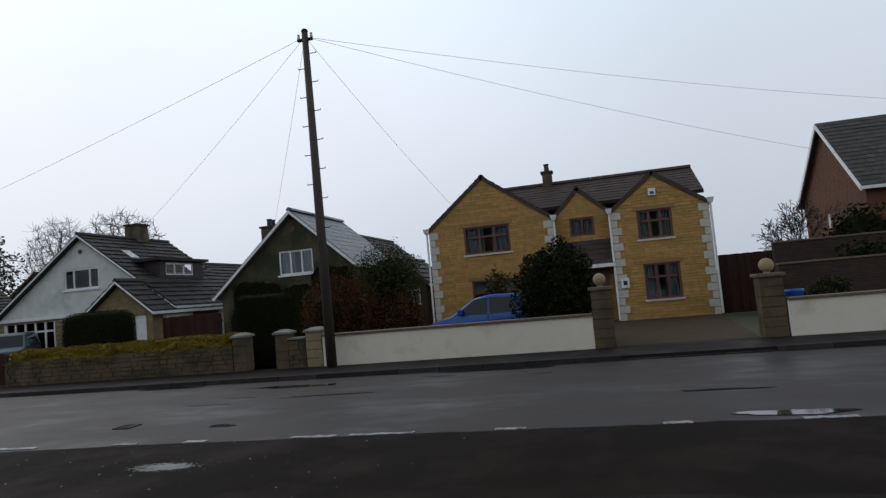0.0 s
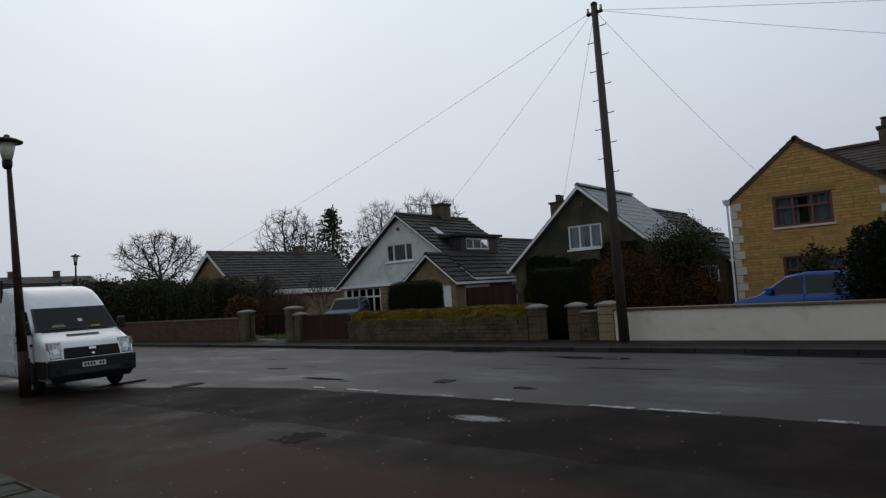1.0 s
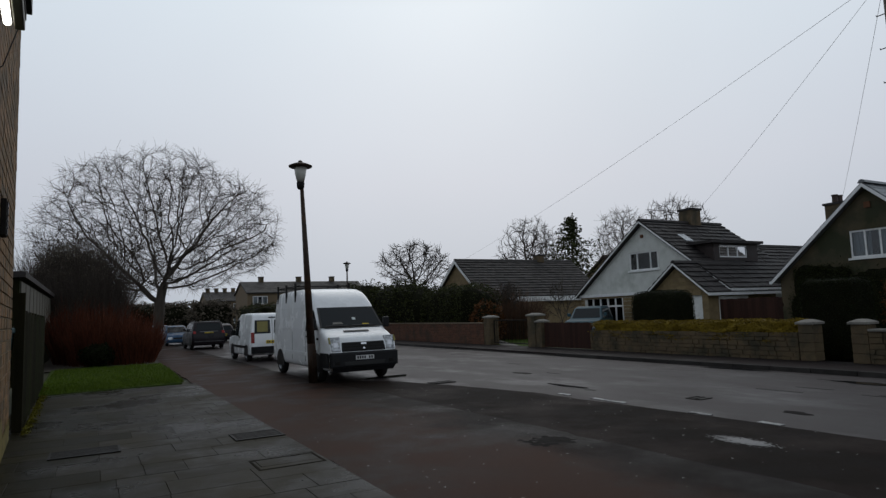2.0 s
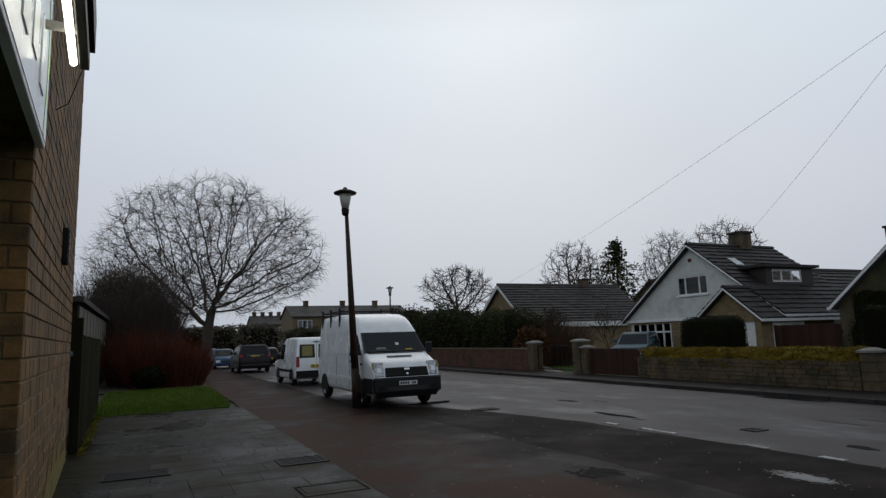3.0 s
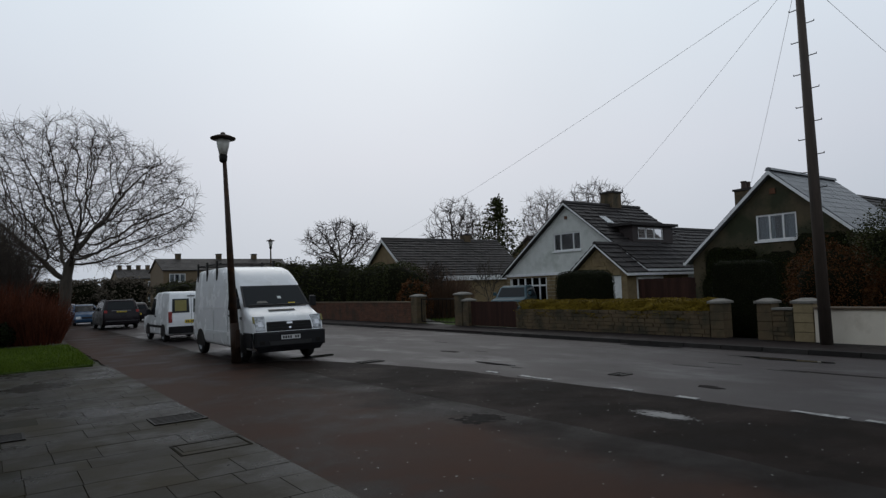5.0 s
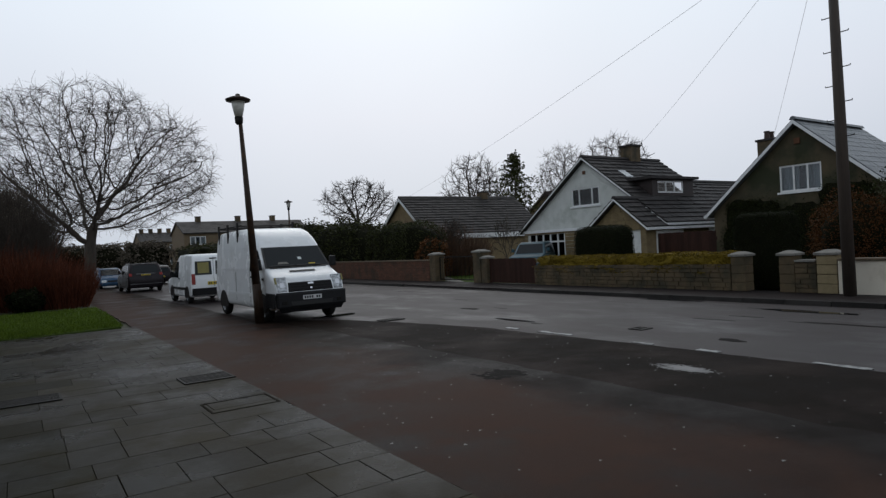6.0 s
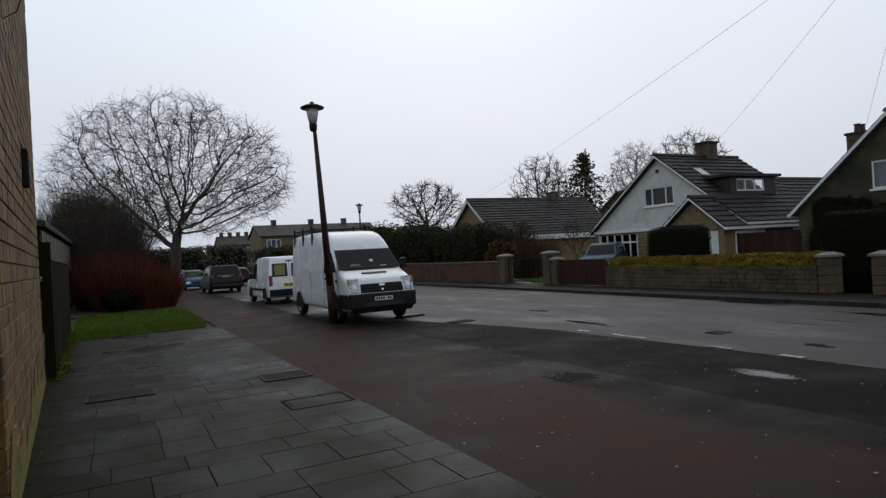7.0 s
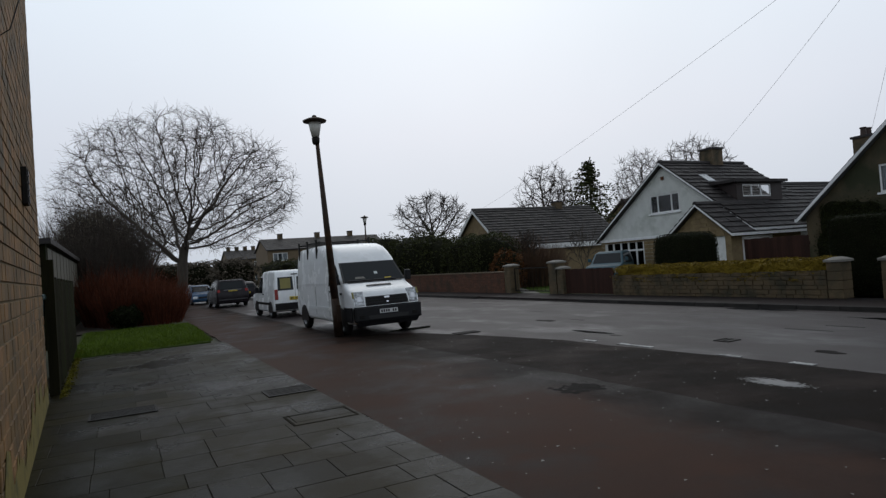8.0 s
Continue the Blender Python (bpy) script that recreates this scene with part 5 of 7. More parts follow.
# ---------------------------------------------------------------- vehicles, drawn in true metres
MB.k = 1.0


def shell(prof, width, zb, tumble, rnd=0.07):
    """Body shell: a side outline (x, z) carried across the width with rounded edges and sides that lean in above zb."""
    mb = MB()
    xs, zs = [p[0] for p in prof], [p[1] for p in prof]
    cx, cz = (min(xs) + max(xs)) / 2, (min(zs) + max(zs)) / 2
    lx, lz, zt = (max(xs) - min(xs)) / 2, (max(zs) - min(zs)) / 2, max(zs)
    secs = []
    for q in range(6):
        a = math.pi / 2 * q / 5
        secs.append((1 - rnd * 2 / width * (1 - math.sin(a)), rnd * (1 - math.cos(a))))
    left = [(f, i) for f, i in secs[::-1]]
    rows = [(-f, i) for f, i in left] + [(0, 0)] + [(f, i) for f, i in left[::-1]]
    n = len(prof)
    for f, ins in rows:
        for x, z in prof:
            x2, z2 = cx + (x - cx) * (1 - ins / lx), cz + (z - cz) * (1 - ins / lz)
            t = 1 - tumble * max(0, z - zb) / (zt - zb)
            mb.v.append((x2, f * width / 2 * t, z2))
    for j in range(len(rows) - 1):
        for k in range(n):
            a, b = j * n + k, j * n + (k + 1) % n
            mb.f.append((a, b, b + n, a + n))
    mb.f.append(tuple(range(n - 1, -1, -1)))
    mb.f.append(tuple((len(rows) - 1) * n + k for k in range(n)))
    return mb


def loft(stations, half, n=8.0, k=40):
    """Body skin through rounded cross sections. stations: (x, bottom, top, width factor); half(z): half width at a height."""
    mb = MB()
    for x, z0, z1, f in stations:
        for q in range(k):
            a = 2 * math.pi * (q + .5) / k
            c, d = math.cos(a), math.sin(a)
            z = (z0 + z1) / 2 + (z1 - z0) / 2 * math.copysign(abs(d) ** (2 / n), d)
            mb.v.append((x, half(z) * f * math.copysign(abs(c) ** (2 / n), c), z))
    for j in range(len(stations) - 1):
        for q in range(k):
            a, b = j * k + q, j * k + (q + 1) % k
            mb.f.append((a, b, b + k, a + k))
    mb.f.append(tuple(range(k - 1, -1, -1)))
    mb.f.append(tuple((len(stations) - 1) * k + q for q in range(k)))
    return mb


def wheel(parent, x, y, r, w, rim_m, side):
    wh_ = new("wheel")
    wh_.parent = parent
    wh_.matrix_basis = pose(x, y, r)
    k = 28
    ty = MB()
    pr = [(r * .62, -w / 2), (r * .9, -w / 2), (r * .985, -w * .36), (r, -w * .2), (r, w * .2), (r * .985, w * .36), (r * .9, w / 2), (r * .62, w / 2)]
    for rr, yy in pr:
        for q in range(k):
            a = 2 * math.pi * q / k
            ty.v.append((rr * math.cos(a), yy, rr * math.sin(a)))
    for j in range(len(pr) - 1):
        for q in range(k):
            a, b = j * k + q, j * k + (q + 1) % k
            ty.f.append((a, a + k, b + k, b))
    part("tyre", ty, M["rubber"], wh_, smooth=True)
    rm = MB()
    s = side
    rings = [(r * .63, s * w * .46), (r * .60, s * w * .40), (r * .52, s * w * .22), (r * .24, s * w * .30), (r * .16, s * w * .44), (.001, s * w * .45)]
    for rr, yy in rings:
        for q in range(k):
            a = 2 * math.pi * q / k
            rm.v.append((rr * math.cos(a), yy, rr * math.sin(a)))
    for j in range(len(rings) - 1):
        for q in range(k):
            if j == 2 and q % 4 == 0:
                continue
            a, b = j * k + q, j * k + (q + 1) % k
            rm.f.append((a, b, b + k, a + k))
    part("rim", rm, rim_m, wh_)
    return wh_


def vehicle(name, label, at, rz, prof, width, zb, tumble, paint, axles, wr, glass, sides, rnd=.07, extras=None, rim="rim", front=None, rear=None, category="car", group="parked vehicles", skin=None):
    """Vehicle heading along +x in its own space. glass: (p, q, f0, f1, half0, half1, name) on the outline;
    sides: outlines (x, z) of side windows."""
    t = thing(name, label, category, at, rz, group)
    part("body", skin or shell(prof, width, zb, tumble, rnd), paint, t, smooth=True)
    zt = max(p[1] for p in prof)
    yat = lambda z: width / 2 * (1 - tumble * max(0, z - zb) / (zt - zb))

    def panel(p, q, f0, f1, h0, h1, off=.012, th=.01, shift=0.0):
        p, q = Vector((p[0], 0, p[1])), Vector((q[0], 0, q[1]))
        d = (q - p).normalized()
        nrm = Vector((d.z, 0, -d.x))
        c = Vector((sum(a[0] for a in prof) / len(prof), 0, sum(a[1] for a in prof) / len(prof)))
        if nrm.dot(p - c) < 0:
            nrm = -nrm
        a, b = p.lerp(q, f0), p.lerp(q, f1)
        o = [(a, shift - h0), (a, shift + h0), (b, shift + h1), (b, shift - h1)]
        mb = MB()
        return mb.solid([v + nrm * (off - th) + Vector((0, y, 0)) for v, y in o], [v + nrm * off + Vector((0, y, 0)) for v, y in o])

    for p, q, f0, f1, h0, h1, nm in glass:
        part(nm, panel(p, q, f0, f1, h0, h1), M["cargls"], t)
    for o in sides:
        for s in (-1, 1):
            mb = MB()
            mb.solid([(x, s * (yat(z) - .005), z) for x, z in o], [(x, s * (yat(z) + .008), z) for x, z in o])
            part("side_window", mb, M["cargls"], t)
    for x in axles:
        for s in (-1, 1):
            wheel(t, x, s * (width / 2 - .10), wr, .2, M[rim], s)
            ra = wr * 1.2
            o = [(x + ra * math.cos(math.pi * q / 14), wr + ra * math.sin(math.pi * q / 14)) for q in range(15)]
            o = [(x + ra, wr * .75)] + o + [(x - ra, wr * .75)]
            ar = MB().solid([(a, s * (width / 2 - .03), b) for a, b in o], [(a, s * (width / 2 + .004), b) for a, b in o])
            part("wheel_arch", ar, M["ink"], t)
    if extras:
        extras(t, panel, yat)
    return t


def plate(t, panel, p, q, f0, f1, m, shift=0.0, out=.035):
    pl = part("number_plate", panel(p, q, f0, f1, .26, .26, out, .03, shift), m, t)
    for k in range(7):
        if k == 4:
            continue
        part("plate_bar", panel(p, q, f0 + (f1 - f0) * .2, f0 + (f1 - f0) * .8, .022, .022, out + .003, .002, shift - .2 + k * .066), M["ink"], pl)


# --- long white high-roof van
W0, W1 = (-.78, 1.44), (-1.34, 2.0)
B0, B1 = (.03, .41), (.02, .80)
van_prof = [(-.08, .30), B0, B1, (-.04, 1.06), (-.15, 1.18), W0, W1, (-1.72, 2.34), (-2.1, 2.53), (-2.6, 2.59), (-4.0, 2.60), (-5.4, 2.57), (-5.55, 2.45), (-5.62, 1.9), (-5.66, 1.1), (-5.66, .5), (-5.55, .36), (-4.6, .32), (-1.0, .30)]


van_skin = loft([(.075, .46, .70, .80), (.05, .41, .78, .90), (.0, .36, .93, .945), (-.06, .33, 1.07, .965), (-.16, .32, 1.18, .98), (-.40, .31, 1.27, .992),
                 (-.76, .30, 1.42, 1.0), (-1.05, .30, 1.71, 1.0), (-1.34, .30, 2.0, 1.0), (-1.52, .30, 2.18, 1.0), (-1.74, .30, 2.35, 1.0), (-1.98, .30, 2.48, 1.0),
                 (-2.3, .30, 2.56, 1.0), (-2.9, .31, 2.60, 1.0), (-4.0, .31, 2.605, 1.0), (-5.3, .33, 2.58, 1.0), (-5.52, .36, 2.53, .99), (-5.63, .42, 2.42, .965), (-5.66, .5, 2.3, .93)],
                lambda z: .985 * (1 - .14 * max(0, z - 1.15) / 1.45), 13.0, 56)


def van_extras(t, panel, yat):
    part("front_bumper", panel((.03, .39), B1, 0, 1, .955, .965, .07, .14), M["plastic"], t, bevel=.05)
    part("bumper_sill", panel((-.02, .30), (.03, .42), 0, 1, .84, .9, .05, .1), M["plastic"], t)
    part("grille", panel(B1, (-.06, 1.07), 0, .92, .63, .60, .035, .05), M["plastic"], t, bevel=.02)
    for k in range(3):
        f = .12 + k * .26
        part("grille_bar", panel(B1, (-.06, 1.07), f, f + .10, .58, .57, .05, .02), M["iron"], t)
    part("badge", panel(B1, (-.06, 1.07), .60, .84, .08, .08, .054, .02), M["chrome"], t, bevel=.01)
    part("tow_cover", panel(B1, (-.06, 1.07), .2, .36, .03, .03, .052, .02), M["chrome"], t)
    for s in (-1, 1):
        part("headlamp", panel((.02, .80), (-.14, 1.20), .02, .98, .13, .15, .035, .09, s * .775), M["headlamp"], t, bevel=.025)
        part("lamp_bulb", panel((.02, .80), (-.14, 1.20), .3, .62, .06, .06, .04, .01, s * .775), M["chrome"], t)
        part("bumper_corner", MB().box(-.62, .0, s * .99 - .03, s * .99 + .02, .40, .79), M["plastic"], t, bevel=.02)
        part("side_moulding", MB().box(-4.3, -1.5, s * .985 - .012, s * .985 + .012, .66, .76), M["vanwhite"], t)
        mir = part("door_mirror", MB().box(-1.02, -.86, s * 1.0 if s > 0 else s * 1.17, s * 1.17 if s > 0 else s * 1.0, 1.40, 1.70), M["plastic"], t, bevel=.04)
        part("mirror_glass", MB().box(-1.026, -1.02, min(s * 1.03, s * 1.15), max(s * 1.03, s * 1.15), 1.44, 1.66), M["chrome"], mir)
        part("wing_vent", MB().box(-.95, -.82, s * .985 - .01, s * .985 + .008, 1.12, 1.18), M["plastic"], t)
        for x in (-1.98, -3.3):
            part("door_seam", MB().box(x - .006, x + .006, s * .985 - .004, s * .985 + .003, .5, 1.35), M["cable"], t)
        part("door_handle", MB().box(-1.9, -1.72, s * .985 - .01, s * .985 + .02, 1.18, 1.23), M["plastic"], t)
        for z in (2.02, 1.42):
            part("body_crease", MB().box(-5.5, -2.05, s * yat(z) - .006, s * yat(z) + .006, z, z + .014), M["vanwhite"], t)
    part("lower_grille", panel((.03, .39), B1, .16, .40, .55, .58, .078, .02), M["ink"], t)
    for s in (-1, 1):
        part("fog_lamp", panel((.03, .39), B1, .22, .46, .07, .07, .078, .02, s * .76), M["iron"], t, bevel=.01)
        part("indicator", panel((-.04, 1.0), (-.14, 1.20), .1, .9, .025, .02, .04, .03, s * .93), M["plate_y2"], t)
    part("bonnet_slot", panel((-.15, 1.18), W0, .52, .64, .36, .36, .012, .012), M["ink"], t)
    part("screen_seal", panel(W0, W1, .0, 1.0, .93, .84, .008, .01), M["ink"], t)
    part("scuttle", panel((-.15, 1.18), W0, .93, 1.0, .80, .82, .014, .012), M["plastic"], t)
    for s in (-.45, .3):
        part("wiper", panel(W0, W1, .03, .08, .38, .30, .03, .012, s), M["ink"], t)
    part("dash_paper", panel(W0, W1, .06, .14, .10, .10, .016, .003, .42), M["plate_y"], t)
    part("dash_clutter", panel(W0, W1, .14, .24, .16, .12, .016, .003, -.40), M["capstone"], t)
    part("screen_paper", panel(W0, W1, .34, .46, .05, .05, .016, .003, .12), M["sign_letter"], t)
    plate(t, panel, (.03, .38), B1, .50, .76, M["plate_w"], 0.0, .075)
    rack = new("roof_rack")
    rack.parent = t
    for s in (-1, 1):
        part("rack_rail", MB().tube([(-3.1, s * .80, 2.72), (-5.4, s * .80, 2.72)], [.018, .018], 6), M["iron"], rack)
    for x in (-3.3, -4.3, -5.3):
        part("rack_bar", MB().tube([(x, -.84, 2.70), (x, .84, 2.70)], [.02, .02], 6), M["iron"], rack)
        for s in (-1, 1):
            part("rack_stay", MB().box(x - .05, x + .05, s * .87 - .02, s * .87 + .02, 2.22, 2.80), M["iron"], rack)


vehicle("van", "long white high-roof panel van parked beside the lamp", (5.49, 13.86, 0), -89.6, van_prof, 1.97, 1.15, .14, M["vanwhite"], (-.93, -4.68), .35,
        [(W0, W1, .03, .97, .87, .79, "windscreen")],
        [[(-.92, 1.40), (-2.0, 1.36), (-2.0, 1.96), (-1.40, 1.94)]], .10, van_extras, category="van", skin=van_skin)

# --- small white van seen from behind
cn_prof = [(2.05, .3), (2.14, .45), (2.12, .75), (2.0, .92), (1.15, 1.08), (.45, 1.82), (.1, 1.97), (-.8, 2.0), (-1.95, 1.97), (-2.08, 1.84), (-2.14, .95), (-2.16, .6), (-2.14, .34), (-2.0, .26), (1.9, .24)]


def cn_extras(t, panel, yat):
    part("rear_bumper", panel((-2.14, .34), (-2.16, .62), 0, 1, .86, .86, .05, .1), M["plastic"], t, bevel=.02)
    part("rear_window", panel((-2.14, .95), (-2.08, 1.84), .22, .84, .33, .31, .012, .01, .40), M["cargls"], t)
    part("rear_window", panel((-2.14, .95), (-2.08, 1.84), .22, .84, .33, .31, .012, .01, -.40), M["cargls"], t)
    for s in (-.40, .40):
        part("load_panel", panel((-2.14, .95), (-2.08, 1.84), .30, .78, .22, .22, .016, .002, s), M["plate_y2"], t, "yellowish panel behind the glass")
    part("brake_light", panel((-2.14, .95), (-2.08, 1.84), .93, .98, .14, .14, .014, .01), M["ink"], t)
    part("door_gap", panel((-2.15, .65), (-2.08, 1.86), 0, 1, .006, .006, .01, .01), M["ink"], t)
    for s in (-1, 1):
        part("tail_lamp", panel((-2.14, .95), (-2.08, 1.84), -.2, .28, .07, .07, .02, .03, s * .80), M["redlens"], t, bevel=.01)
        part("door_mirror", MB().box(.75, .9, s * .9 if s > 0 else s * 1.05, s * 1.05 if s > 0 else s * .9, 1.05, 1.3), M["plastic"], t, bevel=.02)
        part("side_moulding", MB().box(-1.3, 1.2, s * .895 - .01, s * .895 + .012, .55, .65), M["plastic"], t)
        part("door_handle", MB().box(-.2, 0, s * .895 - .01, s * .895 + .02, .98, 1.02), M["plastic"], t)
    plate(t, panel, (-2.15, .62), (-2.14, .95), .35, .75, M["plate_y"])


vehicle("van", "small white van parked with its rear door showing", (5.61, 24.9, 0), 91, cn_prof, 1.79, .95, .12, M["vanwhite"], (1.3, -1.36), .32, [((1.15, 1.08), (.45, 1.82), .05, .95, .72, .62, "windscreen")],
        [[(1.0, 1.06), (.1, 1.04), (.1, 1.72), (.5, 1.72)]], .1, cn_extras, category="van")

# --- cars
mpv_prof = [(2.2, .3), (2.28, .5), (2.2, .78), (1.9, .92), (1.2, 1.05), (.35, 1.62), (-.2, 1.72), (-1.5, 1.72), (-1.95, 1.66), (-2.2, 1.12), (-2.3, .95), (-2.33, .55), (-2.28, .32), (-2.0, .24), (2.0, .24)]
hatch_prof = [(1.95, .26), (2.02, .42), (1.96, .66), (1.6, .80), (1.0, .93), (.2, 1.38), (-.35, 1.46), (-1.1, 1.44), (-1.6, 1.30), (-1.9, .95), (-2.0, .8), (-2.02, .45), (-1.95, .26), (-1.8, .2), (1.8, .2)]
suv_prof = [(2.1, .4), (2.18, .6), (2.14, .9), (1.9, 1.02), (1.0, 1.12), (.35, 1.66), (-.2, 1.76), (-1.7, 1.74), (-2.0, 1.62), (-2.2, 1.1), (-2.22, .55), (-2.1, .36), (1.9, .34)]


def car_extras(paint_name, wd, rear_seg, front_seg, lamp_z):
    def go(t, panel, yat):
        h = wd / 2
        part("rear_bumper", panel(*rear_seg[0], 0, 1, h * .92, h * .92, .03, .06), M[paint_name], t, bevel=.02)
        plate(t, panel, *rear_seg[1], .2, .6, M["plate_y"])
        part("front_bumper", panel(*front_seg[0], 0, 1, h * .92, h * .92, .03, .06), M[paint_name], t, bevel=.02)
        part("grille", panel(*front_seg[1], .25, .75, h * .45, h * .45, .02, .02), M["plastic"], t)
        for s in (-1, 1):
            part("tail_lamp", panel(*rear_seg[1], .1, 1.0, .08, .08, .018, .03, s * (h - .14)), M["redlens"], t)
            part("headlamp", panel(*front_seg[1], .15, .95, .17, .15, .018, .03, s * (h - .25)), M["headlamp"], t)
            part("door_mirror", MB().box(.55, .72, s * h if s > 0 else s * (h + .17), s * (h + .17) if s > 0 else s * h, lamp_z + .18, lamp_z + .36), M[paint_name], t, bevel=.03)
            part("door_seam", MB().box(-.28, -.265, s * h - .004, s * h + .003, .4, lamp_z + .15), M["ink"], t)
            part("sill_trim", MB().box(-1.2, 1.2, s * h - .02, s * h + .006, .27, .36), M["plastic"], t)
    return go


mpv_x = car_extras("cardark", 1.96, (((-2.28, .32), (-2.33, .55)), ((-2.3, .95), (-2.2, 1.12))), (((2.2, .3), (2.28, .5)), ((2.28, .5), (2.2, .78))), .95)
hatch_x = lambda p, w=1.7: car_extras(p, w, (((-1.95, .26), (-2.02, .45)), ((-2.02, .45), (-2.0, .8))), (((1.95, .26), (2.02, .42)), ((2.02, .42), (1.96, .66))), .85)
suv_x = car_extras("carpetrol", 1.78, (((-2.1, .36), (-2.22, .55)), ((-2.22, .6), (-2.2, 1.1))), (((2.1, .4), (2.18, .6)), ((2.18, .6), (2.14, .9))), 1.05)
def mpv_more(t, panel, yat):
    mpv_x(t, panel, yat)
    part("bright_strip", panel((-2.3, .95), (-2.2, 1.12), .72, .86, .52, .52, .02, .012), M["rim"], t)
    part("bumper_strip", panel((-2.28, .32), (-2.33, .55), .70, .86, .86, .86, .036, .01), M["rim"], t)
    part("screen_visor", panel((-1.95, 1.66), (-1.5, 1.72), .0, .3, .62, .6, .02, .02), M["cardark"], t)
    for s in (-1, 1):
        part("roof_rail", MB().tube([(.2, s * .74, 1.71), (.0, s * .74, 1.77), (-1.5, s * .74, 1.77), (-1.75, s * .74, 1.70)], [.018] * 4, 6), M["plastic"], t)


mpv_glass = [((-2.2, 1.12), (-1.95, 1.66), .06, .9, .74, .66, "rear_window"), ((1.2, 1.05), (.35, 1.62), .05, .95, .74, .64, "windscreen")]
mpv_side = [[(1.0, 1.08), (.0, 1.06), (.0, 1.60), (.3, 1.58)], [(-.1, 1.06), (-1.1, 1.06), (-1.1, 1.62), (-.1, 1.62)], [(-1.2, 1.06), (-1.95, 1.1), (-1.75, 1.58), (-1.2, 1.62)]]
hatch_glass = [((1.0, .93), (.2, 1.38), .05, .95, .68, .58, "windscreen"), ((-1.6, 1.30), (-1.9, .95), .1, .9, .56, .62, "rear_window")]
hatch_side = [[(.8, .95), (-.25, .93), (-.25, 1.38), (.2, 1.33)], [(-.33, .93), (-1.3, .95), (-1.1, 1.36), (-.33, 1.39)]]
suv_glass = [((1.0, 1.12), (.35, 1.66), .05, .95, .74, .64, "windscreen"), ((-2.0, 1.62), (-2.2, 1.1), .1, .85, .62, .68, "rear_window")]
suv_side = [[(.85, 1.13), (-.2, 1.12), (-.2, 1.64), (.38, 1.62)], [(-.3, 1.12), (-1.15, 1.12), (-1.15, 1.64), (-.3, 1.65)], [(-1.25, 1.12), (-1.95, 1.15), (-1.8, 1.6), (-1.25, 1.64)]]
up = lambda z: z if z < .6 else .6 + (z - .6) * 1.2
tall_prof = [(x, up(z)) for x, z in hatch_prof]
tall_glass = [((a[0], up(a[1])), (b[0], up(b[1])), *c) for a, b, *c in hatch_glass]
tall_side = [[(x, up(z)) for x, z in o] for o in hatch_side]
vehicle("people_carrier", "dark grey people carrier parked along the road", (5.42, 37.9, 0), 90.5, mpv_prof, 1.96, .95, .16, M["cardark"], (1.45, -1.4), .33, mpv_glass, mpv_side, .12, mpv_more)
vehicle("hatchback", "dull blue hatchback parked facing the shops", (4.75, 45.5, 0), -88, hatch_prof, 1.7, .85, .2, M["carteal"], (1.25, -1.25), .3, hatch_glass, hatch_side, .12, hatch_x("carteal"))
vehicle("hatchback", "dark hatchback parked far along the road", (7.9, 47.5, 0), 90, hatch_prof, 1.7, .85, .2, M["cardark"], (1.25, -1.25), .3, hatch_glass, hatch_side, .12, hatch_x("cardark"))
vehicle("hatchback", "silver hatchback parked far along the road", (8.3, 56.0, 0), 90, hatch_prof, 1.7, .85, .2, M["carsilver"], (1.25, -1.25), .3, hatch_glass, hatch_side, .12, hatch_x("carsilver"))
vehicle("hatchback", "dark blue hatchback parked far along the road", (4.9, 58.0, 0), -88, hatch_prof, 1.7, .85, .2, M["carteal"], (1.25, -1.25), .3, hatch_glass, hatch_side, .12, hatch_x("carteal"))
vehicle("hatchback", "bright blue hatchback parked behind the white wall", (19.0, 3.35, .02), 88, tall_prof, 1.7, .85, .2, M["carblue"], (1.25, -1.25), .3, tall_glass, tall_side, .12, hatch_x("carblue"))
vehicle("estate_car", "dull blue estate car on the white house's drive", (20.6, 22.9, .02), 216, suv_prof, 1.78, 1.05, .18, M["carpetrol"], (1.35, -1.3), .34, suv_glass, suv_side, .12, suv_x)
MB.k = U

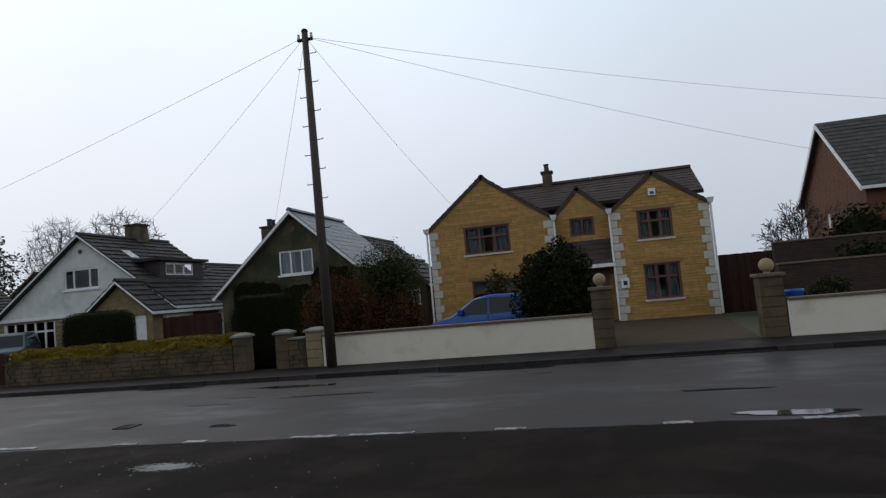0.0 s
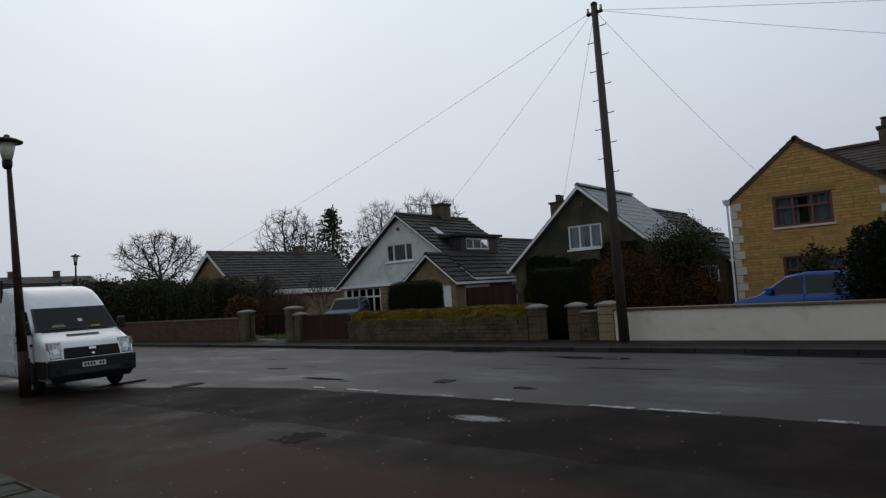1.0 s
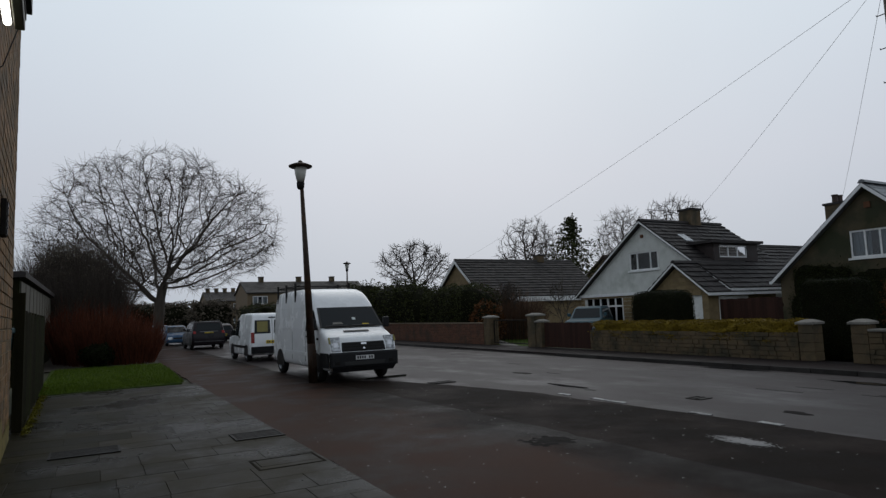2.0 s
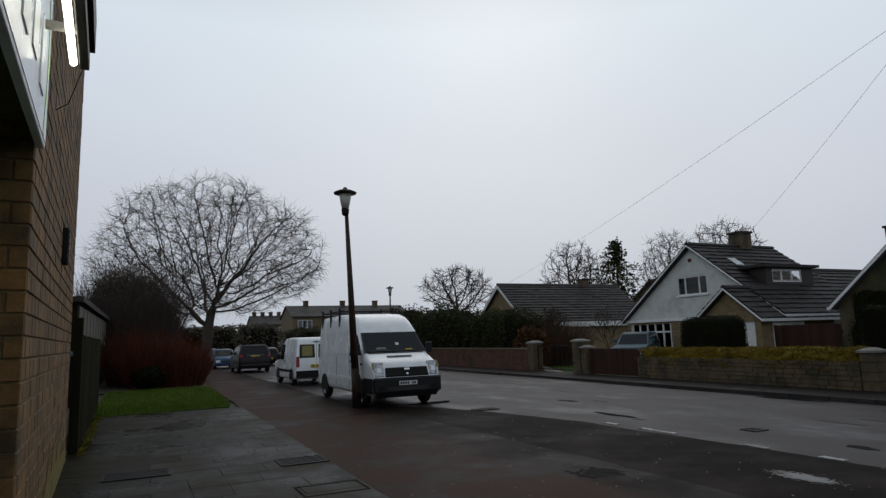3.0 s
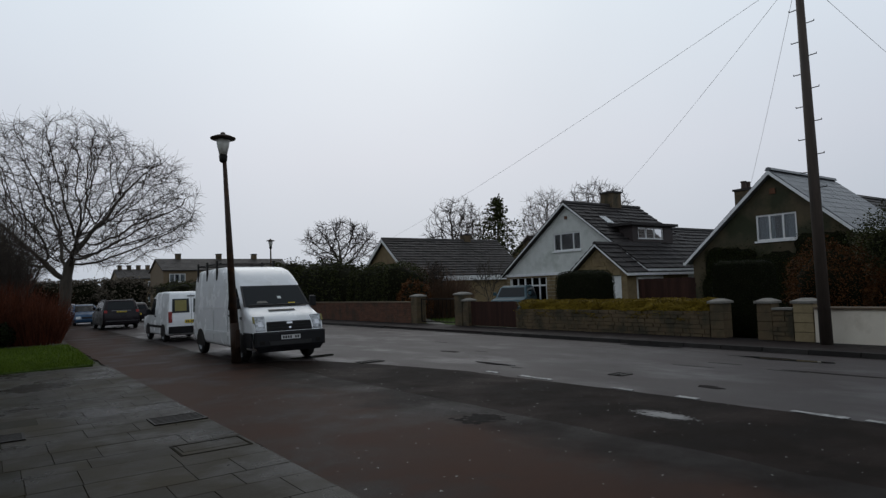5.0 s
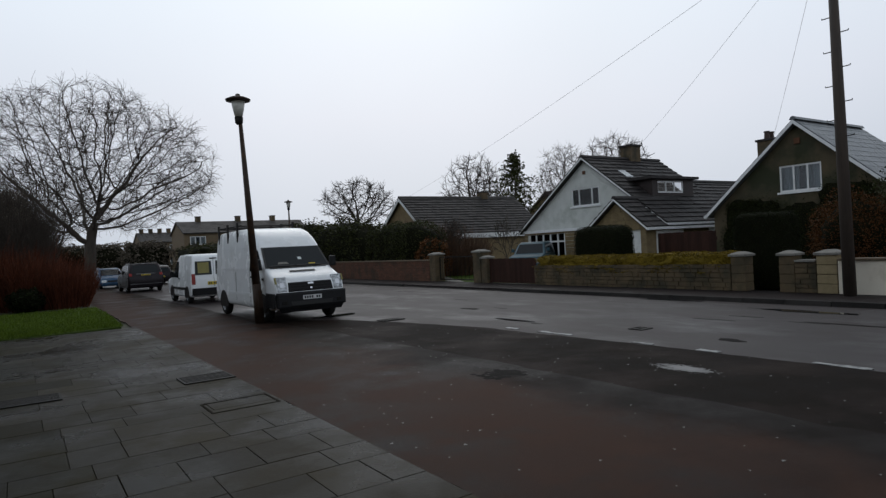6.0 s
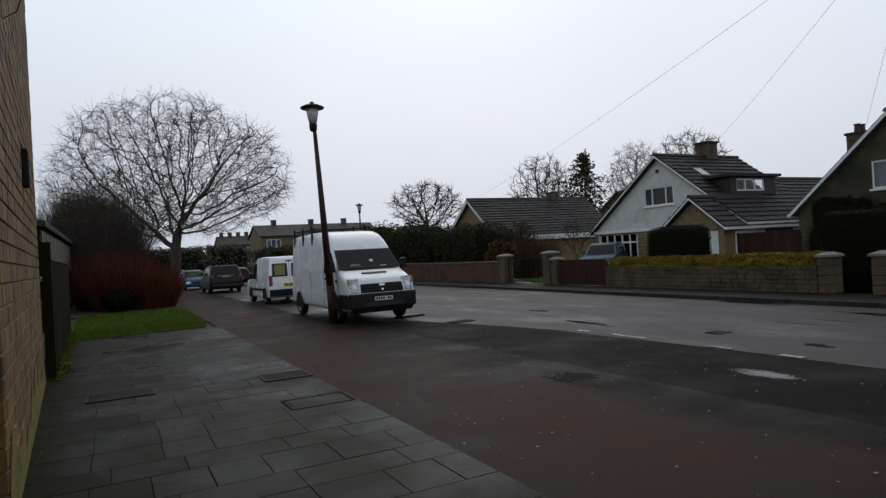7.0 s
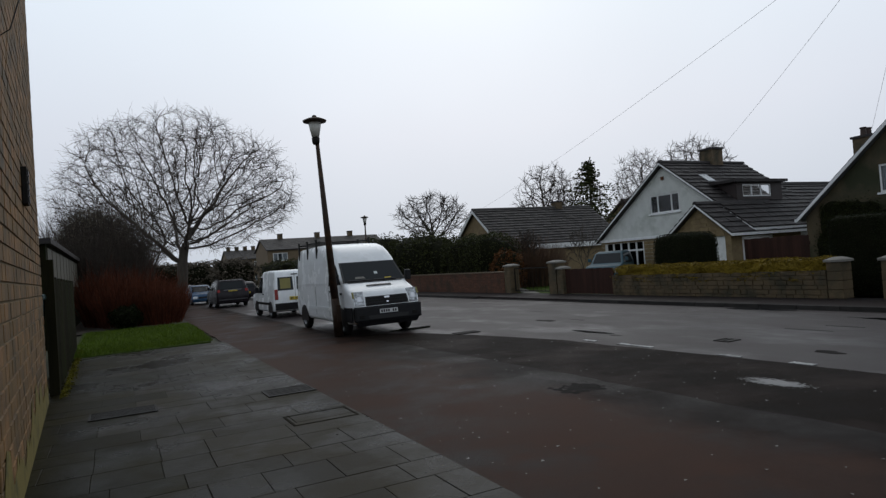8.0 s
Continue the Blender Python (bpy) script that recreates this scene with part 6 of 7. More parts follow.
# ---------------------------------------------------------------- trees and shrubs
def grow(mb_limb, mb_twig, rg, p, d, ln, r, lev, spec, rmin=.008):
    """One branch and all that springs from it. spec[lev]: children, their length, spread in degrees, droop."""
    kids, ratio, spread, droop, wob = spec[lev]
    n = 6 if lev == 0 else (5 if lev == 1 else (4 if lev == 2 else 3))
    pts, rad, dirs = [p.copy()], [r], [d.copy()]
    last = lev == len(spec) - 1
    for k in range(n):
        d = (d + Vector((rg.gauss(0, wob), rg.gauss(0, wob), rg.gauss(0, wob) + droop))).normalized()
        p = p + d * (ln / n)
        pts.append(p.copy()); dirs.append(d.copy())
        rad.append(max(rmin, r * (1 - (.55 if lev < 2 else .7) * (k + 1) / n)))
    (mb_limb if lev < 2 else mb_twig).tube(pts, rad, (9, 6, 4, 3, 3)[min(lev, 4)], False)
    if last:
        return
    for k in range(kids):
        up_k = k / max(1, kids - 1)
        s = (.22 + .78 * (k + rg.random()) / kids) if lev else .48 + .51 * up_k
        i = min(n - 1, int(s * n))
        f = s * n - i
        q = pts[i].lerp(pts[i + 1], f)
        ax = dirs[i]
        o = ax.orthogonal().normalized()
        az = 2.399963 * k + rg.uniform(-.5, .5) + lev
        o = Matrix.Rotation(az, 3, ax) @ o
        sp = radians(spread * (rg.uniform(.7, 1.25) if lev else 1.22 - .93 * up_k + rg.uniform(-.08, .08)))
        nd = (ax * math.cos(sp) + o * math.sin(sp)).normalized()
        nl = ln * ratio * (rg.uniform(.7, 1.2) * (1.15 - .45 * s) if lev else rg.uniform(.92, 1.08) * (1.10 - .40 * up_k))
        grow(mb_limb, mb_twig, rg, q, nd, nl, max(rmin * 1.25, rad[i] * (.5 if lev else .40)), lev + 1, spec, rmin)


def bare_tree(label, at, seed, trunk, r, spec, bark="bark", twig="twig", lean=(0, 0), rmin=.008):
    t = thing("tree", label, "tree", at, group="bare trees")
    rg = random.Random(seed)
    a, b = MB(), MB()
    grow(a, b, rg, Vector((0, 0, -.1)), Vector((lean[0], lean[1], 1)).normalized(), trunk, r, 0, spec, rmin)
    fl = MB().lathe([(r * 1.5, -.1), (r * 1.2, .12), (r * 1.02, .5)], 0, 0, 12)
    part("root_flare", fl, M[bark], t, smooth=True)
    part("trunk", a, M[bark], t, "trunk with main limbs", smooth=True)
    part("crown", b, M[twig], t, "crown of fine bare twigs", kind="stuff")
    return t


def colonise(rg, base, fork, cloud, step, reach, kill, limit=240):
    """Branches that grow from a trunk towards a cloud of points. Gives node places and each node's parent."""
    n_tr = max(2, round(fork.length / step))
    nodes = [base + fork * (k / n_tr) for k in range(n_tr + 1)]
    parent = [max(0, k - 1) for k in range(n_tr + 1)]
    parent[0] = -1
    pts = np.array(cloud)
    pos = np.array([tuple(p) for p in nodes])
    d = np.linalg.norm(pts[:, None] - pos[None], axis=2)
    near, best = d.argmin(1), d.min(1)
    for it in range(limit):
        live = best > kill
        pts, near, best = pts[live], near[live], best[live]
        if not len(pts):
            break
        pull = best < (reach if it > 25 else 1e9)
        if not pull.any():
            break
        ways = {}
        for i in np.nonzero(pull)[0]:
            v = (pts[i] - pos[near[i]]) / best[i]
            k = int(near[i])
            ways[k] = ways[k] + v if k in ways else v
        fresh, owner = [], []
        for k in sorted(ways):
            v = Vector(ways[k]).normalized() + Vector((rg.gauss(0, .14), rg.gauss(0, .14), rg.gauss(0, .10)))
            fresh.append(tuple(Vector(pos[k]) + v.normalized() * step))
            owner.append(k)
        new_pos = np.array(fresh)
        start = len(pos)
        pos = np.vstack([pos, new_pos])
        parent += owner
        d = np.linalg.norm(pts[:, None] - new_pos[None], axis=2)
        j, m = d.argmin(1), d.min(1)
        closer = m < best
        if not closer.any():
            break
        near = np.where(closer, j + start, near)
        best = np.where(closer, m, best)
    return pos, parent


def crown_tree(label, at, seed, fork_h, centre, radii, points, step, r_tip, bark="bark", twig="twig", lean=0.0, twigs=2, twig_len=.8, droop=-.05, pipe=2.25, hollow=.25):
    """Bare tree whose limbs divide again and again to fill a rounded crown, with fine twigs at the ends."""
    t = thing("tree", label, "tree", at, group="bare trees")
    rg = random.Random(seed)
    cloud = []
    off = Vector((seed * 1.3, seed * 2.7, 0))
    while len(cloud) < points:
        v = Vector((rg.uniform(-1, 1), rg.uniform(-1, 1), rg.uniform(-1, 1)))
        q = v.length
        if q > 1 or q < hollow or rg.random() > .35 + .65 * q:
            continue
        f = 1 + .16 * noise.noise(v.normalized() * 2.3 + off) + .07 * noise.noise(v.normalized() * 6 + off)
        z = v.z * (radii[2] if v.z > 0 else radii[3]) * f
        cloud.append((centre[0] + v.x * radii[0] * f, centre[1] + v.y * radii[1] * f, centre[2] + z))
    pos, parent = colonise(rg, Vector((0, 0, -.1)), Vector((lean, 0, fork_h + .1)), cloud, step, step * 9, step * 1.7)
    n = len(pos)
    kids = [[] for _ in range(n)]
    for k in range(1, n):
        kids[parent[k]].append(k)
    rad = [0.0] * n
    for k in range(n - 1, -1, -1):
        rad[k] = (sum(rad[c] ** pipe for c in kids[k])) ** (1 / pipe) if kids[k] else r_tip
    limb, fine = MB(), MB()
    heads = [(0, -1)]
    while heads:
        k, frm = heads.pop()
        chain = [frm, k] if frm >= 0 else [k]
        while kids[k]:
            o = sorted(kids[k], key=lambda c: -rad[c])
            heads += [(c, k) for c in o[1:]]
            k = o[0]
            chain.append(k)
        r0 = rad[chain[1]] if frm >= 0 else 0
        rr = [min(rad[c], r0) if frm >= 0 else rad[c] for c in chain]
        thick = max(rr)
        big = thick > r_tip * 4
        if len(chain) > 1:
            (limb if big else fine).tube([tuple(pos[c]) for c in chain], rr, 10 if thick > r_tip * 12 else (6 if big else 3), False)
    for k in range(n):
        if rad[k] > r_tip * 2.6 or parent[k] < 0:
            continue
        p = Vector(pos[k])
        d = (p - Vector(pos[parent[k]])).normalized()
        for _ in range(twigs if kids[k] else twigs + 1):
            w = (d + Vector((rg.gauss(0, .6), rg.gauss(0, .6), rg.gauss(0, .5) + .1))).normalized()
            ln = twig_len * rg.uniform(.5, 1.15)
            m = p + w * ln * .55
            e = m + (w + Vector((rg.gauss(0, .25), rg.gauss(0, .25), rg.gauss(0, .2) + droop))).normalized() * ln * .45
            fine.tube([tuple(p), tuple(m), tuple(e)], [r_tip * .8, r_tip * .6, r_tip * .35], 3, False)
    part("trunk", limb, M[bark], t, "trunk with main limbs", smooth=True)
    part("root_flare", MB().lathe([(rad[0] * 1.5, -.1), (rad[0] * 1.2, .15), (rad[0] * 1.01, .6)], 0, 0, 14), M[bark], t, smooth=True)
    part("crown", fine, M[twig], t, "crown of fine bare twigs", kind="stuff")
    return t


crown_tree("large bare spreading tree on the grass verge", (4.05, 50.0, 0), 5, 2.3, (.4, 0, 7.5), (8.7, 8.0, 6.3, 3.9), 3600, .36, .0135, lean=.1, twigs=4, twig_len=1.15, droop=-.35, hollow=.05, pipe=1.98)
crown_tree("bare tree behind the large one on the verge", (2.3, 59.0, 0), 6, 2.2, (-.6, 0, 6.0), (5.2, 5.0, 3.8, 2.8), 700, .45, .014, pipe=2.08, twigs=4, twig_len=1.1)
crown_tree("small dark bare garden tree behind the hedge", (21.6, 43.5, 0), 7, 2.9, (.1, 0, 5.2), (3.0, 2.7, 1.95, 1.7), 520, .2, .018, twigs=3, twig_len=.6, droop=.1)
thin = [(9, .74, 58, .02, .06), (7, .55, 46, .03, .15), (7, .5, 46, .0, .18), (5, .5, 44, 0, .2), (0, 0, 0, 0, .2)]
crown_tree("bare tree behind the bungalow", (31.4, 42.0, 0), 8, 3.6, (0, 0, 6.2), (2.5, 2.4, 2.9, 2.2), 520, .22, .018, twigs=2, twig_len=.6, droop=.2)
crown_tree("bare tree behind the bungalow", (33.6, 42.4, 0), 9, 3.6, (0, 0, 6.0), (2.2, 2.2, 2.7, 2.2), 460, .22, .018, twigs=2, twig_len=.6, droop=.2)
crown_tree("tall rounded bare tree behind the white house", (41.5, 41.0, 0), 10, 3.0, (0, 0, 6.6), (2.7, 2.6, 3.8, 2.8), 1000, .24, .015, twigs=3, twig_len=.8, droop=.3)
crown_tree("bare tree with clumps behind the white house", (43.4, 36.8, 0), 11, 5.0, (0, 0, 8.4), (3.0, 2.8, 2.2, 2.3), 560, .26, .020, twigs=2, twig_len=.7, droop=.1)
bare_tree("small bare tree beside the brick house", (25.0, -7.2, 0), 12, 2.3, .06, [(9, .8, 30, .06, .06), (7, .5, 34, .05, .10), (6, .5, 38, .02, .14), (3, .5, 38, 0, .18), (0, 0, 0, 0, .2)])
bare_tree("thin bare sapling inside the garden gate", (16.2, 19.4, 0), 13, 1.6, .03, [(6, .8, 30, .05, .06), (5, .5, 34, .05, .1), (4, .5, 38, .02, .14), (0, 0, 0, 0, .2)])
bare_tree("slim bare garden tree before the bungalow", (18.5, 27.0, 0), 14, 1.7, .05, [(8, .9, 32, .05, .06), (7, .5, 36, .05, .1), (6, .5, 38, .02, .14), (3, .5, 38, .02, .14), (0, 0, 0, 0, .2)])
for i, (x, y, k) in enumerate([(1.0, 95, 5.0), (-2.5, 105, 6.0), (5.0, 120, 6.0), (-6.0, 90, 5.0)]):
    bare_tree("distant hazy bare street tree", (x, y, 0), 20 + i, k, .3, [(8, .85, 46, .03, .05), (7, .52, 42, .02, .1), (6, .5, 42, 0, .13), (4, .5, 40, 0, .16), (0, 0, 0, 0, .2)], twig="twig_grey")


def conifer(label, at, h, rad, seed):
    t = thing("conifer", label, "tree", at)
    rg = random.Random(seed)
    part("trunk", MB().tube([(0, 0, 0), (0, 0, h * .95)], [.2, .03], 8), M["bark"], t)
    br, nd = MB(), MB()
    for k in range(110):
        z = h * (.25 + .74 * (k / 110))
        ln = rad * (1.02 - (z / h) ** 2.2) * rg.uniform(.35, 1.35) + .12
        a = k * 2.4
        e = Vector((math.cos(a) * ln, math.sin(a) * ln, -.12 * ln + rg.uniform(-.1, .25)))
        br.tube([(0, 0, z), tuple(Vector((0, 0, z)) + e)], [.03, .008], 3, False)
        for _ in range(30):
            s = rg.uniform(.2, 1.05)
            c = Vector((0, 0, z)) + e * s + Vector((rg.gauss(0, .16), rg.gauss(0, .16), rg.gauss(0, .12)))
            leaf(nd, rg, c, .14)
    part("branch_set", br, M["bark"], t, kind="stuff")
    part("needles", nd, M["leaf_mid"], t, kind="stuff")


def leaf(mb, rg, c, s):
    a = Vector((rg.gauss(0, 1), rg.gauss(0, 1), rg.gauss(0, .6))).normalized() * s
    b = a.orthogonal().normalized() * s * .5
    b = Matrix.Rotation(rg.uniform(0, 6.28), 3, a) @ b
    i = len(mb.v)
    mb.v += [tuple(c - a), tuple(c + b), tuple(c + a), tuple(c - b)]
    mb.f += [(i, i + 1, i + 2), (i, i + 2, i + 3)]


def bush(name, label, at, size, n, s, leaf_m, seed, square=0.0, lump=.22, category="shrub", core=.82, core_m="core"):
    """Leafy shrub or clipped hedge: an uneven leaf shell over a core, by default dark to stand in for inner shade.
    size: half extents; square: 0 round, 1 boxy.
    """
    t = thing(name, label, category, at)
    rg = random.Random(seed)
    off = Vector((seed * 3.1, seed * 1.7, 0))
    ex = 2 + 8 * square

    def surf(d):
        k = (abs(d.x) ** ex + abs(d.y) ** ex + abs(d.z) ** ex) ** (-1 / ex)
        f = 1 + lump * (noise.noise(d * 2.1 + off) + .5 * noise.noise(d * 5.3 + off))
        return Vector((d.x * k * size[0] * f, d.y * k * size[1] * f, d.z * k * size[2] * f))
    # closed hull inside the leaves; its default dark colour paints the inner shade
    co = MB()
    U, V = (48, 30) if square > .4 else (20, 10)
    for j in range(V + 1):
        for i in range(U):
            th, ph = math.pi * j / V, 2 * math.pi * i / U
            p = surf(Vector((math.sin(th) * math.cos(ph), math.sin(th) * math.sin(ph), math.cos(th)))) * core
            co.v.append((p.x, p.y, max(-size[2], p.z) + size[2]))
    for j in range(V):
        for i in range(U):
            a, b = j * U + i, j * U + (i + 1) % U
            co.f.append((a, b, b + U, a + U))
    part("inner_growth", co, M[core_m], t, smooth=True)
    lv = MB()
    for _ in range(n):
        d = Vector((rg.gauss(0, 1), rg.gauss(0, 1), rg.gauss(0, 1))).normalized()
        if square:
            q = Vector((rg.uniform(-1, 1), rg.uniform(-1, 1), rg.uniform(-1, 1)))
            m = max(abs(q.x), abs(q.y), abs(q.z))
            w = [rg.random() * size[1] * size[2], rg.random() * size[0] * size[2], rg.random() * size[0] * size[1]]
            ax = w.index(max(w))
            q[ax] = math.copysign(1, q[ax])
            d = q.normalized()
        p = surf(d) * (core + (1.03 - core) * rg.random() ** .7)
        if p.z < -size[2] * .98:
            continue
        leaf(lv, rg, p + Vector((0, 0, size[2])), s * rg.uniform(.6, 1.3))
    part("foliage", lv, M[leaf_m], t, kind="stuff")
    return t


def stems(name, label, at, size, n, m, seed, h, sub=3, r=.007, category="shrub", fan=.35):
    """Thicket of thin upright stems."""
    t = thing(name, label, category, at)
    rg = random.Random(seed)
    mb, side = MB(), MB()
    for _ in range(n):
        a, q = rg.uniform(0, 6.283), math.sqrt(rg.random())
        x, y = math.cos(a) * q * size[0], math.sin(a) * q * size[1]
        ln = h * rg.uniform(.6, 1.05) * (1 - .35 * q * q)
        d = Vector((math.cos(a) * q * fan + rg.gauss(0, .12), math.sin(a) * q * fan + rg.gauss(0, .12), 1)).normalized()
        p = Vector((x, y, 0))
        pts = [tuple(p), tuple(p + d * ln * .5), tuple(p + d * ln + Vector((rg.gauss(0, .05), rg.gauss(0, .05), 0)))]
        mb.tube(pts, [r * 1.3, r, r * .5], 3, False)
        for _ in range(sub):
            f = rg.uniform(.3, .9)
            b = p + d * ln * f
            e = (d + Vector((rg.gauss(0, .4), rg.gauss(0, .4), rg.gauss(0, .1)))).normalized() * ln * rg.uniform(.18, .4)
            side.tube([tuple(b), tuple(b + e)], [r * .7, r * .4], 3, False)
    part("stem_mass", mb, M[m], t, kind="stuff")
    part("twig_mass", side, M[m], t, kind="stuff")
    return t


conifer("dark ragged conifer behind the bungalow", (34.2, 39.6, 0), 8.8, 3.3, 30)
# red-stemmed and bare shrubs on the verge
struct("verge_soil", sheet([(-1.1, 25.0), (2.18, 25.0), (2.4, 34), (3.6, 44), (4.55, 49), (4.5, 62), (-8, 62), (-8, 25.0)], 0.024), M["soil"], "dark planted bed behind the grass", "flower bed")
for i, (x, y, sx, sy, h) in enumerate([(1.35, 27.0, .75, 1.2, 1.75), (.15, 27.8, .95, 1.5, 2.2), (1.75, 30.4, .7, 1.6, 1.9), (-.7, 29.8, .7, 1.8, 2.5), (.7, 32.5, 1.3, 1.4, 2.5)]):
    stems("dogwood", "dense thicket of dark red bare stems", (x, y, .01), (sx, sy), 420, "redstem", 40 + i, h, r=.008)
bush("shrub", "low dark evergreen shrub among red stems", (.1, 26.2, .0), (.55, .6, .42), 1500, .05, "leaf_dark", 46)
bush("thicket", "dense brown shrub behind red stems, lightened for haze", (-.95, 36.5, 0), (1.9, 2.1, 2.75), 34000, .05, "leaf_brown", 49, 0, .26, core=.55, core_m="leaf_brown")
stems("thicket", "tall hazy thicket of bare brown twigs", (-.9, 36.5, 0), (2.0, 2.2), 1300, "twig", 47, 6.1, sub=8, r=.007, fan=.16)
stems("thicket", "tall hazy thicket of bare grey twigs", (-2.3, 40.0, 0), (1.6, 2.2), 800, "twig", 48, 5.0, sub=8, r=.007, fan=.2)

# clipped and loose garden growth
for i, y in enumerate([9.15, 10.9, 12.65, 14.4]):
    bush("hedge", "golden-green clipped hedge above the stone wall", (14.95, y + .85, .46), (.36, .95, .28), 6500, .024, "leaf_yel", 50 + i, .6, .24, "hedge", .93, "leaf_yel")
bush("clipped_shrub", "dark rounded clipped evergreen", (16.6, 14.9, .0), (.74, .80, .98), 15000, .02, "leaf_dark", 55, .55, .03, core=.975)
bush("hedge", "tall dark clipped hedge over the garden path", (16.3, 9.08, .0), (.5, .66, 1.0), 15000, .02, "leaf_dark", 56, 1.0, .02, "hedge", .985)
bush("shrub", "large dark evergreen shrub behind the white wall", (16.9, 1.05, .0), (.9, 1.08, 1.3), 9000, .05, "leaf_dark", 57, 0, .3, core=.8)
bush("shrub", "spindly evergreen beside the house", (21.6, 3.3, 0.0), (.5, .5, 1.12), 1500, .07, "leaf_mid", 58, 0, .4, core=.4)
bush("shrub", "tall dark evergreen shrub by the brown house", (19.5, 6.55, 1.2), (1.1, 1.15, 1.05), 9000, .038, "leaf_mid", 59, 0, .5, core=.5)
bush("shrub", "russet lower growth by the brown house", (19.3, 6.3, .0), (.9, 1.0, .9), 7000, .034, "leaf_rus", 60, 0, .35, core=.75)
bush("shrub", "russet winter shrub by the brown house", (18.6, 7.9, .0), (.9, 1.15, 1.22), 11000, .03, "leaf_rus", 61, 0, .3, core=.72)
for i, (y, z, ry, rz) in enumerate([(13.6, .0, .9, .95), (11.6, .0, 1.5, 1.3), (9.9, .0, 1.0, 1.6), (12.9, 1.0, .9, .9), (9.6, 1.3, .6, .9), (13.6, 1.2, .7, .8), (10.4, .6, 1.3, .95)]):
    bush("ivy", "ivy spread over the gable wall of the brown house", (22.94, y, z), (.10, ry, rz), 6000, .03, "leaf_ivy", 62 + i, .3, .3, core=.8)
bush("hedge", "dark evergreen hedge behind the red brick wall", (16.3, 27.9, .0), (1.2, 2.4, 1.42), 11000, .05, "leaf_mid", 70, .4, .16, "hedge", .88)
bush("shrub", "reddish brown shrub behind the brick wall", (15.9, 24.6, .0), (.7, 1.0, .95), 2600, .06, "leaf_rus", 71, 0, .3)
stems("shrub", "tangle of bare brown garden shrubs", (19.2, 27.6, 0), (1.3, 2.0), 900, "brownstem", 72, 2.5, sub=7, r=.009)
stems("shrub", "tangle of bare reddish garden shrubs", (19.2, 31.5, 0), (1.6, 2.4), 1100, "brownstem", 73, 2.9, sub=8, r=.010)
for i, (x, y, sx, sy, sz) in enumerate([(16.2, 34.0, 1.2, 4.0, 1.65), (16.4, 41.5, 1.4, 4.0, 1.8), (16.2, 49.5, 1.4, 5.0, 1.4), (17.0, 60.0, 1.8, 6.5, 1.5), (17.0, 74, 1.8, 8, 1.6)]):
    bush("hedge", "overgrown dark hedge along the road", (x, y, .0), (sx, sy, sz), 5200, .08, "leaf_mid", 74 + i, .2, .35, "hedge", .85)
bush("shrub", "shrub beside the tall gates", (20.5, -7.6, 0), (.7, .9, 1.0), 2000, .07, "leaf_dark", 82, 0, .35)
bush("shrub", "dark shrub on the terrace by the brick house", (23.5, -8.6, .0), (.9, 1.2, 1.6), 2600, .08, "leaf_dark", 83, 0, .35)
bush("shrub", "small green shrub beside the garden steps", (18.0, -5.6, 0), (.5, .6, .55), 1400, .06, "leaf_mid", 84, 0, .3)
for i, (x, y, sx, sy, sz) in enumerate([(8.5, 108, 6, 4, 2.2), (12.4, 80, 2.4, 3, 1.8), (-8, 70, 4, 10, 2.2), (0, 150, 16, 4, 2.8), (26, 90, 8, 3, 2.0)]):
    bush("far_hedge", "distant hazy line of hedges and shrubs", (x, y, 0), (sx, sy, sz), 5000, .16, "leaf_brown", 90 + i, .2, .4, "hedge", .85)

# lawn inside the garden gateway
struct("front_lawn", sheet([(15.1, 16.6), (20.5, 16.6), (20.5, 21.6), (15.1, 21.6)], 0.03, .05), M["turf"], "short green lawn inside the garden gate", "lawn")

# grass verge
struct("verge", sheet([(-1.10, 16.5), (1.92, 16.95), (2.12, 20), (2.16, 25.2), (-1.25, 25.6)], 0.03, .05), M["turf"], "short green grass verge beside the pavement", "lawn")
gr = MB()
rg = random.Random(99)
for _ in range(26000):
    y = 16.5 + 8.9 * rg.random() ** 1.5
    x = rg.uniform(-1.12, min(2.14, 1.98 + .03 * (y - 17)))
    if y < 16.55 + .15 * (x + 1.1):
        continue
    h, a = rg.uniform(.03, .085), rg.uniform(0, 6.28)
    w = .006
    dx, dy = math.cos(a) * w, math.sin(a) * w
    gr.poly([(x - dx, y - dy, .028), (x + dx, y + dy, .028), (x + rg.gauss(0, .025), y + rg.gauss(0, .025), .03 + h)])
tagged(part("grass", gr, M["grass"]), "short wet green grass blades", "grass", kind="stuff")

mo = MB()
rg = random.Random(101)
for _ in range(1400):
    y = rg.uniform(10.7, 18.5)
    f = abs(noise.noise(Vector((y * 1.7, 4, 0))))
    leaf(mo, rg, Vector((-.90 - .02 * (y - 11.3) + abs(rg.gauss(0, .05)), y, .02 + .22 * f * rg.random())), .022)
tagged(part("moss", mo, M["leaf_moss"]), "yellow-green moss and weeds along the fence foot", "moss", kind="stuff")

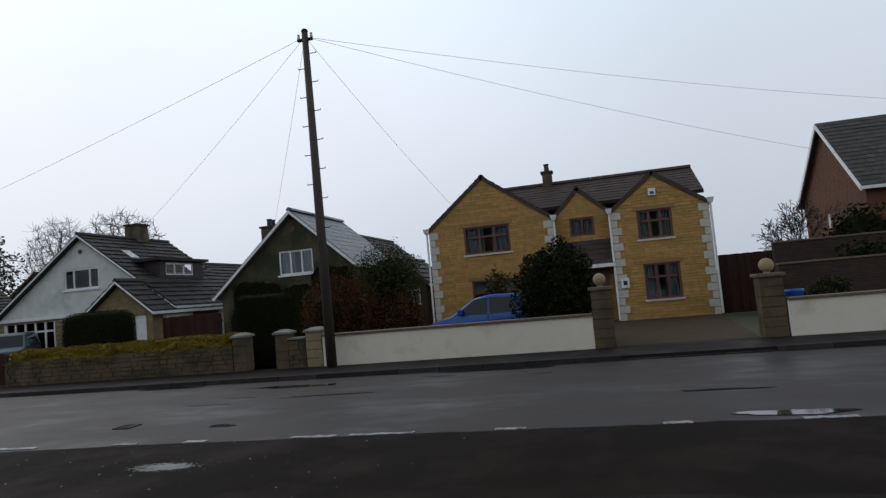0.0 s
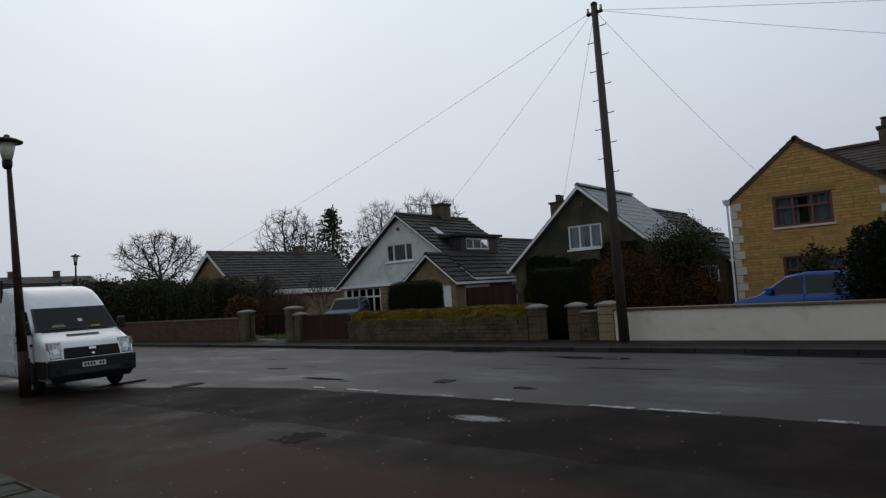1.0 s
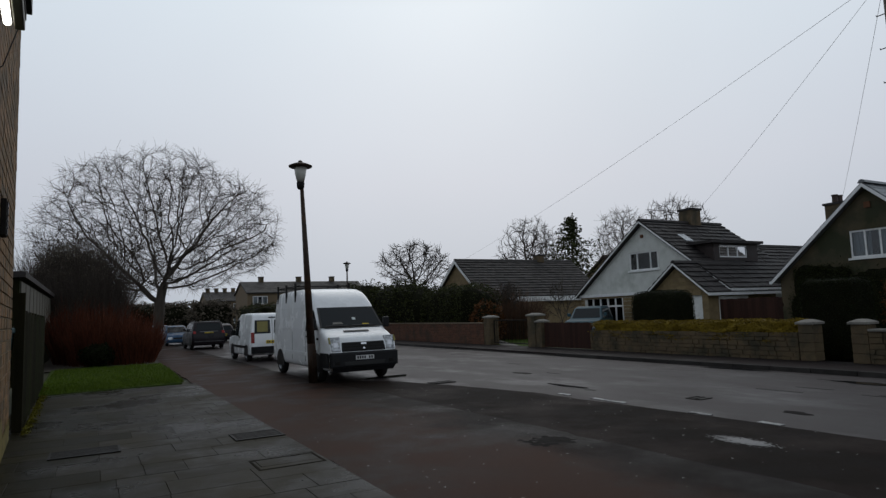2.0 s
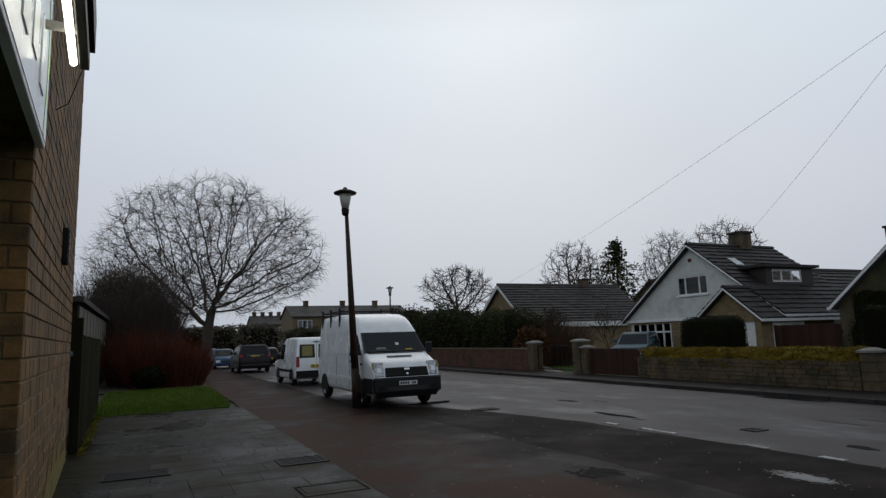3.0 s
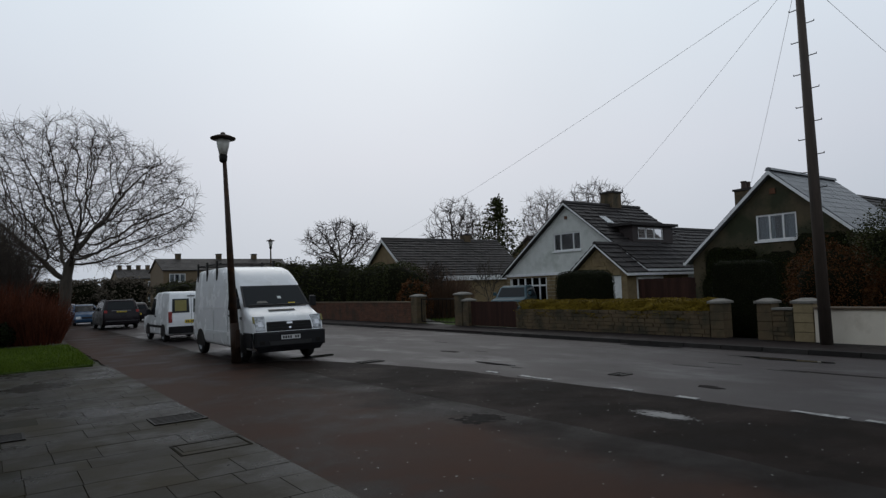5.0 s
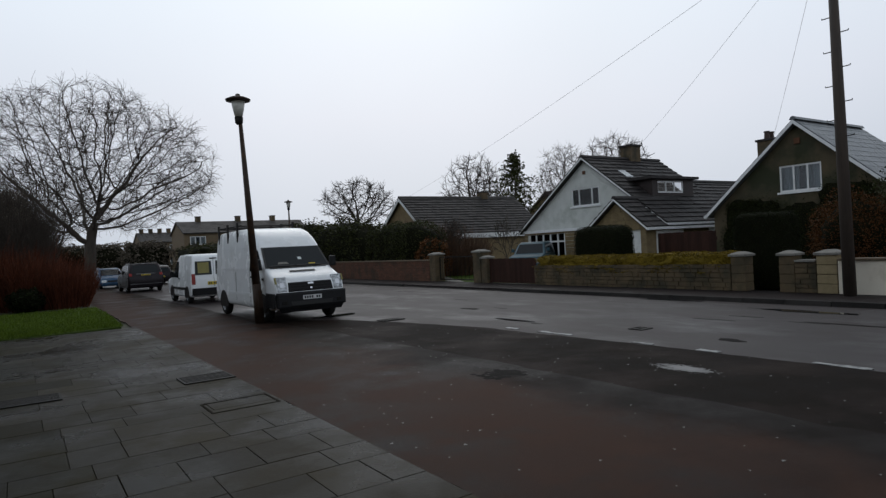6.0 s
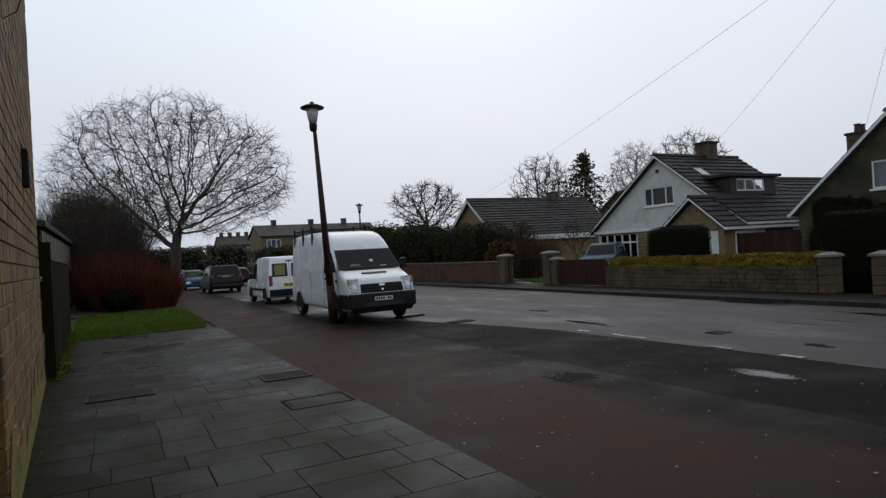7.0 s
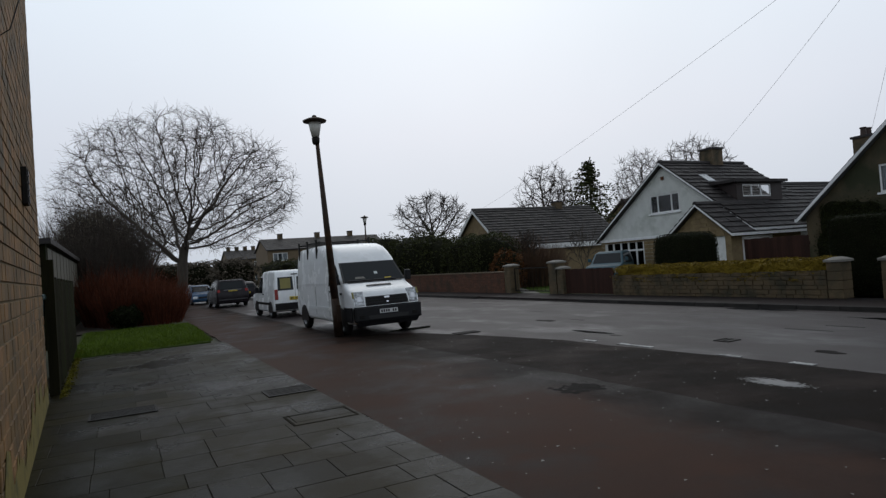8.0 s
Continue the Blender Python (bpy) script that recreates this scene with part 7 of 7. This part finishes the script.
# ---------------------------------------------------------------- far terraces
def terrace(label, x0, x1, y0, y1, ze, zr, n, seed, chim):
    t = thing("terrace_house", label, "house")
    at = facing_y(y0)
    holes = []
    for k in range(n):
        c = x0 + (x1 - x0) * (k + .5) / n
        w = .75 if k % 2 else 1.0
        holes += [(c - w, c + w, ze - 1.55, ze - .45), (c - w, c + w, .9, 2.1)]
    part("front_wall", wall(MB(), at, lambda v: x0, lambda v: x1, [0, ze], holes, .3), M["terracewall"], t)
    for h in holes:
        window(t, at, *h, M["white"], (.33, .66), fw=.09)
    part("end_wall", MB().solid([(x0, y0 + .3, 0), (x0, y1, 0), (x0, y1, ze), (x0, (y0 + y1) / 2, zr), (x0, y0 + .3, ze)], [(x0 + .3, y0 + .3, 0), (x0 + .3, y1, 0), (x0 + .3, y1, ze), (x0 + .3, (y0 + y1) / 2, zr), (x0 + .3, y0 + .3, ze)]), M["terracewall"], t)
    part("end_wall", MB().box(x1 - .3, x1, y0 + .3, y1, 0, ze), M["terracewall"], t)
    rg = random.Random(seed)
    part("roof_slope", tiled(rg, (x0 - .2, y0 - .3, ze), (x1 + .2, y0 - .3, ze), (x0 - .2, (y0 + y1) / 2, zr), (x1 + .2, (y0 + y1) / 2, zr), .5, .6, .05), M["tile_grey"], t)
    part("roof_slope", MB().solid([(x0 - .2, y1 + .3, ze), (x1 + .2, y1 + .3, ze), (x1 + .2, (y0 + y1) / 2, zr), (x0 - .2, (y0 + y1) / 2, zr)], [(x0 - .2, y1 + .3, ze - .1), (x1 + .2, y1 + .3, ze - .1), (x1 + .2, (y0 + y1) / 2, zr - .1), (x0 - .2, (y0 + y1) / 2, zr - .1)]), M["tile_grey"], t)
    for c in chim:
        chimney(t, c - .3, c + .3, (y0 + y1) / 2 - .4, (y0 + y1) / 2 + .4, zr - .3, zr + .6, M["greystone"], 0, True)


terrace("distant two-storey buff terrace with grey roof", 17.9, 34.9, 86, 94, 5.0, 6.7, 5, 95, (20.6, 26, 31))
terrace("far row of terraced houses along the road", 17.6, 24.6, 118, 126, 4.9, 6.7, 2, 96, (18.3, 19.8, 21.3, 22.8))
terrace("far buildings closing the end of the road", -16.0, 2.0, 165, 173, 4.6, 6.4, 4, 97, (-12, -4))
